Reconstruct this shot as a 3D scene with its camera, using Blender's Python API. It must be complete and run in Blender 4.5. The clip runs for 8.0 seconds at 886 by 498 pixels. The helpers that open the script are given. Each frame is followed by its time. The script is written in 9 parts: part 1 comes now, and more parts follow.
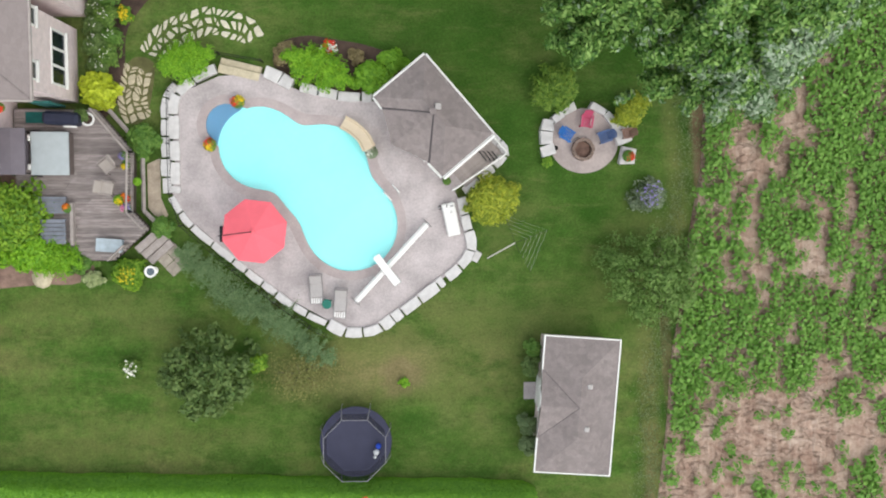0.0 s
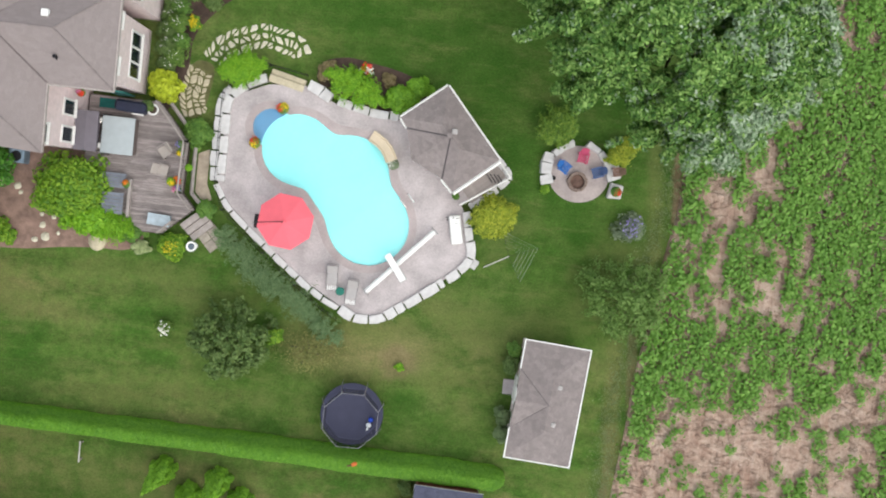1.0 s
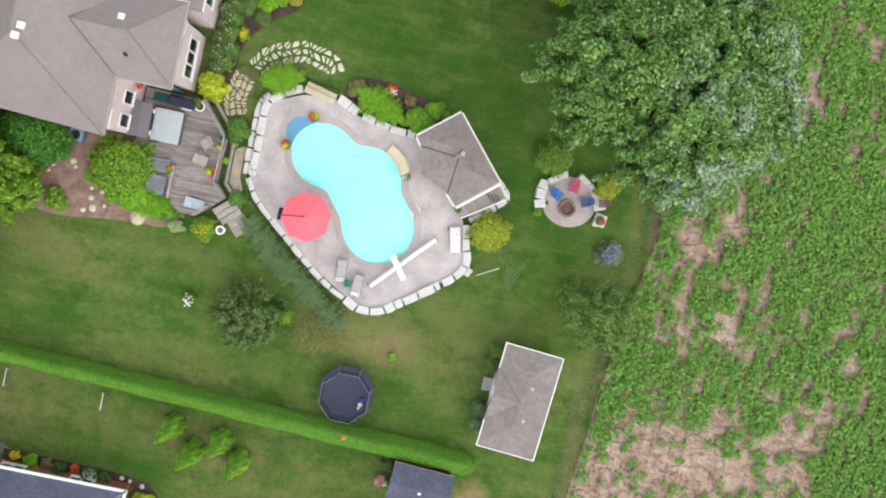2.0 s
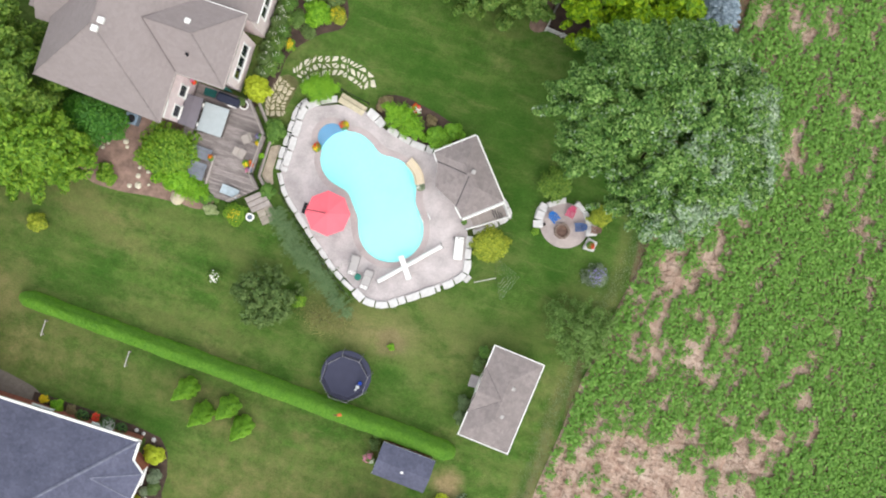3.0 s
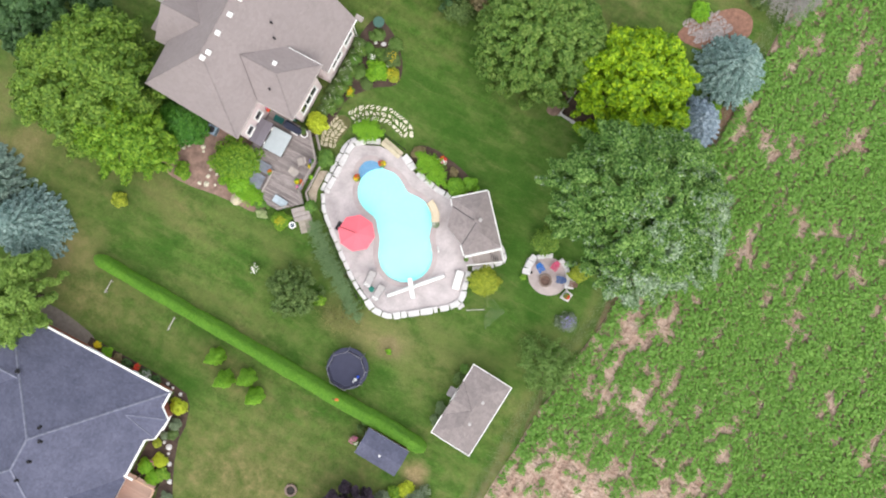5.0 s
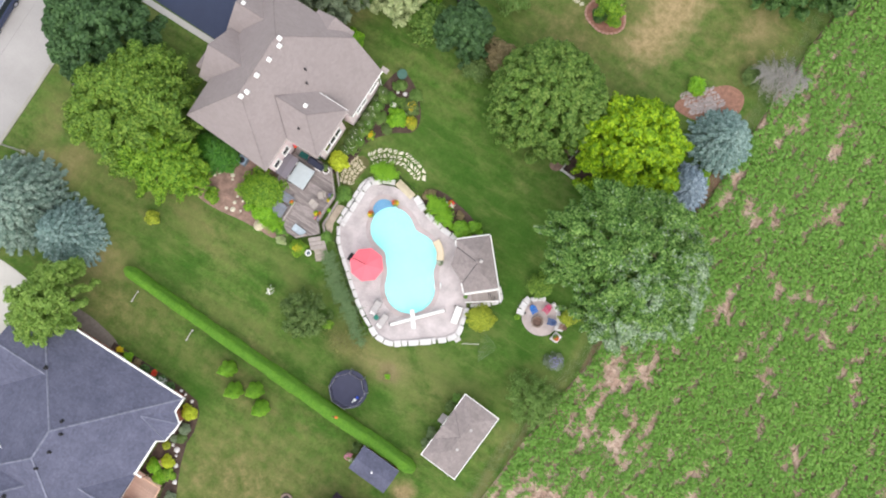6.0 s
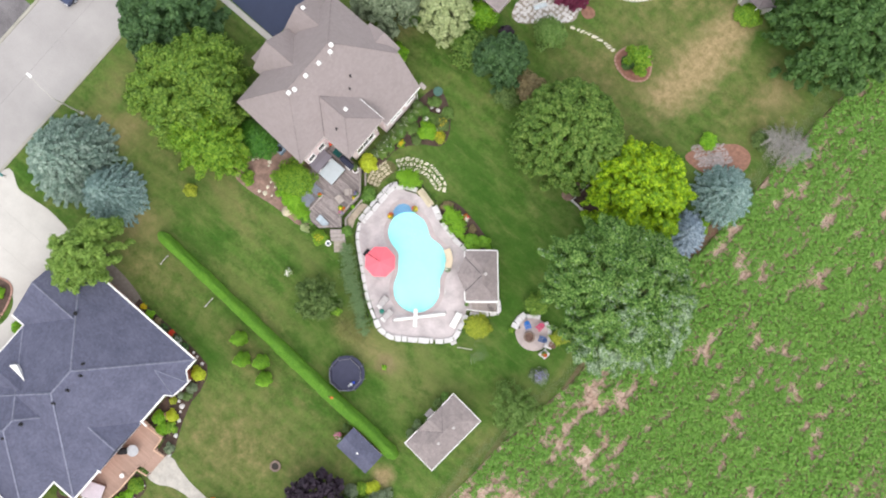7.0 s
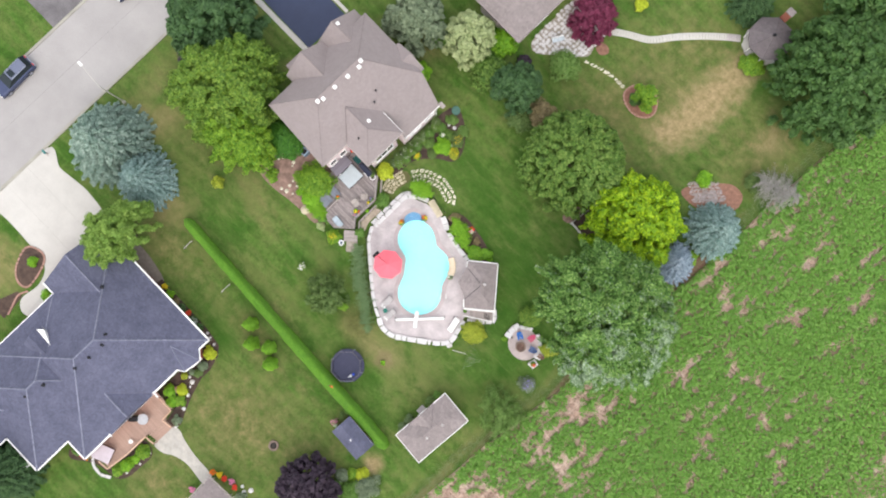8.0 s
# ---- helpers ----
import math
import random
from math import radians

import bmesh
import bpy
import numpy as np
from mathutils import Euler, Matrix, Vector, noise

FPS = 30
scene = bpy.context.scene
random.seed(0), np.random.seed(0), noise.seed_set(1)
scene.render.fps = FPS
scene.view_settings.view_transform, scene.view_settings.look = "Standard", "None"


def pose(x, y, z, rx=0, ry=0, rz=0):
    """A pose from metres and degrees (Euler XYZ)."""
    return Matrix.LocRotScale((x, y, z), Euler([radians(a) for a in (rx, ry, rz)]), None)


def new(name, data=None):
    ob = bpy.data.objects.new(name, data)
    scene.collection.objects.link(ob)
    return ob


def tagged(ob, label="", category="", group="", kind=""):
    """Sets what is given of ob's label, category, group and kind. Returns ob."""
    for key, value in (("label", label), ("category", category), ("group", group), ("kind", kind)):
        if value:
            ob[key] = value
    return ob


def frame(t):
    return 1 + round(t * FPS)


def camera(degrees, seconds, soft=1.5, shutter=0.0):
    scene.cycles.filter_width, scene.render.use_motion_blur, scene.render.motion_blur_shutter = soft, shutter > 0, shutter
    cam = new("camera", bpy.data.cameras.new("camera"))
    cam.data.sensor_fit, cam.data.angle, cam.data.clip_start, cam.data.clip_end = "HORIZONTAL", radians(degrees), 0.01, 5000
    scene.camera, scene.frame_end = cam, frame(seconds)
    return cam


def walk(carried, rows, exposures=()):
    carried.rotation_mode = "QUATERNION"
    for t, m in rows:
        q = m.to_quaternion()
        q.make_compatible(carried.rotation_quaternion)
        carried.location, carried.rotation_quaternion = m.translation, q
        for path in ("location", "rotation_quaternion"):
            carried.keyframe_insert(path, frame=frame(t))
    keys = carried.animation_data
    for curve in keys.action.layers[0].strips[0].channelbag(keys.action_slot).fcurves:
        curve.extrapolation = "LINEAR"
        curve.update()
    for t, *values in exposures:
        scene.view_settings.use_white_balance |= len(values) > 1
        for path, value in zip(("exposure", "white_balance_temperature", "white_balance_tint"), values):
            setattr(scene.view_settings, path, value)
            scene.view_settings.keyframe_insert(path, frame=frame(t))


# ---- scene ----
# the drone climbs straight up, looking down, and turns as it goes
cam = camera(54.0, 8.0, soft=2.0)
PATH = [
    (0.0, 0.001, -0.001, 45.000, -3.501, -3.418, 0.001),
    (0.5, -0.123, 0.064, 48.224, -3.296, -3.018, 3.104),
    (1.0, -0.154, 0.190, 51.492, -3.212, -2.588, 6.270),
    (1.5, -0.161, 0.221, 54.746, -2.954, -2.360, 9.246),
    (3.0, -0.169, 0.007, 64.218, -1.991, -1.400, 18.296),
    (3.5, -0.115, -0.019, 67.550, -1.750, -1.180, 21.353),
    (4.0, -0.049, -0.081, 70.845, -1.525, -0.976, 23.852),
    (5.5, 0.287, -0.214, 80.550, 1.727, -0.431, 30.087),
    (6.0, 0.402, -0.229, 83.774, 2.792, -0.299, 32.407),
    (6.5, 0.535, -0.192, 86.989, 2.981, -0.094, 35.936),
    (7.0, 0.666, -0.100, 90.192, 3.133, 0.143, 40.681),
    (7.5, 0.778, 0.034, 93.359, 3.303, 0.249, 44.024),
    (8.0, 0.942, 0.195, 96.508, 3.493, 0.409, 45.797),
]
walk(cam, [(t, pose(x, y, z, rx, ry, rz)) for t, x, y, z, rx, ry, rz in PATH], [(0.0, 0.32, 6500, 7), (1.5, 0.42, 6500, 7), (3.5, 0.67, 6500, 8), (5.5, 0.73, 6500, 10), (8.0, 0.7, 6500, 11)])

# ---- world and light: thin high cloud, a wide soft sun ----
SUN_ELEV, SUN_AZ = 54.0, 138.0
world = bpy.data.worlds.new("sky")
scene.world = world
world.use_nodes = True
wn = world.node_tree
sky = wn.nodes.new("ShaderNodeTexSky")
sky.sky_type = "NISHITA"
sky.sun_disc = False
sky.sun_elevation = radians(SUN_ELEV)
sky.sun_rotation = radians(SUN_AZ)
sky.air_density = 1.0
sky.dust_density = 4.0
hazy = wn.nodes.new("ShaderNodeMixRGB")
hazy.inputs[0].default_value = 0.6
hazy.inputs[2].default_value = (9.0, 9.0, 9.2, 1)
wn.links.new(sky.outputs[0], hazy.inputs[1])
wn.links.new(hazy.outputs[0], wn.nodes["Background"].inputs[0])
wn.nodes["Background"].inputs[1].default_value = 0.122
sun = new("sun", bpy.data.lights.new("sun", "SUN"))
sun.data.energy = 1.05
sun.data.angle = radians(74)
sun.data.color = (1.0, 0.97, 0.92)
sun.matrix_world = pose(0, 0, 60, 90 - SUN_ELEV, 0, 180 - SUN_AZ)


# ---- materials ----
def nodes_of(name):
    m = bpy.data.materials.new(name)
    m.use_nodes = True
    return m, m.node_tree, m.node_tree.nodes["Principled BSDF"]


def mapped(nt, scale=(1, 1, 1), turn=0.0):
    co = nt.nodes.new("ShaderNodeTexCoord")
    mp = nt.nodes.new("ShaderNodeMapping")
    mp.inputs["Scale"].default_value = scale
    mp.inputs["Rotation"].default_value = (0, 0, radians(turn))
    nt.links.new(co.outputs["Object"], mp.inputs[0])
    return mp.outputs[0]


def noisy(nt, vec, scale, detail=4.0, rough=0.6, warp=0.0):
    n = nt.nodes.new("ShaderNodeTexNoise")
    n.inputs["Scale"].default_value = scale
    n.inputs["Detail"].default_value = detail
    n.inputs["Roughness"].default_value = rough
    n.inputs["Distortion"].default_value = warp
    nt.links.new(vec, n.inputs["Vector"])
    return n.outputs["Fac"]


def ramp(nt, fac, stops):
    r = nt.nodes.new("ShaderNodeValToRGB")
    el = r.color_ramp.elements
    el[0].position, el[0].color = stops[0][0], (*stops[0][1], 1)
    el[1].position, el[1].color = stops[-1][0], (*stops[-1][1], 1)
    for p, c in stops[1:-1]:
        e = el.new(p)
        e.color = (*c, 1)
    nt.links.new(fac, r.inputs[0])
    return r.outputs[0]


def grey(nt, fac, lo, hi, a=0.0, b=1.0):
    return ramp(nt, fac, [(lo, (a, a, a)), (hi, (b, b, b))])


def mix(nt, fac, a, b, mode="MIX"):
    m = nt.nodes.new("ShaderNodeMixRGB")
    m.blend_type = mode
    for i, v in ((0, fac), (1, a), (2, b)):
        if isinstance(v, (int, float)):
            m.inputs[i].default_value = v
        elif isinstance(v, tuple):
            m.inputs[i].default_value = (*v, 1)
        else:
            nt.links.new(v, m.inputs[i])
    return m.outputs[0]


def maths(nt, op, a, b=None):
    m = nt.nodes.new("ShaderNodeMath")
    m.operation = op
    for i, v in ((0, a), (1, b)):
        if v is None:
            continue
        if isinstance(v, (int, float)):
            m.inputs[i].default_value = v
        else:
            nt.links.new(v, m.inputs[i])
    return m.outputs[0]


def bumped(nt, bsdf, height, strength, dist):
    b = nt.nodes.new("ShaderNodeBump")
    b.inputs["Strength"].default_value = strength
    b.inputs["Distance"].default_value = dist
    nt.links.new(height, b.inputs["Height"])
    nt.links.new(b.outputs[0], bsdf.inputs["Normal"])


def plain(name, colour, rough=0.7, metal=0.0, vary=0.18, scale=3.0, bump=0.15, fine=40.0, spec=0.3):
    """A surface with blotches at one scale and grain at another."""
    m, nt, b = nodes_of(name)
    v = mapped(nt)
    big, small = noisy(nt, v, scale), noisy(nt, v, fine, 2.0)
    dark = tuple(c * (1 - vary) for c in colour)
    light = tuple(min(1, c * (1 + vary * 0.7)) for c in colour)
    col = ramp(nt, big, [(0.3, dark), (0.7, light)])
    col = mix(nt, 0.35 * min(1, vary * 4), col, grey(nt, small, 0.3, 0.7, 0.35, 0.65), "OVERLAY")
    info = nt.nodes.new("ShaderNodeObjectInfo")
    col = mix(nt, vary * 0.8, col, grey(nt, info.outputs["Random"], 0, 1, 0.3, 0.7), "OVERLAY")
    nt.links.new(col, b.inputs["Base Color"])
    b.inputs["Roughness"].default_value = rough
    b.inputs["Metallic"].default_value = metal
    b.inputs["Specular IOR Level"].default_value = spec
    if bump:
        bumped(nt, b, small, bump, 0.02)
    return m


def leafy(name, dark, mid, light, yellow=None, gloss=0.55, vary=0.4):
    """Leaves: every leaf its own tint, with large drifts over the crown."""
    m, nt, b = nodes_of(name)
    g = nt.nodes.new("ShaderNodeNewGeometry")
    v = mapped(nt)
    drift = noisy(nt, v, 0.55, 3.0)
    f = maths(nt, "ADD", maths(nt, "MULTIPLY", g.outputs["Random Per Island"], vary), maths(nt, "MULTIPLY", maths(nt, "ADD", drift, noisy(nt, v, 1.7, 2.0)), (1.02 - vary) / 2))
    col = ramp(nt, f, [(0.2, dark), (0.5, mid), (0.82, light)])
    if yellow:
        col = mix(nt, grey(nt, noisy(nt, v, 0.9, 2.0), 0.5, 0.72), col, yellow)
    nt.links.new(col, b.inputs["Base Color"])
    b.inputs["Roughness"].default_value = gloss
    b.inputs["Specular IOR Level"].default_value = 0.35
    b.inputs["Subsurface Weight"].default_value = 0.0
    tr = nt.nodes.new("ShaderNodeBsdfTranslucent")
    nt.links.new(col, tr.inputs[0])
    ms = nt.nodes.new("ShaderNodeMixShader")
    ms.inputs[0].default_value = 0.12
    nt.links.new(b.outputs[0], ms.inputs[1])
    nt.links.new(tr.outputs[0], ms.inputs[2])
    nt.links.new(ms.outputs[0], nt.nodes["Material Output"].inputs[0])
    return m


def blotch(nt, pos, edge, x, y, rx, ry, turn=0.0, soft=0.5):
    """1 inside an uneven oval on the ground, 0 outside it."""
    mp = nt.nodes.new("ShaderNodeMapping")
    mp.vector_type = "TEXTURE"
    mp.inputs["Location"].default_value = (x, y, 0)
    mp.inputs["Rotation"].default_value = (0, 0, radians(turn))
    mp.inputs["Scale"].default_value = (rx, ry, 50)
    nt.links.new(pos, mp.inputs[0])
    ln = nt.nodes.new("ShaderNodeVectorMath")
    ln.operation = "LENGTH"
    nt.links.new(mp.outputs[0], ln.inputs[0])
    d = maths(nt, "ADD", ln.outputs["Value"], edge)
    fall = nt.nodes.new("ShaderNodeMapRange")
    fall.inputs[1].default_value, fall.inputs[2].default_value = 1.65 - soft, 1.65 + soft * 0.6
    fall.inputs[3].default_value, fall.inputs[4].default_value = 1.0, 0.0
    nt.links.new(d, fall.inputs[0])
    return fall.outputs[0]


def lawn_material():
    m, nt, b = nodes_of("lawn")
    v = mapped(nt)
    wide, middle, fine = noisy(nt, v, 0.055, 5.0), noisy(nt, v, 0.45, 6.0, 0.7), noisy(nt, v, 9.0, 5.0, 0.75)
    f = maths(nt, "ADD", maths(nt, "MULTIPLY", wide, 0.5), maths(nt, "MULTIPLY", middle, 0.5))
    col = ramp(nt, f, [(0.34, (0.039, 0.103, 0.014)), (0.45, (0.061, 0.130, 0.021)), (0.54, (0.096, 0.152, 0.034)), (0.64, (0.163, 0.178, 0.064))])
    col = mix(nt, 0.65, col, grey(nt, noisy(nt, v, 2.4, 6.0, 0.75), 0.32, 0.68, 0.26, 0.74), "OVERLAY")
    col = mix(nt, maths(nt, "MULTIPLY", grey(nt, noisy(nt, mapped(nt, (0.5, 1.0, 1.0), 8), 0.9, 5.0, 0.7), 0.5, 0.72), 0.5), col, (0.15, 0.175, 0.06))
    # mower stripes, faint
    w = nt.nodes.new("ShaderNodeTexWave")
    w.inputs["Scale"].default_value = 0.21
    w.inputs["Distortion"].default_value = 1.1
    w.inputs["Detail"].default_value = 2.0
    nt.links.new(mapped(nt, turn=87), w.inputs["Vector"])
    col = mix(nt, 0.2, col, grey(nt, w.outputs["Fac"], 0.2, 0.8, 0.3, 0.7), "OVERLAY")
    edge = maths(nt, "MULTIPLY", noisy(nt, v, 0.7, 5.0), 1.3)
    straw = ramp(nt, noisy(nt, v, 1.1, 6.0), [(0.3, (0.205, 0.185, 0.075)), (0.7, (0.37, 0.275, 0.145))])
    for x, y, rx, ry, turn, k in LAWN_DRY:
        col = mix(nt, maths(nt, "MULTIPLY", blotch(nt, v, edge, x, y, rx, ry, turn), k), col, straw)
    # a darker green mixed in over uneven ovals
    deep = ramp(nt, middle, [(0.3, (0.036, 0.094, 0.012)), (0.7, (0.060, 0.132, 0.021))])
    for x, y, rx, ry, turn, k in LAWN_DARK:
        col = mix(nt, maths(nt, "MULTIPLY", blotch(nt, v, edge, x, y, rx, ry, turn), k), col, deep)
    tired = noisy(nt, mapped(nt, (0.55, 1.0, 1.0), 3), 0.42, 8.0, 0.7)
    col = mix(nt, grey(nt, tired, 0.5, 0.64, 0.0, 0.55), col, (0.128, 0.165, 0.046))
    col = mix(nt, grey(nt, tired, 0.36, 0.48, 0.62, 0.0), col, (0.032, 0.096, 0.011))
    thatch = noisy(nt, mapped(nt, (0.35, 1.6, 1.0), 6), 0.9, 7.0, 0.72)
    col = mix(nt, grey(nt, thatch, 0.54, 0.68, 0.0, 0.42), col, (0.158, 0.170, 0.060))
    tan = ramp(nt, noisy(nt, v, 0.8, 7.0, 0.7), [(0.36, (0.082, 0.112, 0.028)), (0.5, (0.148, 0.146, 0.055)), (0.64, (0.245, 0.200, 0.095))])
    for x, y, rx, ry, turn, k in LAWN_TAN:
        col = mix(nt, maths(nt, "MULTIPLY", blotch(nt, v, edge, x, y, rx, ry, turn, 0.8), k), col, tan)
    scorched = ramp(nt, noisy(nt, v, 1.3, 7.0, 0.7), [(0.36, (0.215, 0.180, 0.080)), (0.64, (0.400, 0.300, 0.170))])
    for x, y, rx, ry, turn, k in LAWN_SCORCHED:
        col = mix(nt, maths(nt, "MULTIPLY", blotch(nt, v, edge, x, y, rx, ry, turn, 0.6), k), col, scorched)
    soil = ramp(nt, middle, [(0.3, (0.14, 0.085, 0.055)), (0.7, (0.3, 0.2, 0.14))])
    for x, y, rx, ry, turn, k in LAWN_BARE:
        col = mix(nt, maths(nt, "MULTIPLY", blotch(nt, v, edge, x, y, rx, ry, turn, 0.35), k), col, soil)
    col = mix(nt, 0.65, col, grey(nt, fine, 0.3, 0.7, 0.24, 0.71), "OVERLAY")
    nt.links.new(col, b.inputs["Base Color"])
    b.inputs["Roughness"].default_value = 0.9
    b.inputs["Specular IOR Level"].default_value = 0.1
    bumped(nt, b, fine, 0.5, 0.08)
    return m


def shingles(name, dark, light, grain=1.0):
    m, nt, b = nodes_of(name)
    v = mapped(nt)
    big, mid, fine = noisy(nt, v, 0.5, 4.0), noisy(nt, v, 5.0, 3.0), noisy(nt, v, 22.0, 2.0)
    br = nt.nodes.new("ShaderNodeTexVoronoi")
    br.inputs["Scale"].default_value = 1.0
    nt.links.new(mapped(nt, (3.2, 3.2, 7.0)), br.inputs["Vector"])
    f = maths(nt, "ADD", maths(nt, "MULTIPLY", big, 0.55), maths(nt, "MULTIPLY", mid, 0.45))
    col = ramp(nt, f, [(0.3, dark), (0.7, light)])
    tab = nt.nodes.new("ShaderNodeSeparateColor")
    nt.links.new(br.outputs["Color"], tab.inputs[0])
    col = mix(nt, 0.24 * grain, col, grey(nt, tab.outputs[0], 0, 1, 0.3, 0.7), "OVERLAY")
    col = mix(nt, 0.3 * grain, col, grey(nt, fine, 0.3, 0.7, 0.3, 0.7), "OVERLAY")
    nt.links.new(col, b.inputs["Base Color"])
    b.inputs["Roughness"].default_value = 0.92
    b.inputs["Specular IOR Level"].default_value = 0.2
    # courses: saw teeth up the slope
    z = nt.nodes.new("ShaderNodeSeparateXYZ")
    nt.links.new(v, z.inputs[0])
    saw = maths(nt, "FRACT", maths(nt, "MULTIPLY", z.outputs["Z"], 11.0))
    bumped(nt, b, maths(nt, "ADD", maths(nt, "MULTIPLY", saw, 0.6), fine), 0.5, 0.02)
    return m


def boards(name, dark, light, turn, uneven=0.45):
    m, nt, b = nodes_of(name)
    v = mapped(nt, (1.2, 9.0, 9.0), turn)
    col = ramp(nt, noisy(nt, v, 1.6, 5.0), [(0.3, dark), (0.7, light)])
    info = nt.nodes.new("ShaderNodeObjectInfo")
    col = mix(nt, uneven, col, grey(nt, info.outputs["Random"], 0, 1, 0.25, 0.75), "OVERLAY")
    nt.links.new(col, b.inputs["Base Color"])
    b.inputs["Roughness"].default_value = 0.85
    bumped(nt, b, noisy(nt, v, 8.0, 3.0), 0.3, 0.01)
    return m


# dry, darker green and bare spots of the grass: x, y, half lengths, turn, strength
LAWN_DRY = [
    (13.7, -11.0, 0.55, 9.0, 4, 0.4), (15.0, 0.0, 0.5, 9.0, 6, 0.3), (12.9, -24.0, 0.6, 8.0, 2, 0.4), 
    
    (0.2, -8.7, 3.0, 2.2, 0, 0.4), (-3.4, -9.0, 3.2, 1.8, 5, 0.5), (8.0, -6.3, 3.4, 1.6, 20, 0.3), (4.2, -8.0, 2.4, 3.2, 30, 0.35), (-15.0, -6.4, 8.0, 1.2, 0, 0.15), (-14.0, -12.8, 9.0, 1.3, 0, 0.2),
    (-4.5, -9.4, 2.6, 1.0, 10, 0.45), 
    (-28.5, -14.6, 3.0, 2.4, 20, 0.75), (-22.0, -7.5, 4.6, 1.5, -20, 0.35), 
    (-40.0, -7.5, 1.4, 6.0, 5, 0.3), (-36.5, -9.0, 3.0, 2.0, 60, 0.6), (-37.0, -33.0, 3.5, 3.0, 0, 0.55),
    (-22.0, 18.5, 3.2, 1.5, 20, 0.45), (2.0, 1.0, 3.0, 2.0, 0, 0.3),
]
# worn tan-green stretches, and strips scorched to straw
LAWN_TAN = [
    (-5.5, -25.5, 8.0, 5.5, 25, 0.85), (-11.5, -18.0, 6.5, 1.6, 0, 0.6), (-25.5, -17.8, 6.0, 2.6, 0, 0.75), (-7.5, -36.5, 4.5, 3.0, 15, 0.8), (-30.0, -7.0, 7.0, 5.0, 10, 0.45), (3.0, -22.5, 3.0, 2.6, 0, 0.4),
    (0.5, 34.5, 8.0, 8.5, 0, 0.6), (13.0, 37.5, 4.0, 6.5, 0, 0.75), (-3.0, 28.0, 4.0, 2.6, 10, 0.6), (0.0, 41.0, 4.0, 2.5, 40, 0.5),
]
LAWN_SCORCHED = [(0.0, -9.0, 2.8, 1.0, 25, 0.25), (5.2, 36.6, 2.5, 6.9, 0, 0.95), (4.4, 31.2, 1.8, 2.6, -35, 0.75), (5.6, 41.2, 1.8, 2.8, 10, 0.6), (7.9, -18.2, 1.2, 1.1, 0, 0.95), (13.2, 38.4, 1.6, 2.2, 0, 0.4)]
LAWN_DARK = [(-26.0, -11.5, 8.0, 3.6, -10, 0.4),
    (1.0, -2.0, 17.0, 13.0, 0, 0.32), (12.0, 4.0, 6.0, 12.0, 0, 0.25), (9.0, 10.0, 5.0, 5.0, 0, 0.4), 
    (-17.0, -18.3, 6.5, 1.9, 0, 0.6),     (8.5, -1.5, 4.5, 5.0, 10, 0.3), (9.5, -6.5, 4.0, 2.0, 0, 0.3),     (0.8, 8.6, 6.5, 3.2, -20, 0.75), (5.5, 7.5, 3.0, 5.5, 20, 0.7), (-14.0, -21.0, 2.0, 8.0, 0, 0.7), (-6.5, -12.5, 2.0, 2.2, 0, 0.5),
    (4.0, -6.5, 4.5, 2.2, 40, 0.25), (10.5, 13.0, 8.0, 6.0, 0, 0.5), (2.5, -13.0, 5.0, 2.0, 0, 0.35),
    (-15.5, -38.0, 5.0, 3.0, 0, 0.7), (8.5, 43.0, 4.0, 3.0, 50, 0.6), (-7.5, 12.0, 6.0, 3.0, -10, 0.55), (-3.0, 16.0, 3.0, 5.0, 20, 0.4),
]
LAWN_BARE = [(0.5, -9.4, 1.2, 1.0, 0, 0.35), (16.4, 14.0, 0.4, 7.0, -6, 0.6), (16.2, 2.5, 0.45, 7.0, 4, 0.8), (14.6, -8.5, 0.3, 6.0, 5, 0.4), (14.0, -22.0, 0.4, 8.0, 2, 0.4), (17.3, 20.0, 0.5, 9.0, 3, 0.6)]

GRASS = lawn_material()
ROOF_BROWN = shingles("brown_shingles", (0.254, 0.22, 0.216), (0.282, 0.243, 0.238), 0.5)
ROOF_GREY = shingles("grey_shingles", (0.205, 0.178, 0.174), (0.275, 0.24, 0.234))
ROOF_BLUE = shingles("slate_blue_shingles", (0.076, 0.081, 0.121), (0.127, 0.132, 0.19))
WHITE = plain("white_paint", (0.8, 0.8, 0.78), 0.5, vary=0.05)
SIDING = plain("pink_beige_brick", (0.74, 0.63, 0.63), 0.85, vary=0.12, fine=14)
REDBRICK = plain("red_brick", (0.36, 0.13, 0.09), 0.85, vary=0.2, fine=14)
SLAB = plain("patio_concrete", (0.45, 0.407, 0.408), 0.85, vary=0.24, scale=0.8, fine=9, bump=0.2)
STONE = plain("limestone", (0.61, 0.6, 0.595), 0.85, vary=0.16, scale=1.4, fine=12, bump=0.4)
TANSTONE = plain("tan_flagstone", (0.52, 0.46, 0.33), 0.85, vary=0.2, scale=2.0, fine=12, bump=0.3)
PALESTONE = plain("pale_flagstone", (0.62, 0.59, 0.47), 0.85, vary=0.15, scale=2.0, fine=12, bump=0.3)
CONCRETE = plain("pale_concrete", (0.5, 0.485, 0.45), 0.85, vary=0.1, scale=0.35, fine=8)
ASPHALT_PALE = plain("worn_road", (0.37, 0.355, 0.345), 0.9, vary=0.1, scale=0.25, fine=7)
ASPHALT_BLUE = plain("sealed_asphalt", (0.038, 0.05, 0.095), 0.65, vary=0.12, scale=0.4, fine=9)
ASPHALT_OLD = plain("old_asphalt", (0.17, 0.16, 0.165), 0.9, vary=0.3, scale=0.5, fine=8)


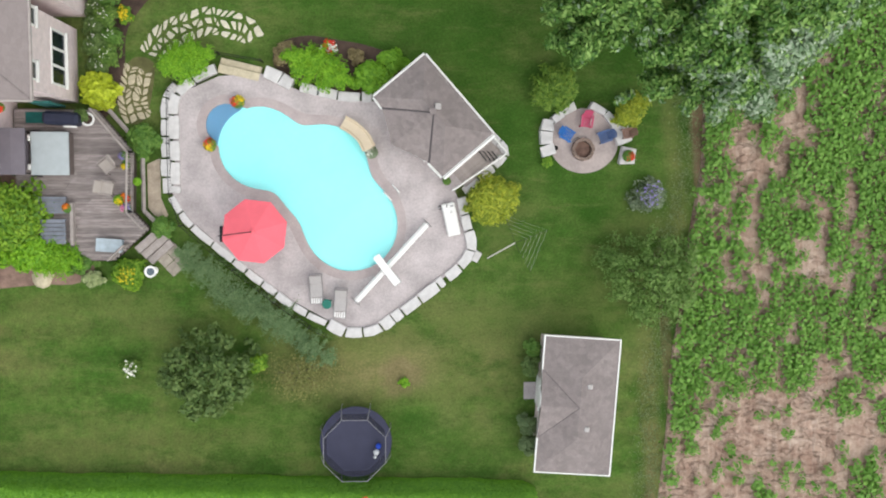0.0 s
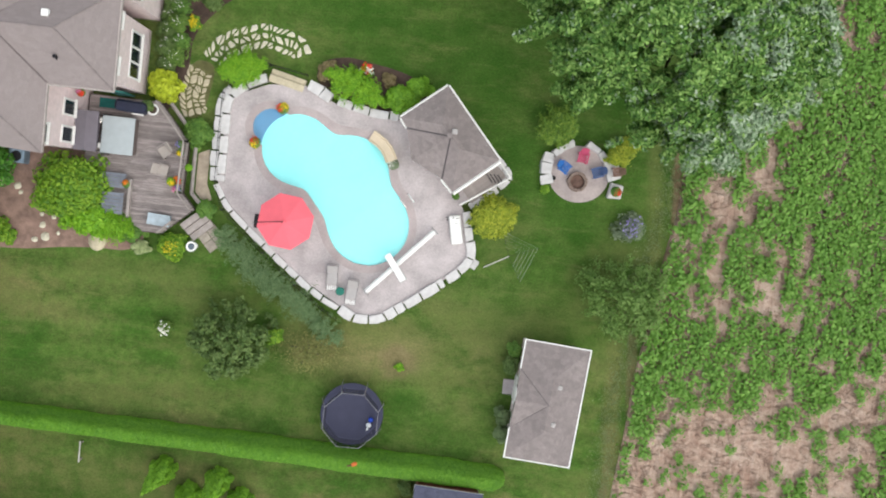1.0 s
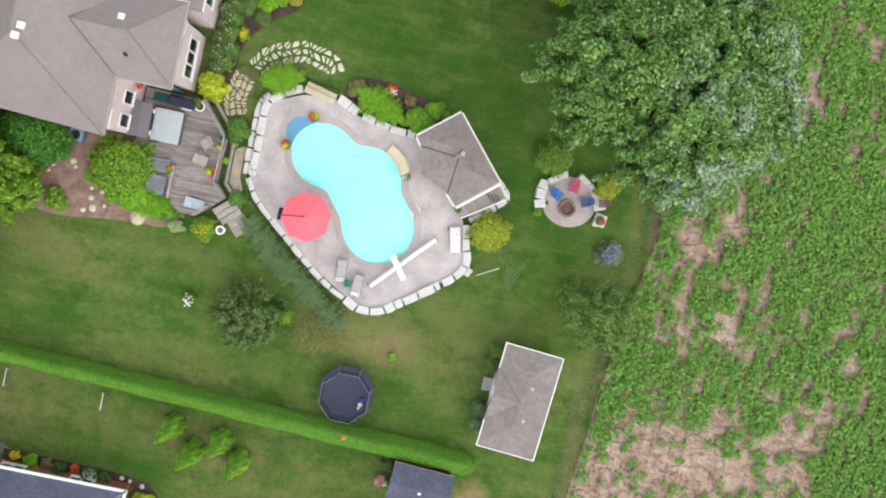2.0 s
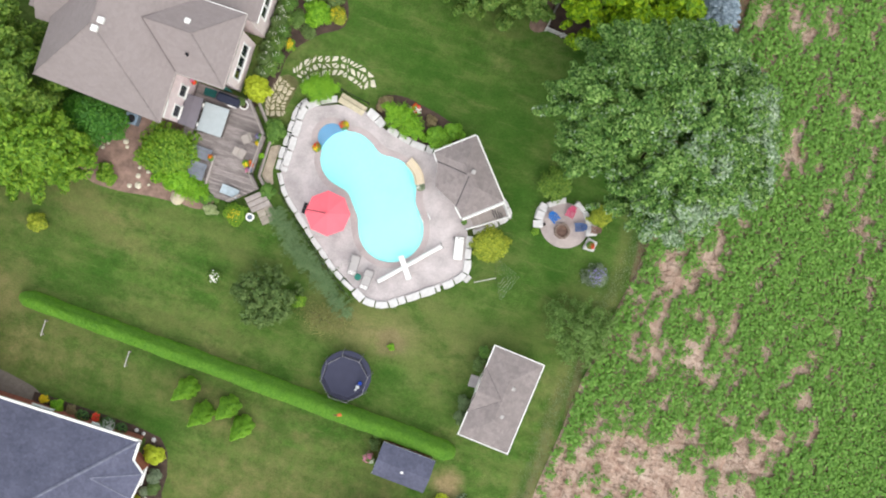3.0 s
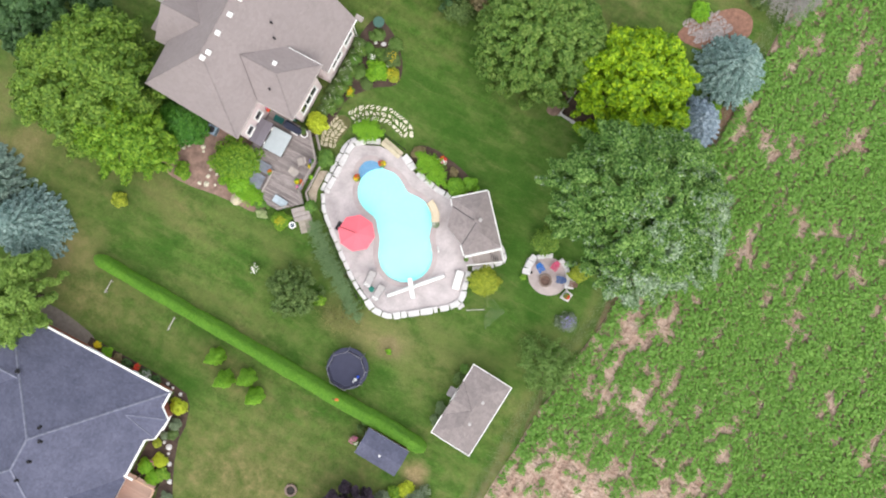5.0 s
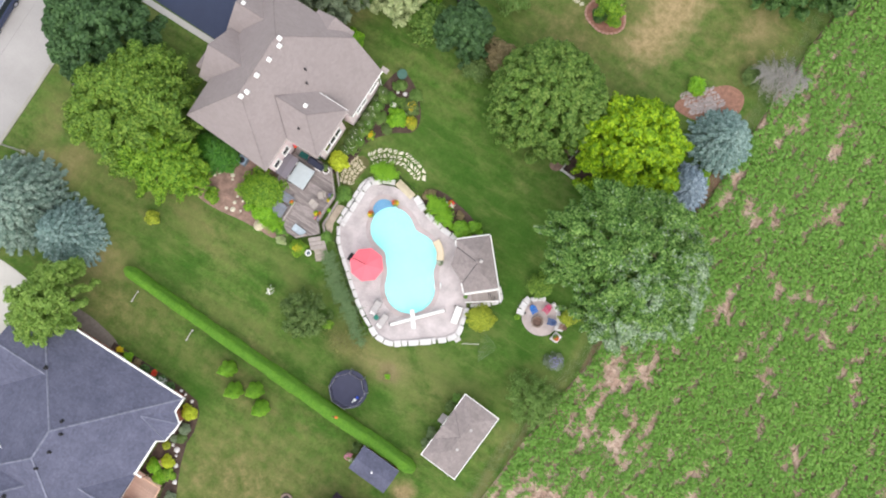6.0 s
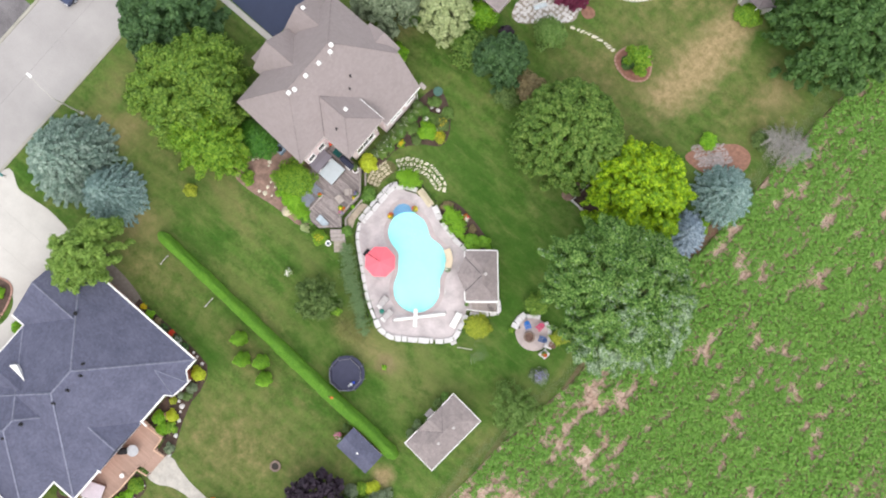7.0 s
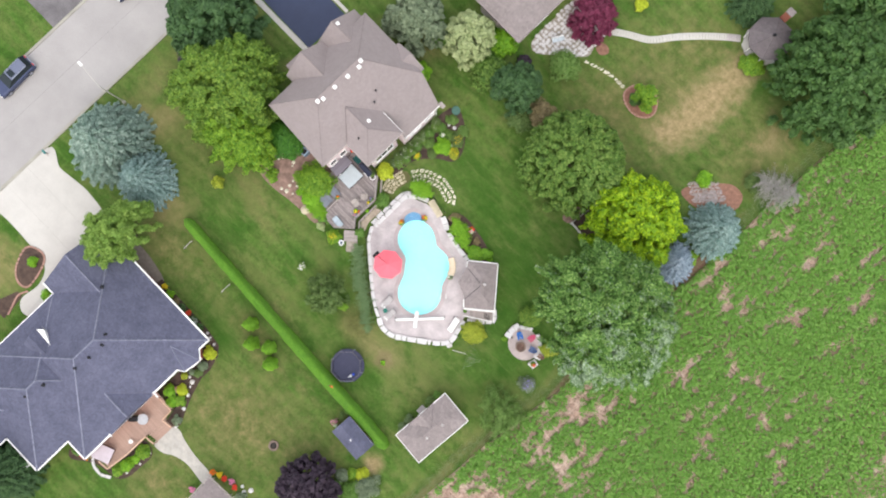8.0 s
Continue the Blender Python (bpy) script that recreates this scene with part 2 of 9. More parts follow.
def soil_material():
    """Washed soil: pale silt drifts, dark furrows along the rows, rills cut across them."""
    m, nt, b = nodes_of("field_soil")
    v = mapped(nt)
    drift = noisy(nt, mapped(nt, (0.8, 1.15, 1.0), 20), 0.55, 8.0, 0.74)
    furrow = noisy(nt, mapped(nt, (2.0, 0.2, 1.0)), 1.2, 6.0, 0.7, 1.2)
    clod = noisy(nt, v, 5.0, 5.0, 0.75)
    wash = noisy(nt, mapped(nt, (0.7, 1.3, 1.0), 28), 0.9, 8.0, 0.72, 2.4)
    f = maths(nt, "ADD", maths(nt, "MULTIPLY", drift, 0.4), maths(nt, "ADD", maths(nt, "MULTIPLY", furrow, 0.24), maths(nt, "MULTIPLY", wash, 0.36)))
    col = ramp(nt, f, [(0.35, (0.19, 0.118, 0.084)), (0.41, (0.36, 0.232, 0.178)), (0.49, (0.49, 0.352, 0.278)), (0.59, (0.62, 0.482, 0.396))])
    rill = maths(nt, "ABSOLUTE", maths(nt, "SUBTRACT", noisy(nt, mapped(nt, (0.6, 1.2, 1.0), 24), 0.6, 6.0, 0.6, 1.6), 0.5))
    cut = grey(nt, rill, 0.0, 0.016, 0.55, 0.0)
    col = mix(nt, cut, col, (0.14, 0.085, 0.06))
    col = mix(nt, 0.5, col, grey(nt, clod, 0.3, 0.7, 0.28, 0.72), "OVERLAY")
    nt.links.new(col, b.inputs["Base Color"])
    b.inputs["Roughness"].default_value = 0.95
    b.inputs["Specular IOR Level"].default_value = 0.1
    bumped(nt, b, maths(nt, "ADD", clod, maths(nt, "SUBTRACT", maths(nt, "ADD", wash, furrow), cut)), 1.0, 0.14)
    return m


SOIL = soil_material()
MULCH = plain("mulch", (0.085, 0.058, 0.046), 0.95, vary=0.4, scale=1.5, fine=14, bump=0.8)
PINKGRAVEL = plain("reddish_gravel", (0.24, 0.16, 0.13), 0.95, vary=0.4, scale=1.5, fine=16, bump=0.8)
GLASS = plain("window_glass", (0.012, 0.02, 0.024), 0.12, vary=0.05, bump=0, spec=0.35)
BARK = plain("bark", (0.13, 0.1, 0.075), 0.95, vary=0.3, fine=12, bump=0.6)
DARKMETAL = plain("dark_metal", (0.025, 0.025, 0.028), 0.45, 0.6, vary=0.1)
STEEL = plain("galvanised_steel", (0.5, 0.5, 0.5), 0.4, 0.8, vary=0.1)
DECKWOOD = boards("weathered_deck", (0.18, 0.152, 0.147), (0.335, 0.295, 0.285), 0)
REDDECK = boards("stained_deck", (0.37, 0.245, 0.19), (0.44, 0.305, 0.245), 90, 0.16)
RAILWOOD = plain("weathered_rail", (0.37, 0.33, 0.31), 0.85, vary=0.2)


# ---- mesh helpers ----
def part(name, bm, material, parent=None, label=""):
    me = bpy.data.meshes.new(name)
    bm.to_mesh(me)
    bm.free()
    for mm in material if isinstance(material, (list, tuple)) else [material]:
        me.materials.append(mm)
    ob = new(name, me)
    ob.parent = parent
    if label:
        ob["label"] = label
    return ob


def thing(name, label, category, x=0, y=0, z=0, turn=0, group="", kind=""):
    ob = new(name)
    ob.empty_display_size = 0.2
    ob.matrix_world = pose(x, y, z, 0, 0, turn)
    return tagged(ob, label, category, group, kind)


def box(bm, x0, x1, y0, y1, z0, z1, bevel=0.0):
    vs = [bm.verts.new(p) for p in ((x0, y0, z0), (x1, y0, z0), (x1, y1, z0), (x0, y1, z0), (x0, y0, z1), (x1, y0, z1), (x1, y1, z1), (x0, y1, z1))]
    fs = [bm.faces.new([vs[i] for i in q]) for q in ((3, 2, 1, 0), (4, 5, 6, 7), (0, 1, 5, 4), (1, 2, 6, 5), (2, 3, 7, 6), (3, 0, 4, 7))]
    if bevel:
        es = {e for f in fs for e in f.edges}
        bmesh.ops.bevel(bm, geom=list(es), offset=bevel, segments=1, affect="EDGES")
    return bm


def boxed(*a, **k):
    return box(bmesh.new(), *a, **k)


def slab(points, z0, z1, bevel=0.0, jitter=0.0):
    """An upright prism over an outline."""
    bm = bmesh.new()
    low = [bm.verts.new((x, y, z0)) for x, y in points]
    high = [bm.verts.new((x, y, z1)) for x, y in points]
    n = len(points)
    top = bm.faces.new(high)
    bm.faces.new(low[::-1])
    for i in range(n):
        bm.faces.new((low[i], low[(i + 1) % n], high[(i + 1) % n], high[i]))
    bmesh.ops.recalc_face_normals(bm, faces=bm.faces)
    if bevel:
        bmesh.ops.bevel(bm, geom=list(top.edges), offset=bevel, segments=2, affect="EDGES")
    return bm


def tube(points, r, sides=6, taper=1.0):
    """A round bar along a line of points."""
    bm = bmesh.new()
    rings = []
    n = len(points)
    for i, p in enumerate(points):
        p = Vector(p)
        a, b = Vector(points[max(0, i - 1)]), Vector(points[min(n - 1, i + 1)])
        q = (b - a).to_track_quat("Z", "Y")
        rr = r * (1 + (taper - 1) * i / max(1, n - 1))
        rings.append([bm.verts.new(p + q @ Vector((rr * math.cos(2 * math.pi * k / sides), rr * math.sin(2 * math.pi * k / sides), 0))) for k in range(sides)])
    for a, b in zip(rings, rings[1:]):
        for k in range(sides):
            bm.faces.new((a[k], a[(k + 1) % sides], b[(k + 1) % sides], b[k]))
    bm.faces.new(rings[0][::-1])
    bm.faces.new(rings[-1])
    return bm


def lathe(profile, sides=20, x=0, y=0):
    """A turned form from (radius, height) pairs."""
    bm = bmesh.new()
    rings = [[bm.verts.new((x + r * math.cos(2 * math.pi * k / sides), y + r * math.sin(2 * math.pi * k / sides), z)) for k in range(sides)] for r, z in profile]
    for a, b in zip(rings, rings[1:]):
        for k in range(sides):
            bm.faces.new((a[k], a[(k + 1) % sides], b[(k + 1) % sides], b[k]))
    bm.faces.new(rings[0][::-1])
    bm.faces.new(rings[-1])
    return bm


def merge(*bms):
    out = bmesh.new()
    for b in bms:
        me = bpy.data.meshes.new("tmp")
        b.to_mesh(me)
        out.from_mesh(me)
        bpy.data.meshes.remove(me)
        b.free()
    return out


def smooth_line(points, steps=5, closed=False):
    """A rounded line through a few points."""
    out = []
    n = len(points)
    for i in range(n if closed else n - 1):
        p = [Vector(points[(i + k) % n] if closed else points[min(n - 1, max(0, i + k))]) for k in (-1, 0, 1, 2)]
        for s in range(steps):
            u = s / steps
            out.append(tuple(0.5 * (2 * p[1] + (p[2] - p[0]) * u + (2 * p[0] - 5 * p[1] + 4 * p[2] - p[3]) * u * u + (3 * p[1] - p[0] - 3 * p[2] + p[3]) * u ** 3)))
    if not closed:
        out.append(tuple(points[-1]))
    return out


def ring_of(cx, cy, rx, ry, n=24, wob=0.0, seed=0):
    rnd = random.Random(seed)
    ph = [rnd.uniform(0, 6.28) for _ in range(3)]
    pts = []
    for k in range(n):
        a = 2 * math.pi * k / n
        w = 1 + wob * (math.sin(2 * a + ph[0]) + 0.7 * math.sin(3 * a + ph[1]) + 0.5 * math.sin(5 * a + ph[2]))
        pts.append((cx + rx * w * math.cos(a), cy + ry * w * math.sin(a)))
    return pts


def structure(name, bm, material, label, category):
    return tagged(part(name, bm, material), label, category, kind="structure")


def quads(name, centres, normals, sizes, material, parent, label="", fold=0.25, aspect=1.6):
    """Many small folded leaves, each an island of two triangles pairs."""
    n = len(centres)
    nrm = normals / np.linalg.norm(normals, axis=1)[:, None]
    rnd = np.random.normal(size=(n, 3))
    u = np.cross(nrm, rnd)
    u /= np.linalg.norm(u, axis=1)[:, None] + 1e-9
    w = np.cross(nrm, u)
    s = sizes[:, None]
    tip, tail = centres + u * s * 0.5 * aspect, centres - u * s * 0.5 * aspect
    lift = nrm * s * fold
    a, b = centres + w * s * 0.5 + lift, centres - w * s * 0.5 + lift
    co = np.stack([tail, a, tip, b], axis=1).reshape(-1, 3)
    me = bpy.data.meshes.new(name)
    me.vertices.add(4 * n)
    me.vertices.foreach_set("co", co.ravel())
    base = np.arange(n)[:, None] * 4
    tri = np.concatenate([base + np.array([[0, 1, 2]]), base + np.array([[0, 2, 3]])], axis=1).reshape(-1)
    me.loops.add(6 * n)
    me.loops.foreach_set("vertex_index", tri)
    me.polygons.add(2 * n)
    me.polygons.foreach_set("loop_start", np.arange(2 * n) * 3)
    me.update(calc_edges=True)
    me.materials.append(material)
    ob = new(name, me)
    ob.parent = parent
    if parent:
        ob["kind"] = "stuff"
    if label:
        ob["label"] = label
    return ob


# ---- pool outline: three rounded lobes that flow together ----
LOBES = [(-6.61, 2.44, 2.08), (-3.29, 1.54, 2.06), (-2.04, -1.49, 2.4), (-3.95, 0.56, 1.6)]
STEP_LOBE = (-8.2, 3.55, 1.12)
POOL_MID = (-3.7, 1.0)


def pool_field(x, y):
    d = [math.hypot(x - a, y - b) - r for a, b, r in LOBES]
    k = 0.9
    main = -math.log(sum(math.exp(-v / k * 1.9) for v in d)) * k / 1.9
    return min(main, math.hypot(x - STEP_LOBE[0], y - STEP_LOBE[1]) - STEP_LOBE[2])


def deep_field(x, y):
    d = [math.hypot(x - a, y - b) - r for a, b, r in LOBES]
    k = 0.9
    return -math.log(sum(math.exp(-v / k * 1.9) for v in d)) * k / 1.9


def pool_outline(grow=0.0, n=132):
    pts = []
    for i in range(n):
        a = 2 * math.pi * i / n
        lo, hi = 0.0, 12.0
        for _ in range(40):
            m = (lo + hi) / 2
            if pool_field(POOL_MID[0] + m * math.cos(a), POOL_MID[1] + m * math.sin(a)) < grow:
                lo = m
            else:
                hi = m
        pts.append((POOL_MID[0] + lo * math.cos(a), POOL_MID[1] + lo * math.sin(a)))
    return pts


def holed(outer, inner, z, name, material, label, category, wall=0.0):
    """A flat sheet with a hole, and a rim going down at the hole's edge and the outer edge."""
    bm = bmesh.new()
    es = []
    loops = []
    for pts in (outer, inner):
        vs = [bm.verts.new((x, y, z)) for x, y in pts]
        loops.append(vs)
        es += [bm.edges.new((vs[i], vs[(i + 1) % len(vs)])) for i in range(len(vs))]
    bmesh.ops.triangle_fill(bm, use_beauty=True, use_dissolve=False, edges=es, normal=(0, 0, 1))
    if wall:
        for vs in loops:
            low = [bm.verts.new((v.co.x, v.co.y, z - wall)) for v in vs]
            for i in range(len(vs)):
                j = (i + 1) % len(vs)
                bm.faces.new((low[i], low[j], vs[j], vs[i]))
        bmesh.ops.recalc_face_normals(bm, faces=bm.faces)
    return structure(name, bm, material, label, category)


PATIO_Z = 0.32
PATIO = [(-8.6, 6.0), (-10.5, 5.15), (-10.95, 3.7), (-10.85, 1.6), (-11.0, 0.1), (-10.05, -1.5), (-7.6, -3.5), (-5.6, -5.05), (-3.4, -6.3), (-2.3, -6.85), (-0.8, -6.7),
         (0.4, -5.95), (1.8, -4.9), (2.75, -4.2), (3.75, -3.3), (4.05, -2.55), (3.8, -1.2), (3.5, -0.2), (3.2, 0.35), (5.75, 2.2), (5.1, 3.15), (1.7, 6.6), (-0.9, 4.8), (-2.6, 4.85), (-4.3, 5.2), (-5.6, 5.7), (-6.45, 6.15)]

holed([(-600, -600), (600, -600), (600, 600), (-600, 600)], pool_outline(0.25), 0.0, "ground", GRASS, "mown green lawn with dry straw-coloured patches", "lawn")
holed(PATIO, pool_outline(0.0), PATIO_Z, "pavement_patio", SLAB, "pinkish grey stamped concrete pool patio", "patio", 0.32)

# coping: a slightly darker band round the basin
COPING = plain("pool_coping", (0.425, 0.365, 0.36), 0.85, vary=0.15, scale=1.0, fine=9)
holed(pool_outline(0.42), pool_outline(-0.03), PATIO_Z + 0.012, "trim_coping", COPING, "darker pinkish concrete band round the pool", "pool coping", 0.05)


# basin: sloping walls and a floor, with water over it
def pool_water():
    m, nt, b = nodes_of("pool_water")
    b.inputs["Base Color"].default_value = (0.94, 1.0, 1.0, 1)
    b.inputs["Roughness"].default_value = 0.04
    b.inputs["IOR"].default_value = 1.33
    b.inputs["Transmission Weight"].default_value = 1.0
    bumped(nt, b, noisy(nt, mapped(nt), 1.6, 2.0), 0.03, 0.02)
    return m


BASIN = plain("pool_liner", (0.39, 0.95, 0.97), 0.6, vary=0.04, scale=0.5, bump=0.02)
pool = thing("swimming_pool", "freeform pool with bright turquoise water", "pool", *POOL_MID, 0, kind="structure")
bm = bmesh.new()
rings = []
for grow, z in ((0.0, 0.3), (0.0, 0.24), (-0.03, 0.21), (-0.3, 0.19), (-0.7, 0.18)):
    rings.append([bm.verts.new((x - POOL_MID[0], y - POOL_MID[1], z)) for x, y in pool_outline(grow)])
for a, b in zip(rings, rings[1:]):
    for k in range(len(a)):
        bm.faces.new((a[k], a[(k + 1) % len(a)], b[(k + 1) % len(a)], b[k]))
bm.faces.new(rings[-1])
bmesh.ops.recalc_face_normals(bm, faces=bm.faces)
part("basin", bm, BASIN, pool, "turquoise pool liner")
bm = bmesh.new()
bm.faces.new([bm.verts.new((x - POOL_MID[0], y - POOL_MID[1], PATIO_Z - 0.05)) for x, y in pool_outline(-0.002)])
water = part("water", bm, pool_water(), pool, "still clear turquoise water")
water.visible_shadow = False
# the round entry step at the shallow end
bm = bmesh.new()
edge = []
for k in range(64):
    a = 2 * math.pi * k / 64
    px, py = STEP_LOBE[0] + (STEP_LOBE[2] - 0.01) * math.cos(a), STEP_LOBE[1] + (STEP_LOBE[2] - 0.01) * math.sin(a)
    while deep_field(px, py) < 0.02:
        px, py = px + (STEP_LOBE[0] - 0.9 - px) * 0.02, py + (STEP_LOBE[1] + 0.5 - py) * 0.02
    edge.append((px - POOL_MID[0], py - POOL_MID[1]))
STEPBLUE = plain("step_liner", (0.15, 0.34, 0.55), 0.6, vary=0.1, scale=0.8, bump=0.02)
part("entry_step", slab(edge, -0.5, PATIO_Z - 0.09), STEPBLUE, pool, "blue lined entry step")


# ---- roofs and walls ----
def hip_roof(x0, x1, y0, y1, z, slope, ends="hh", thick=0.2, along=None):
    """A hipped (h) or gabled (g) roof over a rectangle, with a fascia at the eaves."""
    w, l = x1 - x0, y1 - y0
    along = along or ("x" if w >= l else "y")
    half = (l if along == "x" else w) / 2
    rise = half * slope
    a = half if ends[0] == "h" else 0
    b = half if ends[1] == "h" else 0
    bm = bmesh.new()
    if along == "x":
        ym = (y0 + y1) / 2
        r0, r1 = (x0 + a, ym), (x1 - b, ym)
    else:
        xm = (x0 + x1) / 2
        r0, r1 = (xm, y0 + a), (xm, y1 - b)
    cs = [(x0, y0), (x1, y0), (x1, y1), (x0, y1)]
    e = [bm.verts.new((x, y, z)) for x, y in cs]
    u = [bm.verts.new((x, y, z - thick)) for x, y in cs]
    t0, t1 = bm.verts.new((*r0, z + rise)), bm.verts.new((*r1, z + rise))
    if along == "x":
        faces = [(e[0], e[1], t1, t0), (e[2], e[3], t0, t1), (e[3], e[0], t0), (e[1], e[2], t1)]
    else:
        faces = [(e[1], e[2], t1, t0), (e[3], e[0], t0, t1), (e[0], e[1], t0), (e[2], e[3], t1)]
    for f in faces:
        bm.faces.new(f)
    for i in range(4):
        f = bm.faces.new((u[i], u[(i + 1) % 4], e[(i + 1) % 4], e[i]))
        f.material_index = 1
    f = bm.faces.new(u[::-1])
    f.material_index = 1
    bmesh.ops.recalc_face_normals(bm, faces=bm.faces)
    return bm


def fascia(x0, x1, y0, y1, z, t=0.16, h=0.14):
    """White gutter boards round an eave, a little proud of it."""
    return merge(boxed(x0 - t, x1 + t, y0 - t, y0, z - h, z + 0.02), boxed(x0 - t, x1 + t, y1, y1 + t, z - h, z + 0.02),
                 boxed(x0 - t, x0, y0, y1, z - h, z + 0.02), boxed(x1, x1 + t, y0, y1, z - h, z + 0.02))


def ridge_caps(x0, x1, y0, y1, z, slope, ends, material, parent, along=None):
    """The raised line of cap shingles on ridge and hips."""
    w, l = x1 - x0, y1 - y0
    along = along or ("x" if w >= l else "y")
    half = (l if along == "x" else w) / 2
    a = half if ends[0] == "h" else 0
    b = half if ends[1] == "h" else 0
    top = z + half * slope
    if along == "x":
        ym = (y0 + y1) / 2
        r0, r1 = (x0 + a, ym, top), (x1 - b, ym, top)
        lines = [(r0, r1)]
        if a:
            lines += [((x0, y0, z), r0), ((x0, y1, z), r0)]
        if b:
            lines += [((x1, y0, z), r1), ((x1, y1, z), r1)]
    else:
        xm = (x0 + x1) / 2
        r0, r1 = (xm, y0 + a, top), (xm, y1 - b, top)
        lines = [(r0, r1)]
        if a:
            lines += [((x0, y0, z), r0), ((x1, y0, z), r0)]
        if b:
            lines += [((x0, y1, z), r1), ((x1, y1, z), r1)]
    for p, q in lines:
        if (Vector(p) - Vector(q)).length > 0.3:
            part("ridge_cap", tube([p, q], 0.1, 5), material, parent)


def window_unit(parent, x, y, z, width, height, face, lights=1):
    """A framed window in a wall; face: the way it looks (e, w, n, s). Frame, sill and panes are parts of it."""
    dx, dy = {"e": (1, 0), "w": (-1, 0), "n": (0, 1), "s": (0, -1)}[face]
    turn = {"e": 90, "w": -90, "n": 180, "s": 0}[face]
    t = 0.09
    bm = bmesh.new()
    rings = []
    for d in (-0.06, 0.03):
        for g in (t, 0.0):
            rings.append([bm.verts.new((px, d, pz)) for px, pz in ((-width / 2 - g, -g), (width / 2 + g, -g), (width / 2 + g, height + g), (-width / 2 - g, height + g))])
    for i in range(4):
        j = (i + 1) % 4
        for a, b in ((0, 1), (1, 3), (3, 2), (2, 0)):
            bm.faces.new((rings[a][i], rings[a][j], rings[b][j], rings[b][i]))
    bmesh.ops.recalc_face_normals(bm, faces=bm.faces)
    step = width / lights
    fr = part("window", bm, WHITE, parent, "white framed window")
    for k in range(1, lights):
        part("mullion", boxed(-width / 2 + k * step - 0.06, -width / 2 + k * step + 0.06, -0.055, 0.028, 0, height), WHITE, fr)
    fr.matrix_basis = pose(x, y, z, 0, 0, turn)
    part("sill", boxed(-width / 2 - 0.14, width / 2 + 0.14, -0.13, 0.02, -t - 0.06, -t), WHITE, fr)
    for k in range(lights):
        part("pane", boxed(-width / 2 + k * step + 0.02, -width / 2 + (k + 1) * step - 0.02, -0.02, 0.01, 0.01, height - 0.01), GLASS, fr)
    return fr


def vent_pipe(parent, x, y, z, material=None, r=0.07, h=0.4):
    part("vent_pipe", lathe([(r * 1.7, 0), (r, 0.06), (r, h), (r * 0.7, h)], 10, x, y), material or DARKMETAL, parent).location = (0, 0, z)


def skylight(parent, x, y, z, s=0.22, material=None):
    bm = merge(boxed(x - s, x + s, y - s, y + s, z - 0.15, z + 0.14, bevel=0.04))
    part("roof_vent", bm, material or WHITE, parent, "small square roof vent")


def wall_block(parent, x0, x1, y0, y1, z0, z1, material, inset=0.45, label=""):
    return part("wall", boxed(x0 + inset, x1 - inset, y0 + inset, y1 - inset, z0, z1), material, parent, label)


# main house: a long hipped body, a hipped wing to the garden, two gables to the street
EAVE = 7.1
RIDGE = 10.7
FALL = 0.653


def garden_slope(x):
    """Height of the long slope that faces the garden."""
    return RIDGE - FALL * (x + 22.9)


house = thing("house", "beige-pink brick house with a brown shingle hip roof", "house")
bm = bmesh.new()
r1, r2 = bm.verts.new((-22.9, 5.0, RIDGE)), bm.verts.new((-22.9, 10.65, RIDGE))
se, sw = bm.verts.new((-18.15, 0.55, garden_slope(-18.15))), bm.verts.new((-26.75, 1.0, 7.5))
inner = bm.verts.new((-18.15, 4.1, garden_slope(-18.15)))
step, east = bm.verts.new((-18.15, 8.95, garden_slope(-18.15))), bm.verts.new((-14.72, 8.95, garden_slope(-14.72)))
ne, brk = bm.verts.new((-14.72, 13.95, garden_slope(-14.72))), bm.verts.new((-17.97, 14.75, garden_slope(-17.97)))
nn, nw = bm.verts.new((-22.2, 14.95, EAVE)), bm.verts.new((-26.9, 15.0, EAVE))
faces = [bm.faces.new(f) for f in ((r1, se, inner, step, east, ne, brk, r2), (r1, sw, se), (r1, r2, nw, sw), (r2, brk, nn, nw))]
out = bmesh.ops.extrude_face_region(bm, geom=faces)
for v in out["geom"]:
    if isinstance(v, bmesh.types.BMVert):
        v.co.z -= 0.2
bmesh.ops.recalc_face_normals(bm, faces=bm.faces)
part("roof", bm, ROOF_BROWN, house, "brown asphalt shingle roof")
part("wall", boxed(-26.3, -18.62, 1.05, 14.5, 0, 6.85), SIDING, house)
part("wall", boxed(-19.6, -18.64, 1.08, 8.0, 6.85, 7.4), SIDING, house)
part("wall", boxed(-19.0, -15.1, 8.9, 13.6, 0, 5.35), SIDING, house)
# wing, two street gables and a small one to the side: outline, eave, slope, ends, ridge along
HOUSE_BLOCKS = [(-22.4, -14.95, 3.98, 8.95, 7.58, 0.67, "gh", "x"), (-27.9, -23.6, 4.5, 9.7, 7.0, 0.92, "gg", "x"), (-28.25, -24.4, 8.75, 14.6, 6.15, 0.82, "gg", "x"),
                (-22.2, -18.35, 11.6, 15.3, 7.02, 0.5, "gg", "y")]
for x0, x1, y0, y1, z, s, ends, along in HOUSE_BLOCKS:
    part("roof", hip_roof(x0, x1, y0, y1, z, s, ends, 0.18, along), [ROOF_BROWN, ROOF_BROWN], house, "brown asphalt shingle roof")
    wall_block(house, x0, x1, y0, y1, 0.0, z - 0.16, SIDING, 0.67 if x1 == -14.95 else 0.45)
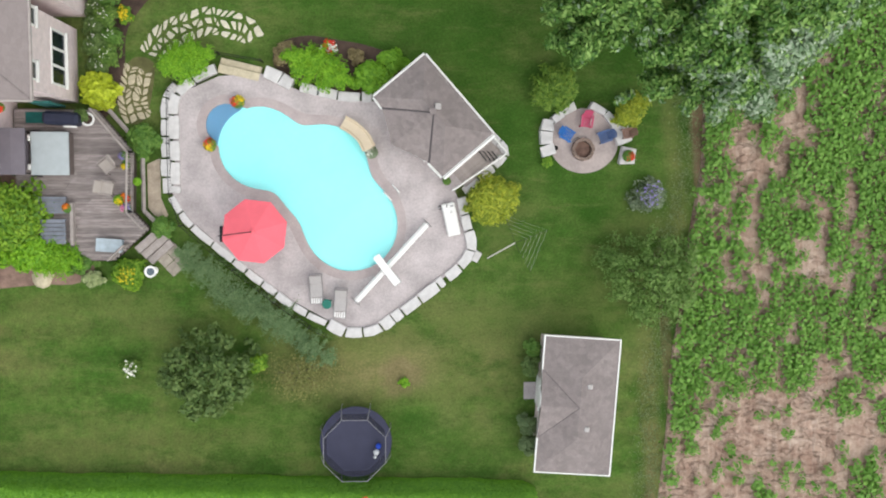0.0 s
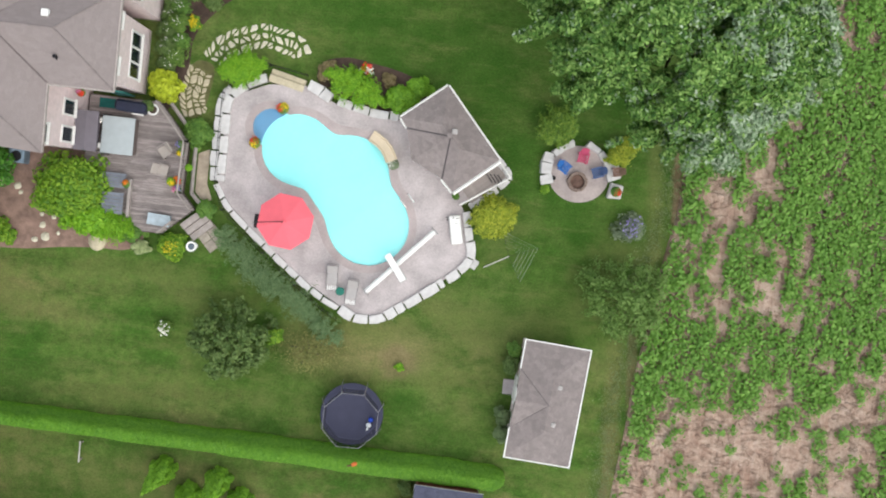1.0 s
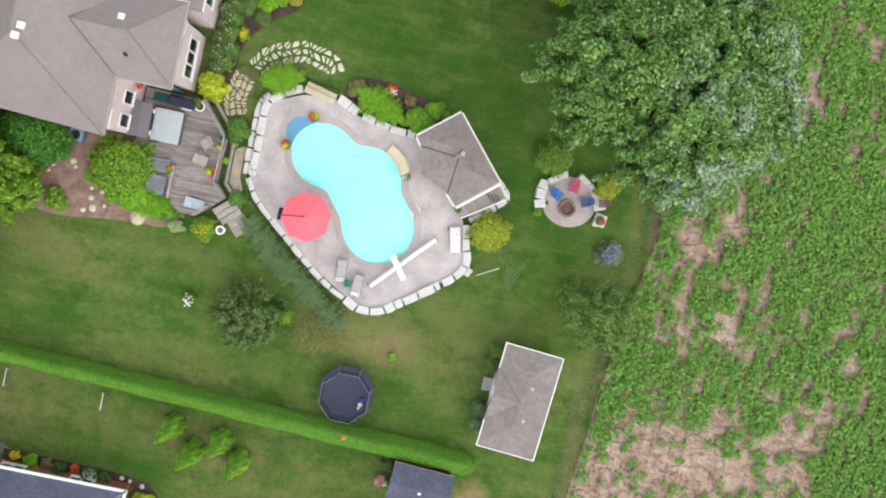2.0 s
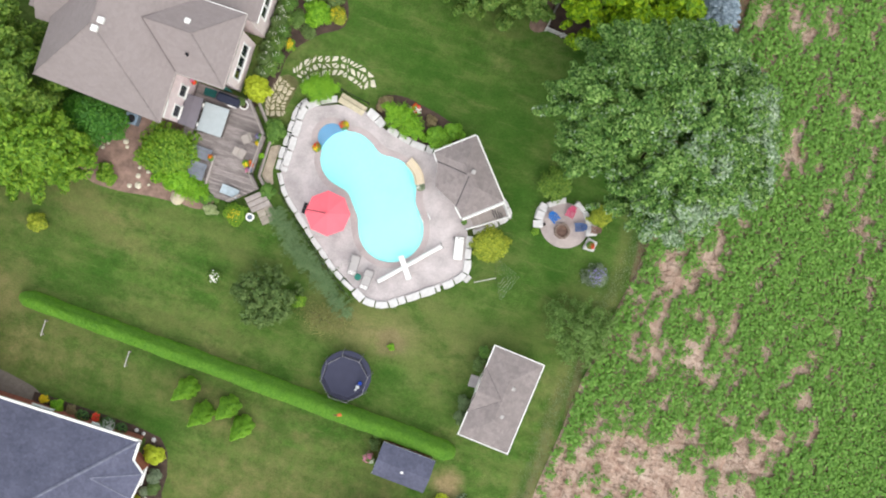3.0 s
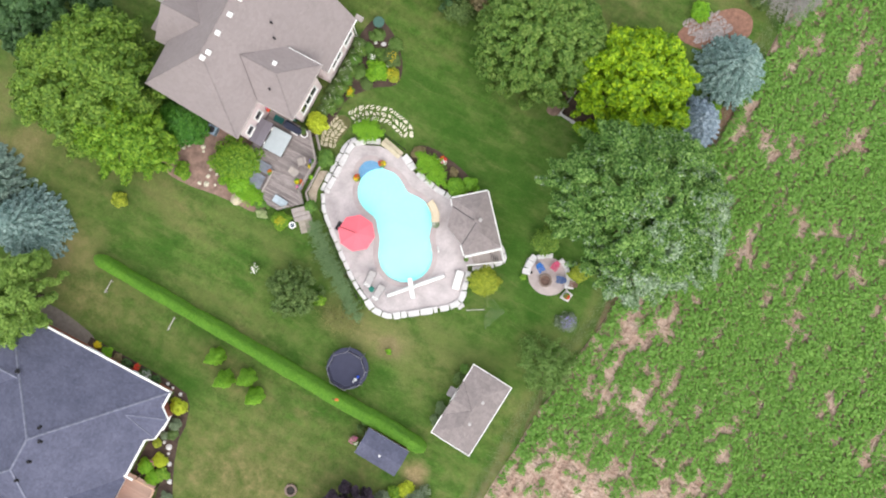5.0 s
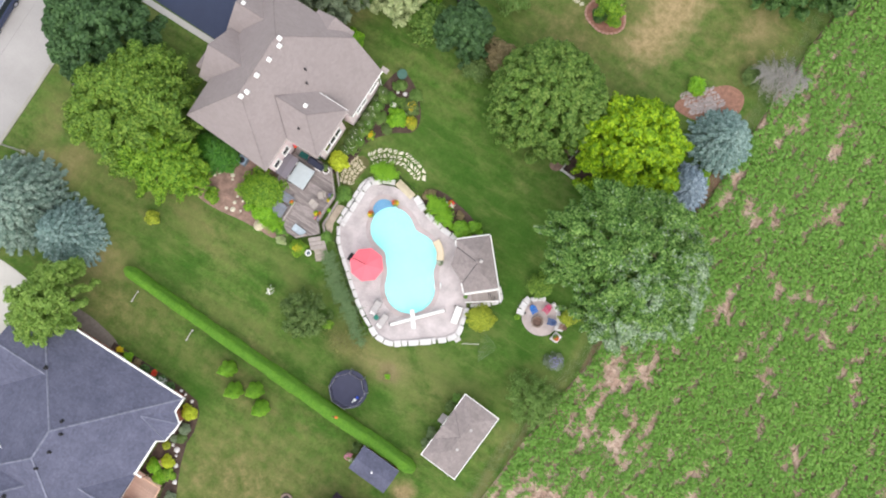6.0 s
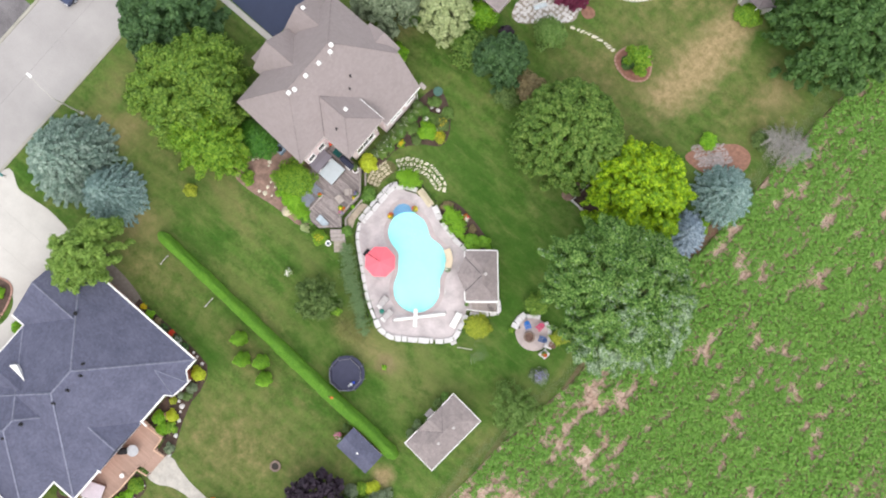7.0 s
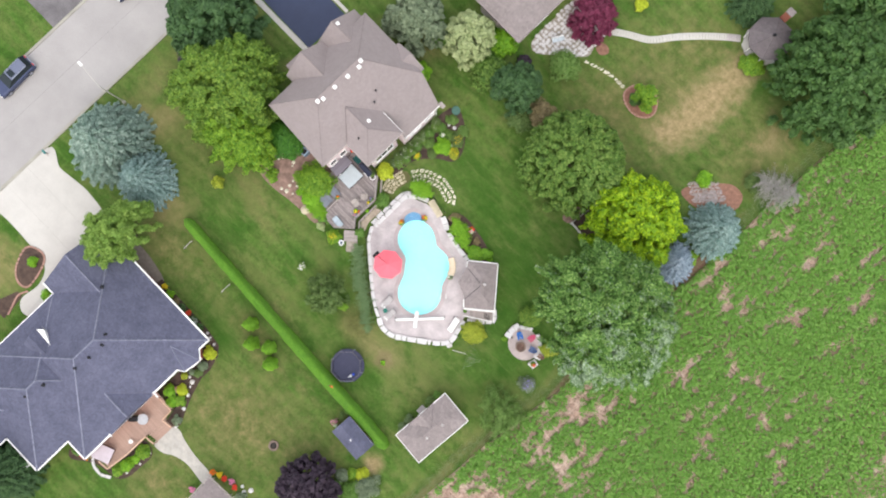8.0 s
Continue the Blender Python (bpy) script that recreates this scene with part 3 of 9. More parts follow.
# a little hipped pent over the street door
part("porch_roof", hip_roof(-28.9, -27.4, 5.2, 7.3, 6.3, 0.5, "hh", 0.14, "y"), [ROOF_BROWN, ROOF_BROWN], house, "brown shingle porch roof")
for y in (5.45, 7.05):
    part("porch_post", boxed(-28.75, -28.6, y - 0.07, y + 0.07, 0, 6.16), WHITE, house)
# street gable fronts, closed up to the ridge
for x, y0, y1, z, s in ((-27.5, 4.9, 9.3, 7.0, 0.92), (-27.85, 9.15, 14.2, 6.15, 0.82)):
    bm = bmesh.new()
    tri = [(y0, z - 0.2), (y1, z - 0.2), ((y0 + y1) / 2, z - 0.2 + s * (y1 - y0) / 2)]
    f, g = [bm.verts.new((x, y, h)) for y, h in tri], [bm.verts.new((x + 0.2, y, h)) for y, h in tri]
    bm.faces.new(f)
    bm.faces.new(g[::-1])
    for i in range(3):
        bm.faces.new((f[i], f[(i + 1) % 3], g[(i + 1) % 3], g[i]))
    bmesh.ops.recalc_face_normals(bm, faces=bm.faces)
    part("gable_wall", bm, SIDING, house)
# creases: cap shingles on the hips, woven valleys a little darker
CAP_BROWN = shingles("brown_cap_shingles", (0.215, 0.186, 0.182), (0.26, 0.224, 0.219))
for p, q in (((-22.9, 5.0, RIDGE), (-22.9, 10.65, RIDGE)), ((-22.9, 5.0, RIDGE), (-18.15, 0.55, 7.6)), ((-22.9, 5.0, RIDGE), (-26.75, 1.0, 7.5)), ((-22.9, 10.65, RIDGE), (-17.97, 14.75, 7.48)), ((-22.9, 10.65, RIDGE), (-26.9, 15.0, EAVE)),
             ((-20.6, 6.465, 9.245), (-17.43, 6.465, 9.245)), ((-17.43, 6.465, 9.245), (-14.95, 3.98, 7.58)), ((-17.43, 6.465, 9.245), (-14.95, 8.95, 7.58)), ((-27.9, 7.1, 9.39), (-24.5, 7.1, 9.39)), ((-28.25, 11.675, 8.55), (-25.6, 11.675, 8.55))):
    part("ridge_cap", tube([p, q], 0.045, 5), CAP_BROWN, house)
VALLEY_BROWN = plain("valley_shingles", (0.17, 0.145, 0.142), 0.9, vary=0.15)
for p, q in (((-20.62, 6.465, 9.25), (-18.15, 4.02, 7.62)), ((-20.62, 6.465, 9.25), (-17.9, 8.93, 7.46))):
    part("valley_flashing", tube([p, q], 0.04, 4), VALLEY_BROWN, house, "woven roof valley")


# ---- plants ----
def lobe_points(n, lobes, rnd):
    """Points on the skin of many overlapping clumps, with the outward way of each."""
    lobes = np.array(lobes)
    area = lobes[:, 3] ** 2
    pick = rnd.choice(len(lobes), n, p=area / area.sum())
    d = rnd.normal(size=(n, 3))
    d[:, 2] = np.abs(d[:, 2]) * 1.0 - 0.35 * rnd.random(n)
    d /= np.linalg.norm(d, axis=1)[:, None]
    r = lobes[pick, 3] * (0.5 + 0.75 * rnd.random(n) ** 0.8)
    return lobes[pick, :3] + d * r[:, None], d


def mound_lobes(rx, ry, h0, h1, count, size, rnd, ragged=0.25):
    """Clumps close together over a mound."""
    out = []
    lim = max(0.05, 1 - 0.6 * size / max(rx, ry))
    for k in range(count):
        rr = math.sqrt((k + 0.5) / count) * (1 + ragged * (rnd.random_sample() - 0.6))
        a = k * 2.399963 + rnd.normal() * 0.25
        z = h0 + (h1 - h0) * max(0.12, 1 - min(1, rr) ** 2.2) ** 0.5 * (0.85 + 0.25 * rnd.random_sample())
        s = size * (1.12 - 0.4 * rr) * (0.7 + 0.5 * rnd.random_sample())
        out.append((rx * rr * lim * math.cos(a), ry * rr * lim * math.sin(a), z - s * 0.7, s))
    return out


def crown_points(n, rx, ry, low, high, r, rnd, ragged, bough, depth, plume=0.45):
    """Leaves on many upturned tufts. The tufts stand on boughs that swell over a domed crown, with sunk gaps between the boughs."""
    count = max(30, int(1.55 * rx * ry / (r * r)))
    ph = rnd.random_sample(4) * 6.28
    bn_ = max(5, int(1.25 * rx * ry / (bough * bough)))
    k = np.arange(bn_)
    br, ba = np.sqrt((k + 0.45) / bn_) + rnd.normal(size=bn_) * 0.12 * bough / max(rx, ry), k * 2.399963 + rnd.normal(size=bn_) * 0.3
    wide = 1 - 0.55 * bough / max(rx, ry) + ragged * 0.12 * rnd.normal(size=bn_)
    bx, by = rx * br * wide * np.cos(ba), ry * br * wide * np.sin(ba)
    bs = bough * (0.8 + 0.45 * rnd.random_sample(bn_))
    bz = rnd.normal(size=bn_) * 0.3 * depth
    tuft = []
    for k in range(count):
        rr = min(1.04, max(0.0, math.sqrt((k + 0.5) / count) * 1.03 + rnd.normal() * 0.35 * r / max(rx, ry)))
        a = k * 2.399963 + rnd.normal() * 0.35
        rim = 1 + ragged * (0.06 * math.sin(3 * a + ph[0]) + 0.07 * math.sin(7 * a + ph[1]) + 0.12 * (rnd.random_sample() - 0.5)) - 0.5 * r / max(rx, ry)
        x, y = rx * rr * rim * math.cos(a), ry * rr * rim * math.sin(a)
        d2 = ((bx - x) ** 2 + (by - y) ** 2) / bs ** 2
        j = int(np.argmin(d2))
        far = float(d2[j])
        if far > 1.0 and rnd.random_sample() < (0.45 if rr < 0.85 else 0.65):
            continue
        dome = max(0.02, 1 - min(1.0, rr) ** 2.3) ** 0.5
        s = r * (0.65 + 0.65 * rnd.random_sample())
        z = low + (high - low) * dome + bz[j] - depth * min(1.6, far) + rnd.normal() * 0.3 * r - s
        out_a = math.atan2(y - 0.8 * by[j], x - 0.8 * bx[j])
        tuft.append((x, y, max(s * 0.5, z), s, out_a))
        if k % 2 == 0:
            b = rnd.random_sample() * 6.283
            tuft.append((x * 0.9, y * 0.9, max(s * 0.5, low + (z - low) * (0.4 if rr > 0.7 else 0.65) - 0.5), s * 1.1, b))
    tuft = np.array(tuft)
    area = tuft[:, 3] ** 2
    t = tuft[rnd.choice(len(tuft), n, p=area / area.sum())]
    d = rnd.normal(size=(n, 3))
    d[:, 2] = np.abs(d[:, 2]) * 1.1 - 0.3
    d /= np.linalg.norm(d, axis=1)[:, None]
    q = d * (t[:, 3] * (0.3 + 0.8 * rnd.random_sample(n) ** 0.7))[:, None]
    along = np.stack([np.cos(t[:, 4]), np.sin(t[:, 4]), np.full(n, -0.15)], 1)
    q[:, 2] *= 1.35
    q += along * (plume * (q * along).sum(1))[:, None]
    return t[:, :3] + q, d


def trunk_with_limbs(height, r, reach, limbs, rnd, fork=0.35):
    bms = [tube([(0, 0, -0.05), (0.04 * reach, 0, height * 0.35), (0, 0.05 * reach, height * 0.8)], r, 8, 0.35)]
    for k in range(limbs):
        a = 2.4 * k + rnd.random()
        z0 = height * (fork + 0.35 * rnd.random())
        q = reach * (0.55 + 0.35 * rnd.random())
        bms.append(tube([(0, 0, z0), (0.45 * q * math.cos(a), 0.45 * q * math.sin(a), z0 + 0.18 * height), (q * math.cos(a), q * math.sin(a), z0 + 0.3 * height * (0.6 + 0.6 * rnd.random()))], r * 0.45, 5, 0.25))
    return merge(*bms)


def tree(name, label, x, y, rx, ry, height, low, leaf, count, lobe, material, seed, trunk=0.22, limbs=7, ragged=0.3, category="tree", aspect=1.9, bough=None, depth=None, turned=None, plume=0.45):
    rnd = np.random.RandomState(seed)
    t = thing(name, label, category, x, y, 0)
    part("trunk", trunk_with_limbs(height * 0.8, trunk, min(rx, ry) * 0.8, limbs, rnd), BARK, t)
    bough = bough or 0.24 * min(rx, ry)
    pts, d = crown_points(count, rx, ry, low, height, lobe, rnd, ragged, bough, depth or 0.75 * bough, plume)
    pts[:, 2] = np.maximum(pts[:, 2], 0.05)
    n = d + np.array([0, 0, 0.5]) + rnd.normal(size=d.shape) * 0.5
    size = leaf * (0.65 + 0.7 * rnd.random(count))
    if turned:
        mat, wx, wy, share = turned
        side = (pts[:, 0] * wx / rx + pts[:, 1] * wy / ry)
        plumes = np.array([noise.noise((p[0] * 0.62, p[1] * 0.62, p[2] * 0.5 + seed)) for p in pts])
        flip = rnd.random_sample(count) < share * np.clip(0.3 + side, 0.06, 1.0) * np.clip(0.5 + 4.0 * plumes, 0.06, 1.3)
        quads("turned_leaves", pts[flip], n[flip], size[flip], mat, t, "pale undersides of leaves turned by the breeze", aspect=aspect)
        pts, n, size = pts[~flip], n[~flip], size[~flip]
    quads("crown", pts, n, size, material, t, aspect=aspect)
    return t


def bush(name, label, x, y, rx, ry, height, leaf, count, material, seed, lobes=14, category="shrub", group="", z=0.0, blooms=None, aspect=1.9, ragged=0.5):
    """A low shrub: stems from the ground and a mound of leaves, with flowers where given: (material, count, size)."""
    leaf, count = leaf * 0.72, int(count * 1.65)
    rnd = np.random.RandomState(seed)
    t = thing(name, label, category, x, y, z, group=group)
    stems = []
    for k in range(5):
        a = 1.3 * k + rnd.random()
        stems.append(tube([(0, 0, -0.02), (0.3 * rx * math.cos(a), 0.3 * ry * math.sin(a), height * 0.4), (0.5 * rx * math.cos(a), 0.5 * ry * math.sin(a), height * 0.7)], 0.03, 5, 0.5))
    part("stems", merge(*stems), BARK, t)
    size = min(rx, ry) * 0.42
    pts, d = lobe_points(count, mound_lobes(rx, ry, min(0.12, height * 0.2), height, lobes, size, rnd, ragged), rnd)
    pts[:, 2] = np.clip(pts[:, 2], 0.03, None)
    n = d + np.array([0, 0, 0.6]) + rnd.normal(size=d.shape) * 0.35
    quads("foliage", pts, n, leaf * (0.65 + 0.7 * rnd.random(count)), material, t, aspect=aspect)
    if blooms:
        mat, cnt, s = blooms
        pick = np.argsort(-(pts[:, 2] + rnd.random(count) * height * 0.5))[:cnt]
        quads("flowers", pts[pick] + np.array([0, 0, 0.05]), np.array([0, 0, 1]) + rnd.normal(size=(cnt, 3)) * 0.4, s * (0.7 + 0.6 * rnd.random(cnt)), mat, t, aspect=1.0)
    return t


def spruce(label, x, y, r, height, material, seed, count=26, leaf=0.34, name="spruce_tree"):
    """A conifer: whorls of drooping boughs, each a plume of needle tufts."""
    rnd = np.random.RandomState(seed)
    t = thing(name, label, "conifer", x, y, 0)
    part("trunk", tube([(0, 0, -0.05), (0, 0, height * 0.97)], 0.2, 8, 0.15), BARK, t)
    P, N, S = [], [], []
    levels = int(height / 0.42)
    for i in range(levels):
        u = i / levels
        z = 0.35 + (height - 0.35) * u
        reach = r * (1 - u) ** 0.8 + 0.15
        boughs = max(6, int(0.95 * count * (1 - u) ** 0.7))
        for k in range(boughs):
            a = 2 * math.pi * (k + 0.55 * rnd.random_sample()) / boughs + i * 0.83
            q = reach * (0.86 + 0.2 * rnd.random_sample())
            m = max(12, int(q * 20))
            s = 0.2 + 0.8 * rnd.random_sample(m) ** 0.75 if u < 0.85 else rnd.random_sample(m)
            spread = rnd.normal(size=m) * (0.05 + 0.17 * np.minimum(1, q / 2.5)) * (1.25 - s)
            rr = s * q
            lift = 0.14 * rnd.random_sample() + 0.16 * q - 0.3 * q * s ** 1.4 + 0.1 * s ** 4 - 0.5 * np.abs(spread)
            P.append(np.stack([rr * math.cos(a) - spread * math.sin(a), rr * math.sin(a) + spread * math.cos(a), z + lift + 0.05 * rnd.random_sample(m)], 1))
            side = np.sign(spread) * 0.5
            N.append(np.stack([0.5 * math.cos(a) - side * math.sin(a) + rnd.normal(size=m) * 0.25, 0.5 * math.sin(a) + side * math.cos(a) + rnd.normal(size=m) * 0.25, np.ones(m)], 1))
            S.append(0.55 * leaf * (0.7 + 0.5 * rnd.random_sample(m)))
    P = np.concatenate(P)
    P[:, 2] = np.maximum(P[:, 2], 0.08)
    quads("crown", P, np.concatenate(N), np.concatenate(S), material, t, fold=0.3, aspect=1.9)
    return t


def feathery(name, label, x, y, length, width, height, turn, count, material, seed, category="shrub", group="", blade=0.052):
    """A soft low plant of fine fronds that fan out from its middle line."""
    rnd = np.random.RandomState(seed)
    t = thing(name, label, category, x, y, 0, turn, group=group)
    stems = [tube([(0.5 * length * s, 0, -0.02), (0.55 * length * s, 0.2 * width * c, height * 0.55)], 0.02, 5, 0.5) for s in (-0.7, 0, 0.7) for c in (-1, 1)]
    part("stems", merge(*stems), BARK, t)
    fronds = max(30, count // 40)
    P, N = [], []
    for k in range(fronds):
        s0 = rnd.uniform(-1, 1)
        a = rnd.uniform(0, 6.283)
        reach = rnd.uniform(0.6, 1.25) * np.array([math.cos(a) * (0.5 + 0.5 * abs(s0)) * length * 0.32, math.sin(a) * width * math.sqrt(max(0.15, 1 - s0 * s0)) * 0.95, 0])
        m = count // fronds
        f = rnd.random_sample(m) ** 0.8
        top = height * (0.8 + 0.3 * rnd.random_sample())
        p = np.array([s0 * 0.68 * length, 0, 0]) + reach * f[:, None] + rnd.normal(size=(m, 3)) * np.array([0.07, 0.07, 0.03])
        p[:, 2] += 0.08 + top * (0.35 + 0.65 * np.sin(0.9 + 1.9 * f))
        P.append(p)
        N.append(reach * (f[:, None] - 0.3) + np.array([0, 0, 0.7]) + rnd.normal(size=(m, 3)) * 0.22)
    P = np.concatenate(P)
    P[:, 2] = np.maximum(P[:, 2], 0.04)
    quads("foliage", P, np.concatenate(N), blade * (0.7 + 0.6 * rnd.random_sample(len(P))), material, t, aspect=3.4)
    return t


def cone_shrub(label, x, y, r, height, material, seed, group):
    """A small clipped conifer, full to the ground."""
    rnd = np.random.RandomState(seed)
    t = thing("conifer_shrub", label, "conifer", x, y, 0, group=group)
    part("trunk", tube([(0, 0, -0.02), (0, 0, height * 0.9)], 0.06, 6, 0.3), BARK, t)
    n = 3600
    u = 1 - np.sqrt(rnd.random_sample(n))
    a = rnd.uniform(0, 6.283, n)
    rr = r * (1 - u) ** 0.95 * (0.85 + 0.2 * rnd.random_sample(n)) * (1 + 0.1 * np.sin(5 * a + 9 * u) + 0.08 * np.sin(8 * a - 14 * u))
    P = np.stack([rr * np.cos(a), rr * np.sin(a), 0.06 + height * u * 0.98], 1)
    N = np.stack([np.cos(a), np.sin(a), np.full(n, 0.75)], 1) + rnd.normal(size=(n, 3)) * 0.3
    quads("foliage", P, N, 0.12 + 0.07 * rnd.random_sample(n), material, t)
    return t


L_MAPLE = leafy("silver_maple_leaves", (0.020, 0.078, 0.008), (0.102, 0.232, 0.034), (0.295, 0.465, 0.125), vary=0.6)
L_SILVER = leafy("pale_leaf_undersides", (0.11, 0.2, 0.085), (0.26, 0.37, 0.22), (0.46, 0.55, 0.41), vary=0.6)
L_ROUND = leafy("linden_leaves", (0.036, 0.108, 0.010), (0.112, 0.216, 0.030), (0.225, 0.335, 0.070), vary=0.5)
L_DEEP = leafy("deep_green_leaves", (0.026, 0.078, 0.016), (0.058, 0.138, 0.028), (0.110, 0.205, 0.050))
L_THIN = leafy("sapling_leaves", (0.070, 0.155, 0.022), (0.125, 0.230, 0.044), (0.210, 0.320, 0.090))
L_GOLD = leafy("golden_leaves", (0.056, 0.165, 0.004), (0.215, 0.395, 0.006), (0.470, 0.640, 0.012), vary=0.5)
L_LIME = leafy("lime_leaves", (0.052, 0.150, 0.008), (0.145, 0.300, 0.016), (0.290, 0.455, 0.036), vary=0.5)
L_LIMEDULL = leafy("olive_lime_leaves", (0.048, 0.118, 0.010), (0.124, 0.240, 0.023), (0.265, 0.395, 0.058), vary=0.5)
L_DARK = leafy("dark_leaves", (0.022, 0.060, 0.019), (0.048, 0.114, 0.034), (0.090, 0.180, 0.054))
L_BLUE = leafy("blue_spruce_needles", (0.092, 0.180, 0.160), (0.205, 0.320, 0.292), (0.375, 0.495, 0.460), vary=0.5)
L_GREYSPRUCE = leafy("grey_green_spruce_needles", (0.095, 0.178, 0.135), (0.218, 0.32, 0.26), (0.39, 0.49, 0.415), vary=0.5)
L_BLUE2 = leafy("silvery_spruce_needles", (0.120, 0.175, 0.210), (0.265, 0.345, 0.420), (0.440, 0.530, 0.610), vary=0.5)
L_BIRCH = leafy("pale_tree_leaves", (0.085, 0.175, 0.024), (0.170, 0.300, 0.045), (0.300, 0.430, 0.095), vary=0.45)
L_PURPLE = leafy("purple_leaves", (0.021, 0.014, 0.025), (0.046, 0.030, 0.048), (0.086, 0.057, 0.083))
L_CRIMSON = leafy("crimson_leaves", (0.072, 0.010, 0.029), (0.156, 0.021, 0.058), (0.260, 0.046, 0.104))
L_SAGE = leafy("grey_green_leaves", (0.084, 0.120, 0.066), (0.168, 0.228, 0.132), (0.300, 0.360, 0.228))
L_PALE = leafy("variegated_leaves", (0.180, 0.240, 0.096), (0.336, 0.408, 0.180), (0.504, 0.564, 0.300))
L_SMOKE = leafy("smoke_bush_plumes", (0.190, 0.185, 0.165), (0.300, 0.290, 0.265), (0.420, 0.400, 0.370))
L_BRIGHT = leafy("bright_green_leaves", (0.070, 0.220, 0.006), (0.170, 0.390, 0.012), (0.310, 0.550, 0.030))
L_YELLOW = leafy("yellow_shrub_leaves", (0.190, 0.260, 0.010), (0.430, 0.520, 0.020), (0.650, 0.730, 0.065))
L_SHRUB = leafy("shrub_leaves", (0.045, 0.130, 0.018), (0.105, 0.225, 0.032), (0.190, 0.320, 0.058))
L_VIVID = leafy("vivid_green_leaves", (0.022, 0.110, 0.008), (0.052, 0.190, 0.014), (0.105, 0.285, 0.030), vary=0.5)
L_STRAW = leafy("yellowing_leaves", (0.120, 0.155, 0.040), (0.200, 0.220, 0.062), (0.330, 0.310, 0.110))
L_CONE = leafy("conifer_sprays", (0.090, 0.240, 0.012), (0.160, 0.360, 0.018), (0.250, 0.480, 0.035))
L_YOLIVE = leafy("yellow_olive_leaves", (0.130, 0.200, 0.012), (0.275, 0.350, 0.022), (0.470, 0.500, 0.050), vary=0.55)
L_OLIVE = leafy("olive_leaves", (0.050, 0.105, 0.022), (0.100, 0.170, 0.040), (0.185, 0.265, 0.078))
L_RUST = leafy("rusty_leaves", (0.120, 0.100, 0.042), (0.225, 0.180, 0.085), (0.360, 0.295, 0.155))
L_HEDGE = leafy("hedge_leaves", (0.062, 0.190, 0.008), (0.102, 0.265, 0.012), (0.150, 0.340, 0.020))
L_BEAN = leafy("crop_leaves", (0.086, 0.208, 0.028), (0.146, 0.310, 0.045), (0.228, 0.418, 0.078), vary=0.5)
L_SOFTGRASS = leafy("soft_grass_blades", (0.085, 0.170, 0.058), (0.145, 0.240, 0.094), (0.220, 0.310, 0.150), vary=0.5)
L_GREYGRASS = leafy("grey_green_grass", (0.100, 0.160, 0.060), (0.132, 0.200, 0.080), (0.175, 0.240, 0.110))
F_RED = plain("red_blossom", (0.75, 0.06, 0.03), 0.6, vary=0.2)
F_YELLOW = plain("yellow_blossom", (0.8, 0.6, 0.02), 0.6, vary=0.15)
F_ORANGE = plain("orange_blossom", (0.78, 0.2, 0.02), 0.6, vary=0.2)
F_PINK = plain("pink_blossom", (0.75, 0.25, 0.42), 0.6, vary=0.2)
F_WHITE = plain("white_blossom", (0.8, 0.8, 0.72), 0.6, vary=0.1)
F_VIOLET = plain("violet_blossom", (0.3, 0.25, 0.55), 0.6, vary=0.2)

# trees: crowns stand over the point where the trunk meets the lawn
tree("maple_tree", "large silver maple with pale undersides to its leaves", 13.1, 10.6, 7.5, 6.9, 14.2, 7.4, 0.115, 200000, 0.34, L_MAPLE, 11, 0.4, 12, 0.65, aspect=2.3, bough=1.5, depth=1.3, turned=(L_SILVER, 0.85, -0.35, 0.85), plume=1.05)
tree("linden_tree", "round dense mid-green tree on the lawn", -0.45, 20.3, 5.8, 5.6, 9.5, 1.6, 0.155, 74000, 0.27, L_ROUND, 12, 0.25, 8, 0.22, bough=0.6, depth=0.5)
tree("golden_tree", "golden-yellow leaved tree with a lobed crown", 8.35, 20.3, 5.6, 5.4, 8.0, 2.0, 0.2, 46000, 0.34, L_GOLD, 13, 0.22, 8, 1.0, bough=0.85, depth=1.05, plume=0.6)
tree("lime_green_tree", "spreading olive-green tree beside the house", -32.0, -0.8, 6.2, 6.0, 11.0, 2.4, 0.16, 78000, 0.36, L_LIMEDULL, 14, 0.3, 10, 1.2, bough=1.5, depth=1.25, plume=1.4)
tree("lime_green_tree", "bright lime-green tree beside the house", -27.7, -3.4, 4.0, 3.8, 8.5, 1.6, 0.15, 42000, 0.34, L_LIME, 44, 0.2, 8, 1.2, bough=1.15, depth=1.2, plume=1.3)
tree("dark_green_tree", "dense dark-green broadleaf tree near the street", -38.6, 3.4, 5.4, 5.2, 10.0, 2.4, 0.22, 40000, 0.4, L_DARK, 15, 0.28, 9, bough=1.2)
tree("pale_green_tree", "feathery pale-green tree leaning over the slate-blue roof", -28.7, -19.7, 2.5, 4.1, 10.0, 3.0, 0.15, 26000, 0.32, L_BIRCH, 16, 0.16, 9, 1.1, bough=0.95, depth=1.2, plume=0.9)
tree("dark_green_tree", "large dense green tree at the field corner", 13.0, 47.0, 6.9, 7.2, 11.0, 2.0, 0.24, 52000, 0.36, L_DEEP, 17, 0.35, 9, 0.25, bough=1.0, depth=0.8)
tree("dark_green_tree", "dense green tree behind the garden pavilion", 8.5, 57.5, 6.5, 6.0, 10.0, 2.0, 0.36, 14000, 0.8, L_DEEP, 27, 0.3, 8, 0.2)
tree("grey_green_tree", "grey-green broadleaf tree beside the house", -23.6, 19.0, 3.6, 3.4, 6.5, 1.2, 0.2, 18000, 0.32, L_SAGE, 18, 0.18, 8)
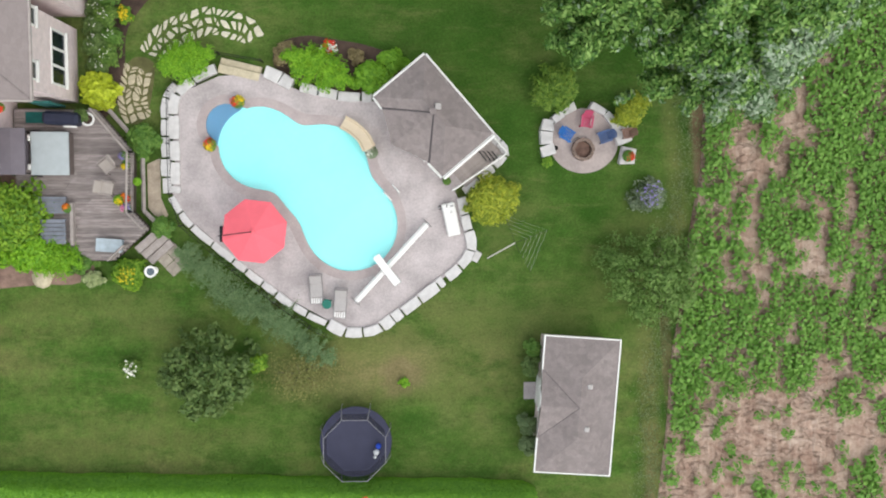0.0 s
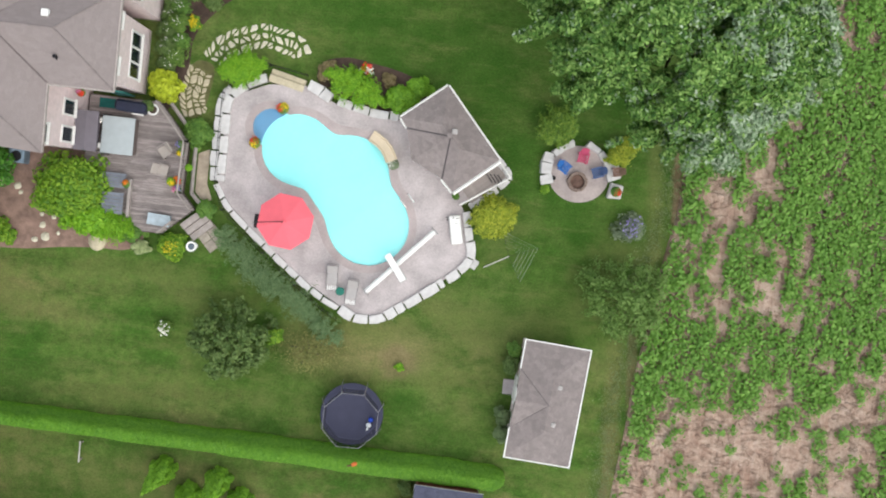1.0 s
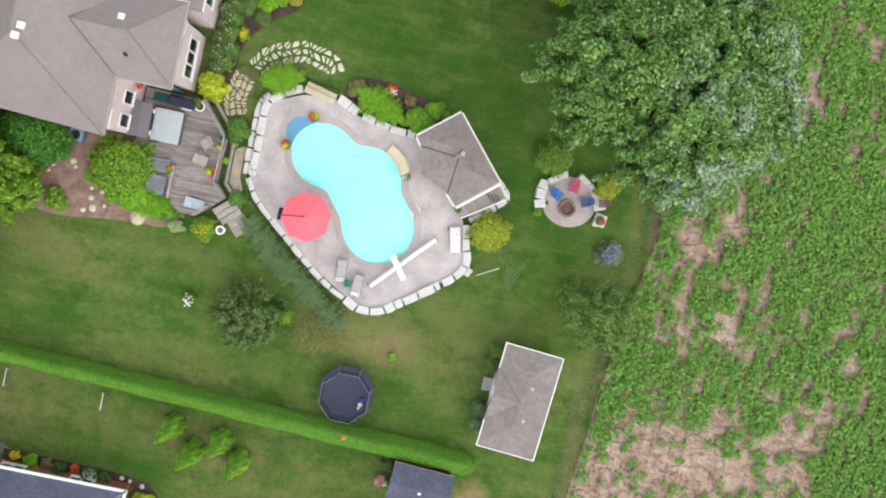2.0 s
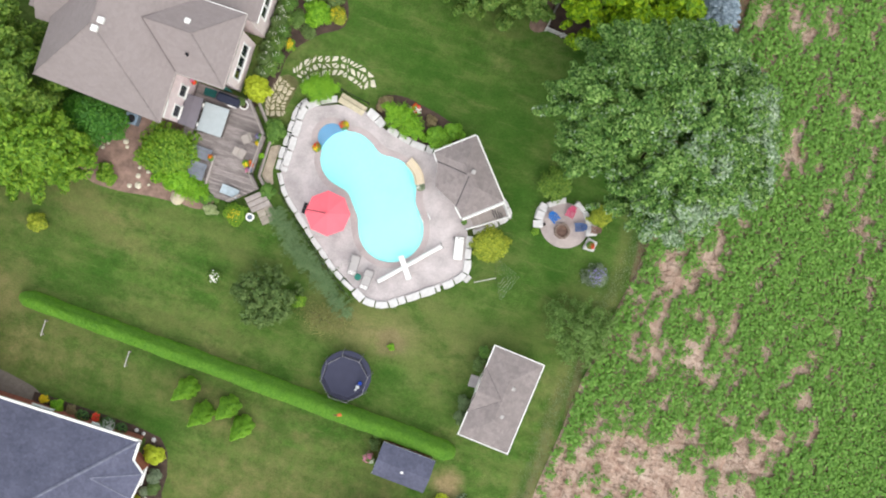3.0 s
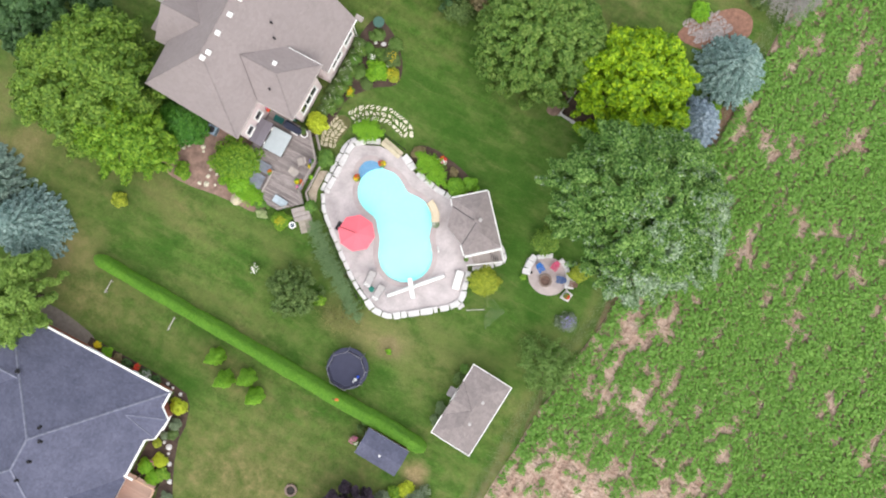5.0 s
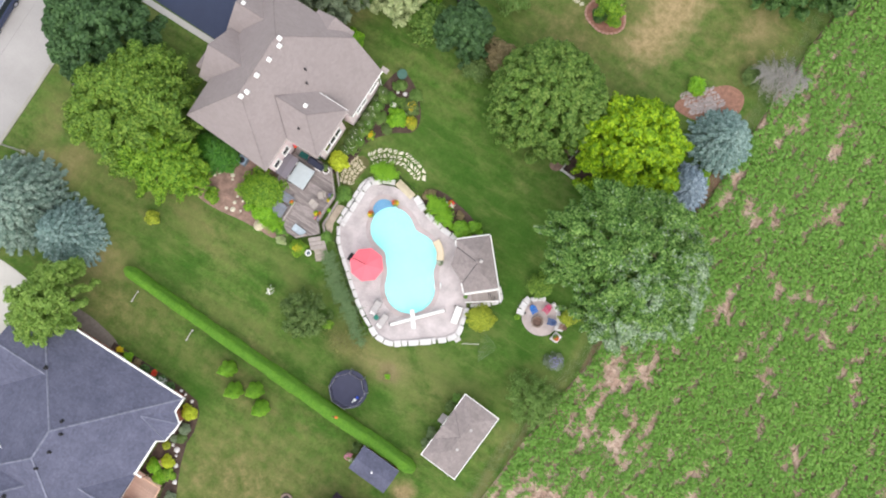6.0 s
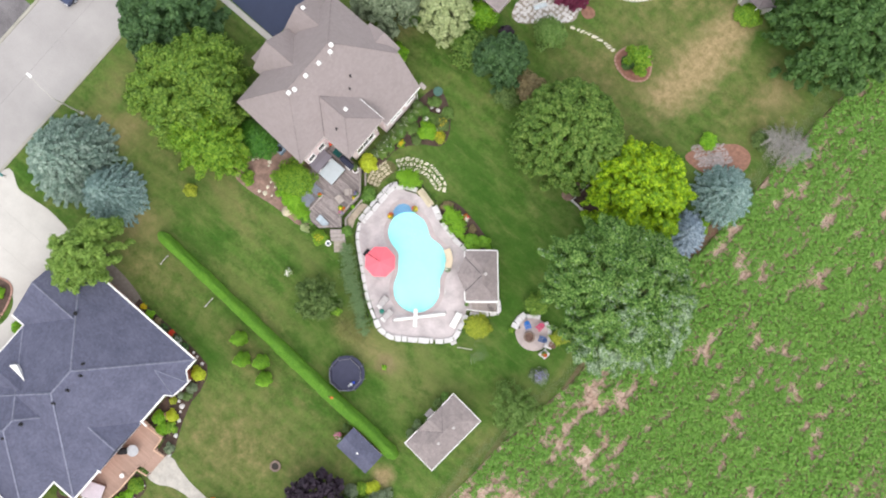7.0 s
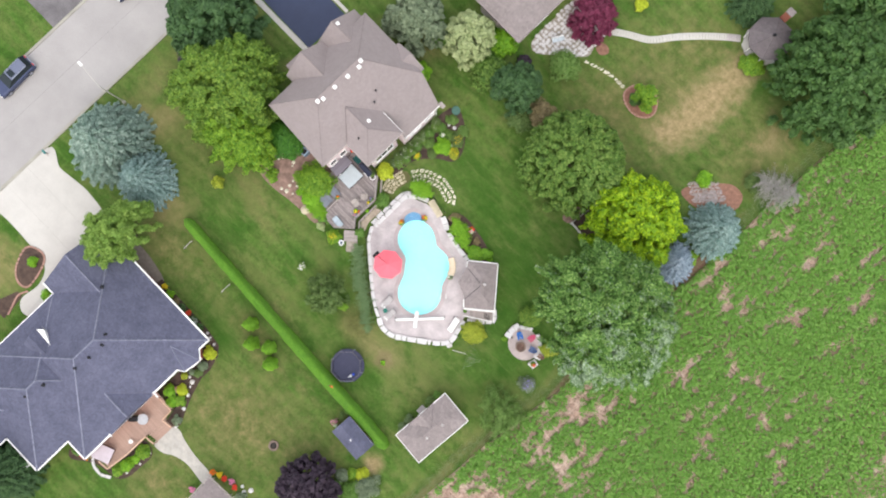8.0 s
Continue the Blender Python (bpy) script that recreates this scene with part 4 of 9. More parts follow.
tree("variegated_tree", "pale variegated tree in the border", -18.2, 22.0, 3.0, 3.0, 6.0, 1.2, 0.18, 14000, 0.28, L_PALE, 19, 0.15, 7)
tree("dark_green_tree", "dark blue-green tree in the border", -10.6, 21.8, 2.9, 2.9, 6.5, 1.2, 0.2, 14000, 0.3, L_DARK, 20, 0.15, 7)
tree("crimson_tree", "small crimson-leaved tree by the stone terrace", -10.4, 33.6, 2.7, 2.7, 4.5, 1.0, 0.17, 12000, 0.26, L_CRIMSON, 21, 0.12, 7, 0.2)
tree("purple_tree", "dark purple-leaved tree on the lawn", 4.6, -24.4, 3.5, 3.4, 6.0, 1.4, 0.16, 32000, 0.25, L_PURPLE, 22, 0.18, 8, 0.2, bough=0.55, depth=0.4)
tree("apple_tree", "small olive-green fruit tree on the lawn", -9.2, -8.9, 2.4, 2.3, 3.6, 1.0, 0.12, 6800, 0.22, L_OLIVE, 23, 0.1, 8, 0.8, bough=0.5, depth=0.45)
tree("willow_shrub_tree", "thin green sapling tree near the field edge", 13.2, -4.2, 2.8, 2.6, 3.4, 0.8, 0.085, 6500, 0.34, L_THIN, 24, 0.07, 9, 0.9, aspect=2.4)
spruce("broad grey-green spruce beside the concrete driveway", -37.9, -14.5, 4.9, 9.0, L_GREYSPRUCE, 31, 30, 0.42)
spruce("dense blue spruce beside the lawn", -32.1, -14.4, 3.4, 7.0, L_BLUE, 32, 30, 0.34)
spruce("blue spruce at the field edge", 15.5, 26.4, 3.3, 7.0, L_BLUE, 33, 28, 0.32)
spruce("silvery blue spruce at the field edge", 14.85, 20.75, 2.5, 6.0, L_BLUE2, 34, 24, 0.3)
spruce("dark spruce beside the slate-blue house", -19.2, -46.5, 3.6, 8.0, L_DARK, 35, 26, 0.36)
spruce("green conifer beside the garden pavilion", 0.6, 47.6, 2.6, 7.0, L_DARK, 36, 22, 0.36)

# ---- house: openings and roof details ----
for y in (5.5, 7.85):
    window_unit(house, -15.62, y, 5.3, 0.7, 0.75, "e")
window_unit(house, -15.62, 6.45, 1.8, 2.4, 1.6, "e", 3)
window_unit(house, -15.1, 10.6, 2.2, 1.5, 1.5, "e", 2)
window_unit(house, -15.1, 12.7, 2.2, 1.2, 1.4, "e", 1)
window_unit(house, -18.6, 1.75, 2.7, 0.75, 1.4, "e")
window_unit(house, -18.6, 1.6, 6.1, 0.9, 0.5, "e")
window_unit(house, -18.6, 3.2, 2.7, 0.75, 1.4, "e")
part("door", boxed(-16.9, -16.0, 4.34, 4.44, 0.75, 2.85), plain("green_door", (0.03, 0.14, 0.13), 0.5), house, "dark green patio door")
part("gutter", boxed(-14.72, -14.64, 8.95, 13.95, 5.2, 5.34), WHITE, house, "white gutter")
for x0, x1, y0, y1, z in ((-14.95, -14.87, 3.98, 8.95, 7.58), (-18.15, -18.08, 0.6, 3.98, 7.6), (-18.1, -14.9, 3.9, 3.98, 7.58)):
    part("gutter", boxed(x0, x1, y0, y1, z - 0.12, z + 0.02), RAILWOOD, house, "brown gutter")
part("gutter", boxed(-17.9, -14.9, 8.95, 9.0, 7.46, 7.58), WHITE, house, "white gutter")
part("downspout", tube([(-14.66, 13.9, 5.2), (-15.0, 13.7, 4.8), (-15.0, 13.7, 0.1)], 0.05), WHITE, house)
part("chimney_cap", boxed(-15.0, -14.3, 14.05, 14.5, 4.6, 4.9, 0.04), RAILWOOD, house, "grey eave return")
for x, y in ((-22.62, 4.75), (-22.45, 5.34), (-22.5, 6.99), (-22.38, 8.68), (-22.3, 10.17), (-22.6, 10.7)):
    skylight(house, x, y, garden_slope(x) + 0.06, 0.2)
skylight(house, -18.0, 7.18, 8.83, 0.18)
skylight(house, -27.66, 11.96, 8.35, 0.18)
for x, y, z in ((-19.77, 9.88, garden_slope(-19.77)), (-19.12, 8.98, garden_slope(-19.12)), (-17.49, 5.21, 8.4)):
    vent_pipe(house, x, y, z - 0.1, r=0.09)

# ---- paths and roads ----
structure("road", boxed(-52.2, -43.3, -320, 320, -0.3, 0.012), ASPHALT_PALE, "wide pale worn asphalt street", "road")
KERB = plain("kerb_concrete", (0.33, 0.32, 0.275), 0.9, vary=0.15, scale=0.6)
for k, x in enumerate((-52.55, -43.3)):
    kerb = structure("kerb", boxed(x, x + 0.35, -320, 320, -0.3, 0.1, 0.03), KERB, "pale concrete kerb", "kerb")
CRACK = plain("tar_seam", (0.3, 0.29, 0.285), 0.85, vary=0.2)
seam = thing("road_seams", "faint tar seams in the pale asphalt", "road seam", kind="structure")
part("seam", boxed(-47.9, -47.84, -320, 320, 0.0, 0.0165), CRACK, seam)
for k in range(7):
    rr = random.Random(k)
    y0 = -34 + 7 * k
    line = smooth_line([(-52 + 2.2 * i, y0 + rr.uniform(-0.8, 0.8), 0.008) for i in range(5)], 4)
    part("crack", tube(line, 0.012, 4), CRACK, seam)
structure("pavement_driveway_blue", slab([(-43.0, 9.0), (-30.6, 8.8), (-30.6, 14.4), (-43.0, 14.6)], -0.2, 0.02), ASPHALT_BLUE, "freshly sealed blue-black asphalt driveway", "driveway")
structure("pavement_driveway_strip", merge(boxed(-43.0, -29.6, 8.15, 8.75, -0.2, 0.03), boxed(-43.0, -30.6, 14.6, 15.0, -0.2, 0.03), boxed(-30.55, -29.2, 6.6, 8.1, -0.2, 0.032)), CONCRETE, "pale concrete edging along the driveway", "edging")
structure("pavement_driveway_white", slab(smooth_line([(-43.0, -20.2), (-40.4, -20.6), (-38.4, -20.4), (-36.0, -20.2), (-32.6, -20.7), (-30.4, -22.5), (-30.6, -30.5), (-29.6, -33.5), (-31.2, -34.6), (-32.5, -33.6), (-32.3, -31.2), (-33.4, -29.3), (-36.5, -28.9), (-41.0, -28.9), (-43.0, -29.8)], 5, True), -0.2, 0.024), CONCRETE, "bright white concrete driveway", "driveway")
for y in (-23.2, -26.2):
    structure("trim_joint", boxed(-43.0, -31.0, y - 0.012, y + 0.012, 0.0, 0.0285), plain("joint", (0.4, 0.38, 0.35)), "control joint in the concrete driveway", "joint")
structure("pavement_driveway_far", slab([(-90, -10.3), (-52.6, -10.3), (-52.6, -5.3), (-90, -5.3)], -0.2, 0.016), ASPHALT_OLD, "old grey mottled asphalt driveway", "driveway")

# ---- the field: furrowed soil, crops in rows ----
def field_edge(y):
    """Where the field meets the lawn."""
    return float(np.interp(y, (-60, -17, -12, -8, -4, 1, 10, 20, 36, 48, 80), (11.5, 14.4, 14.75, 15.1, 15.6, 16.3, 16.9, 17.8, 18.3, 19.0, 20.5))) + 0.05 * math.sin(y * 0.9)


bm = bmesh.new()
nx, ny = 196, 140
grid = []
for i in range(nx + 1):
    x = 14.4 + 0.25 * i
    col = []
    x_row = x
    for j in range(ny + 1):
        x = x_row
        y = -60 + 140 * j / ny
        edge = field_edge(y) - 0.16 - x if i == 0 else 0
        z = 0.09 + 0.045 * math.sin(2 * math.pi * x / 0.76) + 0.03 * noise.noise((x * 0.5, y * 0.5, 0))
        x = max(x, field_edge(y) - 0.12 + 0.004 * i) if i else x + edge
        col.append(bm.verts.new((x, y, 0.006 if i == 0 else z)))
    grid.append(col)
for i in range(nx):
    for j in range(ny):
        bm.faces.new((grid[i][j], grid[i + 1][j], grid[i + 1][j + 1], grid[i][j + 1]))
structure("ground_field", bm, SOIL, "pinkish brown ploughed soil of the crop field", "field")
structure("ground_field_far", slab([(63.8, -300), (300, -300), (300, 300), (63.8, 300)], -0.2, 0.05), plain("far_crop", (0.08, 0.19, 0.03), 0.9, vary=0.35, scale=0.8, fine=6), "green crop field reaching into the distance", "field")


def crop_cover(x, y):
    """How likely a plant stands here: bare spots along the rows, wheel tracks, a washed-out corner."""
    row = round(x / 0.76)
    spot = 0.75 * noise.noise((row * 0.83, y * 0.36, 3.0)) + 0.35 * noise.noise((x * 2.3, y * 1.3, 8.0)) + 0.5 * noise.noise((x * 0.3, y * 0.2, 30.0))
    limit = 0.155 + 0.012 * min(14, max(0, x - 19)) - 0.22 * max(0, 1 - abs(x - 20.5) / 6.5) * min(1, max(0, (10 - y) / 8))
    c = limit - spot
    north = float(np.interp(x, (15, 17, 19, 23, 24.5, 26.5, 28.5, 32.5), (-14.2, -11.2, -9.0, -9.2, -8.0, -8.4, -6.3, -5.2))) + 0.5 * math.sin(x * 1.7)
    east = float(np.interp(y, (-30, -12, -8.5, -5), (32.3, 31.5, 32.0, 33.6)))
    if y < north and 14.0 < x < east:
        depth = min(1, (north - y) / 2.6, (east - x) / 1.2)
        c -= 0.75 * depth - 1.5 * max(0, noise.noise((row * 0.9, y * 0.4, 21.0)) - 0.02)
    track = float(np.interp(y, (-12, -4.2, 1.65, 17), (27.3, 28.9, 29.4, 30.55)))
    if min(abs(x - track), abs(x - track - 1.75), abs(x - 42.7)) < 0.2:
        c -= 0.32 + 0.35 * noise.noise((row, y * 0.3, 5.0))
    if x < field_edge(y) + 0.9 and y > -12.4:
        c = max(c, 0.12 + 0.5 * noise.noise((x * 2.0, y, 40.0)))
    return c


rnd = np.random.RandomState(77)
P, N, S = [], [], []
x = 14.3
while x < 60:
    step = 0.27 if x < 45 else 0.4
    y = -30.0
    while y < 62:
        c = crop_cover(x, y)
        between = abs(x / 0.76 - round(x / 0.76)) > 0.3
        if x > field_edge(y) - 0.05 and rnd.rand() < min(1.0, max(0.02 if between else 0.1, 0.5 + 2.8 * c)) * (0.66 if between else 1.0):
            m = 22 if x < 38 else (15 if x < 46 else 10)
            s = 0.8 + 0.45 * rnd.rand()
            d = rnd.normal(size=(m, 3)) * np.array([0.155, 0.185, 0.08]) * s
            P.append(d + np.array([x + rnd.normal() * 0.07, y + rnd.normal() * 0.06, 0.4 * s]))
            N.append(d * 1.5 + np.array([0, 0, 0.5]) + rnd.normal(size=(m, 3)) * 0.13)
            S.append(((0.108 if x < 38 else 0.135) + 0.085 * rnd.random(m)) * s)
        y += step * (0.8 + 0.4 * rnd.rand())
    x += 0.38
P = np.concatenate(P)
P[:, 2] = np.maximum(P[:, 2], 0.12)
crop = quads("crop_plants", P, np.concatenate(N), np.concatenate(S), L_BEAN, None, aspect=1.5)
tagged(crop, "rows of leafy green field beans with bare gaps", "crop", kind="stuff")
# rough grass and weeds along the field edge
L_VERGE = leafy("verge_grass", (0.12, 0.185, 0.062), (0.175, 0.24, 0.10), (0.245, 0.30, 0.155))
cnt = 14000
yy = rnd.uniform(-24, 44, cnt)
pts = np.stack([np.array([field_edge(v) for v in yy]) - 1.0 + rnd.normal(size=cnt) * 0.42 + 0.2 * np.sin(yy * 0.7), yy, 0.03 + 0.07 * rnd.random(cnt)], 1)
weeds = quads("weeds", pts, np.array([0, 0, 0.6]) + rnd.normal(size=(cnt, 3)) * 0.5, 0.03 + 0.025 * rnd.random(cnt), L_VERGE, None, aspect=2.6)
tagged(weeds, "rough grey-green grass along the field edge", "grass", kind="stuff")

# ---- clipped hedge ----
hedge = thing("hedge", "long clipped bright green hedge with rounded top", "hedge", -9.2, -15.1, 0)
rnd = np.random.RandomState(5)
cnt = 52000
u = rnd.uniform(-16.9, 16.7, cnt)


def hedge_half(u):
    return 0.6 + 0.07 * np.sin((u + 2) * 0.12) + 0.03 * np.sin(u * 1.1) + 0.02 * np.sin(u * 2.9)


taper = np.sqrt(np.clip((16.95 - np.abs(u)) / 0.9, 0.04, 1))
rr = (0.96 + 0.06 * rnd.random(cnt)) * taper
across = rnd.uniform(-1, 1, cnt)
side = rnd.random(cnt) < 0.4
across = np.where(side, np.sign(across), across)
high = 1.7 + 0.06 * np.sin(u * 0.9) + 0.04 * np.sin(u * 2.1)
top = (1 - np.abs(across) ** 3.4 * 0.8) * high
pts = np.stack([u, hedge_half(u) * rr * across - 0.04 * u, rr * np.where(side, top * rnd.random(cnt), top)], 1)
pts[:, 2] = np.maximum(pts[:, 2], 0.05)
nr = np.stack([rnd.normal(size=cnt) * 0.2, across ** 3 * 1.2 + rnd.normal(size=cnt) * 0.2, np.where(side, 0.5, 1.0)], 1)
quads("foliage", pts, nr, 0.11 + 0.06 * rnd.random(cnt), L_HEDGE, hedge, fold=0.15)
bm = bmesh.new()
for k in range(24):
    x0 = -16.2 + 1.35 * k
    w = float(hedge_half(x0 + 0.67)) * 0.74
    box(bm, x0, x0 + 1.35, -0.04 * (x0 + 0.67) - w, -0.04 * (x0 + 0.67) + w, 0, 1.3)
part("core", bm, plain("hedge_core", (0.1, 0.25, 0.012), 0.9, vary=0.3), hedge, "twiggy inside of the hedge")
PALERAIL = plain("silvered_timber", (0.5, 0.48, 0.45), 0.85, vary=0.2)
for x, y in ((-23.85, -15.95), (-17.42, -16.25)):
    st = thing("fence_stub", "short weathered timber rail beside the hedge", "fence", x, y, 0, group="timber rails by the hedge")
    part("rail", boxed(-0.03, 0.03, -0.85, 0.4, 0.42, 0.5), PALERAIL, st)
    part("post", boxed(-0.04, 0.04, -0.8, -0.72, 0, 0.42), RAILWOOD, st)
    part("post", boxed(-0.04, 0.04, 0.22, 0.3, 0, 0.42), RAILWOOD, st)
toy = thing("garden_toy", "small orange and brown toy lying on the hedge", "toy", -1.38, -15.3, 1.66, 25)
part("body", boxed(-0.17, 0.17, -0.11, 0.11, 0, 0.16, 0.06), plain("orange_plastic", (0.62, 0.16, 0.04), 0.5), toy)
part("handle", tube([(-0.12, 0, 0.1), (-0.3, 0.03, 0.16), (-0.42, 0.05, 0.08)], 0.045, 6), plain("brown_plastic", (0.16, 0.09, 0.05), 0.6), toy, "brown plastic handle")

# ---- neighbour's slate-blue house ----
def prism_gable(x, y0, y1, z, slope):
    """A thin triangular gable board facing west."""
    bm = bmesh.new()
    tri = [(y0, z), (y1, z), ((y0 + y1) / 2, z + slope * (y1 - y0) / 2)]
    f = [bm.verts.new((x, y, h)) for y, h in tri]
    g = [bm.verts.new((x + 0.06, y, h)) for y, h in tri]
    bm.faces.new(f)
    bm.faces.new(g[::-1])
    for i in range(3):
        bm.faces.new((f[i], f[(i + 1) % 3], g[(i + 1) % 3], g[i]))
    bmesh.ops.recalc_face_normals(bm, faces=bm.faces)
    return bm


nb = thing("house", "red brick house with slate-blue shingle roof and white eaves", "house")
NB_EAVE = 2.8
NB = [(-29.5, -14.25, -39.3, -21.25, NB_EAVE, 0.5, "hh", "y"), (-31.1, -22.6, -29.75, -21.3, NB_EAVE + 0.01, 0.45, "gg", "x"), (-29.4, -16.9, -43.8, -30.0, NB_EAVE + 0.02, 0.5, "hh", "y"),
      (-20.5, -14.05, -35.6, -29.5, NB_EAVE + 0.03, 0.5, "gg", "x"), (-28.2, -21.7, -49.0, -39.5, NB_EAVE + 0.015, 0.5, "hh", "y")]
PALE_RIDGE = plain("pale_ridge", (0.19, 0.2, 0.265), 0.9, vary=0.3)
for x0, x1, y0, y1, z, s, ends, along in NB:
    part("roof", hip_roof(x0, x1, y0, y1, z, s, ends, 0.16, along), [ROOF_BLUE, WHITE], nb, "slate-blue shingle roof")
    wall_block(nb, x0, x1, y0, y1, 0.0, z - 0.14, REDBRICK, 0.4)
    ridge_caps(x0, x1, y0, y1, z, s, ends, PALE_RIDGE, nb, along)
for x0, x1, y0, y1 in ((-31.1, -14.05, -21.25, -21.08), (-14.25, -14.08, -22.6, -21.1), (-14.25, -14.08, -29.2, -25.8), (-14.6, -13.5, -29.36, -29.2),
                       (-14.8, -13.9, -35.76, -35.6), (-14.25, -14.08, -39.3, -35.76), (-16.9, -14.2, -39.46, -39.3), (-16.9, -16.74, -43.8, -39.4), (-21.7, -16.9, -43.96, -43.8), (-21.7, -21.54, -49.0, -43.8), (-29.6, -29.5, -39.3, -29.8), (-31.1, -29.5, -29.91, -29.75)):
    part("gutter", boxed(x0, x1, y0, y1, NB_EAVE - 0.13, NB_EAVE + 0.035), WHITE, nb, "white gutter")
# canted bay with its own little hipped roof
bm = bmesh.new()
BAY = [(-14.2, -22.6), (-13.25, -23.35), (-13.5, -25.3), (-14.25, -25.8)]
lo = [bm.verts.new((x, y, NB_EAVE - 0.13)) for x, y in BAY]
hi = [bm.verts.new((x, y, NB_EAVE + 0.03)) for x, y in BAY]
for i in range(3):
    bm.faces.new((lo[i], lo[i + 1], hi[i + 1], hi[i])).material_index = 1
bm.faces.new(lo[::-1]).material_index = 1
back = [bm.verts.new(p) for p in ((-14.9, -22.4, 3.12), (-16.4, -24.3, 3.9), (-14.9, -26.0, 3.12))]
bm.faces.new((hi[0], hi[1], back[1], back[0]))
bm.faces.new((hi[1], hi[2], back[1]))
bm.faces.new((hi[2], hi[3], back[2], back[1]))
part("bay_roof", bm, [ROOF_BLUE, WHITE], nb, "slate-blue roof over the bay")
part("bay_wall", slab([(-14.6, -22.8), (-13.6, -23.5), (-13.85, -25.15), (-14.6, -25.6)], 0, NB_EAVE - 0.14), REDBRICK, nb, "red brick bay")
for p, q in zip(BAY, BAY[1:]):
    part("gutter", tube([(*p, NB_EAVE - 0.04), (*q, NB_EAVE - 0.04)], 0.1, 4), WHITE, nb, "white gutter")
for p in ((-13.25, -23.35), (-13.5, -25.3)):
    part("ridge_cap", tube([(*p, NB_EAVE + 0.03), (-16.4, -24.3, 3.9)], 0.05, 5), PALE_RIDGE, nb)
for x, y in ((-21.56, -27.77), (-20.99, -28.7), (-20.99, -30.56), (-21.16, -32.33), (-22.14, -35.77), (-22.76, -38.25), (-25.74, -24.95), (-28.89, -24.79)):
    slope_z = NB_EAVE + 0.5 * min(x + 29.5, -14.25 - x, -21.25 - y, y + 43.8)
    vent_pipe(nb, x, y, slope_z - 0.08 + (0.35 if x < -25 else 0), r=0.13, h=0.32)
part("dormer", hip_roof(-27.3, -22.6, -35.2, -32.6, 4.3, 0.75, "gg", 0.1, "x"), [ROOF_BLUE, WHITE], nb, "small gabled dormer")
part("dormer_wall", boxed(-26.95, -24.2, -35.05, -32.75, 3.4, 4.25), WHITE, nb, "white dormer wall")
part("dormer_front", prism_gable(-27.315, -35.1, -32.7, 4.28, 0.75), WHITE, nb, "white gable of the dormer")
bm = bmesh.new()
tri = [bm.verts.new(p) for p in ((-27.3, -32.95, 4.95), (-26.75, -32.4, 4.95), (-25.0, -33.05, 5.0))]
out = bmesh.ops.extrude_face_region(bm, geom=[bm.faces.new(tri)])
for v in out["geom"]:
    if isinstance(v, bmesh.types.BMVert):
        v.co.z -= 0.5
bmesh.ops.recalc_face_normals(bm, faces=bm.faces)
part("dormer_cheek", bm, WHITE, nb, "white wedge-shaped cheek of the dormer")
part("chimney", boxed(-18.6, -17.9, -45.0, -44.0, 0, 2.4, 0.03), WHITE, nb, "white boxed chimney at the wall")
window_unit(nb, -22.0, -21.66, 0.9, 1.4, 1.3, "n", 2)
window_unit(nb, -17.5, -21.65, 0.9, 1.4, 1.3, "n", 2)
window_unit(nb, -13.66, -24.3, 0.7, 1.2, 1.4, "e", 2)
# timber deck of that house
nd = thing("deck", "reddish stained timber deck with a low rail", "deck", 0, 0, 0)
DZ = 0.42
for k in range(67):
    y = -39.1 + 0.14 * k
    x1 = float(np.interp(y, (-39.0, -36.4, -33.7), (-12.05, -11.7, -11.7))) if y < -33.6 else (-11.4 if y < -31.1 else -11.8)
    part("board", boxed(-14.6, x1, y, y + 0.134, DZ - 0.04, DZ), REDDECK, nd)
RAIL_PINK = plain("rail_pink", (0.63, 0.43, 0.31), 0.8)
for a, b in (((-13.6, -29.75), (-11.75, -29.7)), ((-11.75, -29.7), (-11.6, -31.1)), ((-11.6, -31.1), (-10.4, -30.95)), ((-11.6, -33.65), (-10.45, -33.5)), ((-11.6, -33.65), (-11.62, -36.35)), ((-11.62, -36.35), (-11.95, -38.95)), ((-11.95, -38.95), (-13.2, -39.05))):
    part("rail", tube([(*a, DZ + 0.9), (*b, DZ + 0.9)], 0.085, 4), RAIL_PINK, nd, "pinkish timber rail")
    for p in (a, b):
        part("post", boxed(p[0] - 0.05, p[0] + 0.05, p[1] - 0.05, p[1] + 0.05, 0, DZ + 0.9), REDDECK, nd)
    n = max(2, int(math.dist(a, b) / 0.3))
    for i in range(1, n):
        q = (a[0] + (b[0] - a[0]) * i / n, a[1] + (b[1] - a[1]) * i / n)
        part("baluster", boxed(q[0] - 0.02, q[0] + 0.02, q[1] - 0.02, q[1] + 0.02, DZ, DZ + 0.88), REDDECK, nd)
for k in range(3):
    part("step", boxed(-11.4 + 0.32 * k, -11.08 + 0.32 * k, -33.45, -31.2, 0, DZ - 0.1 * (k + 1)), REDDECK, nd)
structure("pavement_path", slab(smooth_line([(-10.6, -33.8), (-10.45, -31.3), (-9.6, -30.9), (-8.6, -31.2), (-6.5, -31.55), (-3.6, -31.75), (-3.5, -33.0), (-6.2, -32.8), (-8.0, -33.2), (-9.2, -33.9)], 4, True), -0.1, 0.03), plain("grey_path", (0.42, 0.4, 0.36), 0.9, vary=0.2, scale=1.2, fine=10), "grey gravel-concrete garden path", "path")
spa = thing("hot_tub", "hot tub with a pale lilac cover on the deck", "hot tub", -13.55, -38.2, DZ, 22)
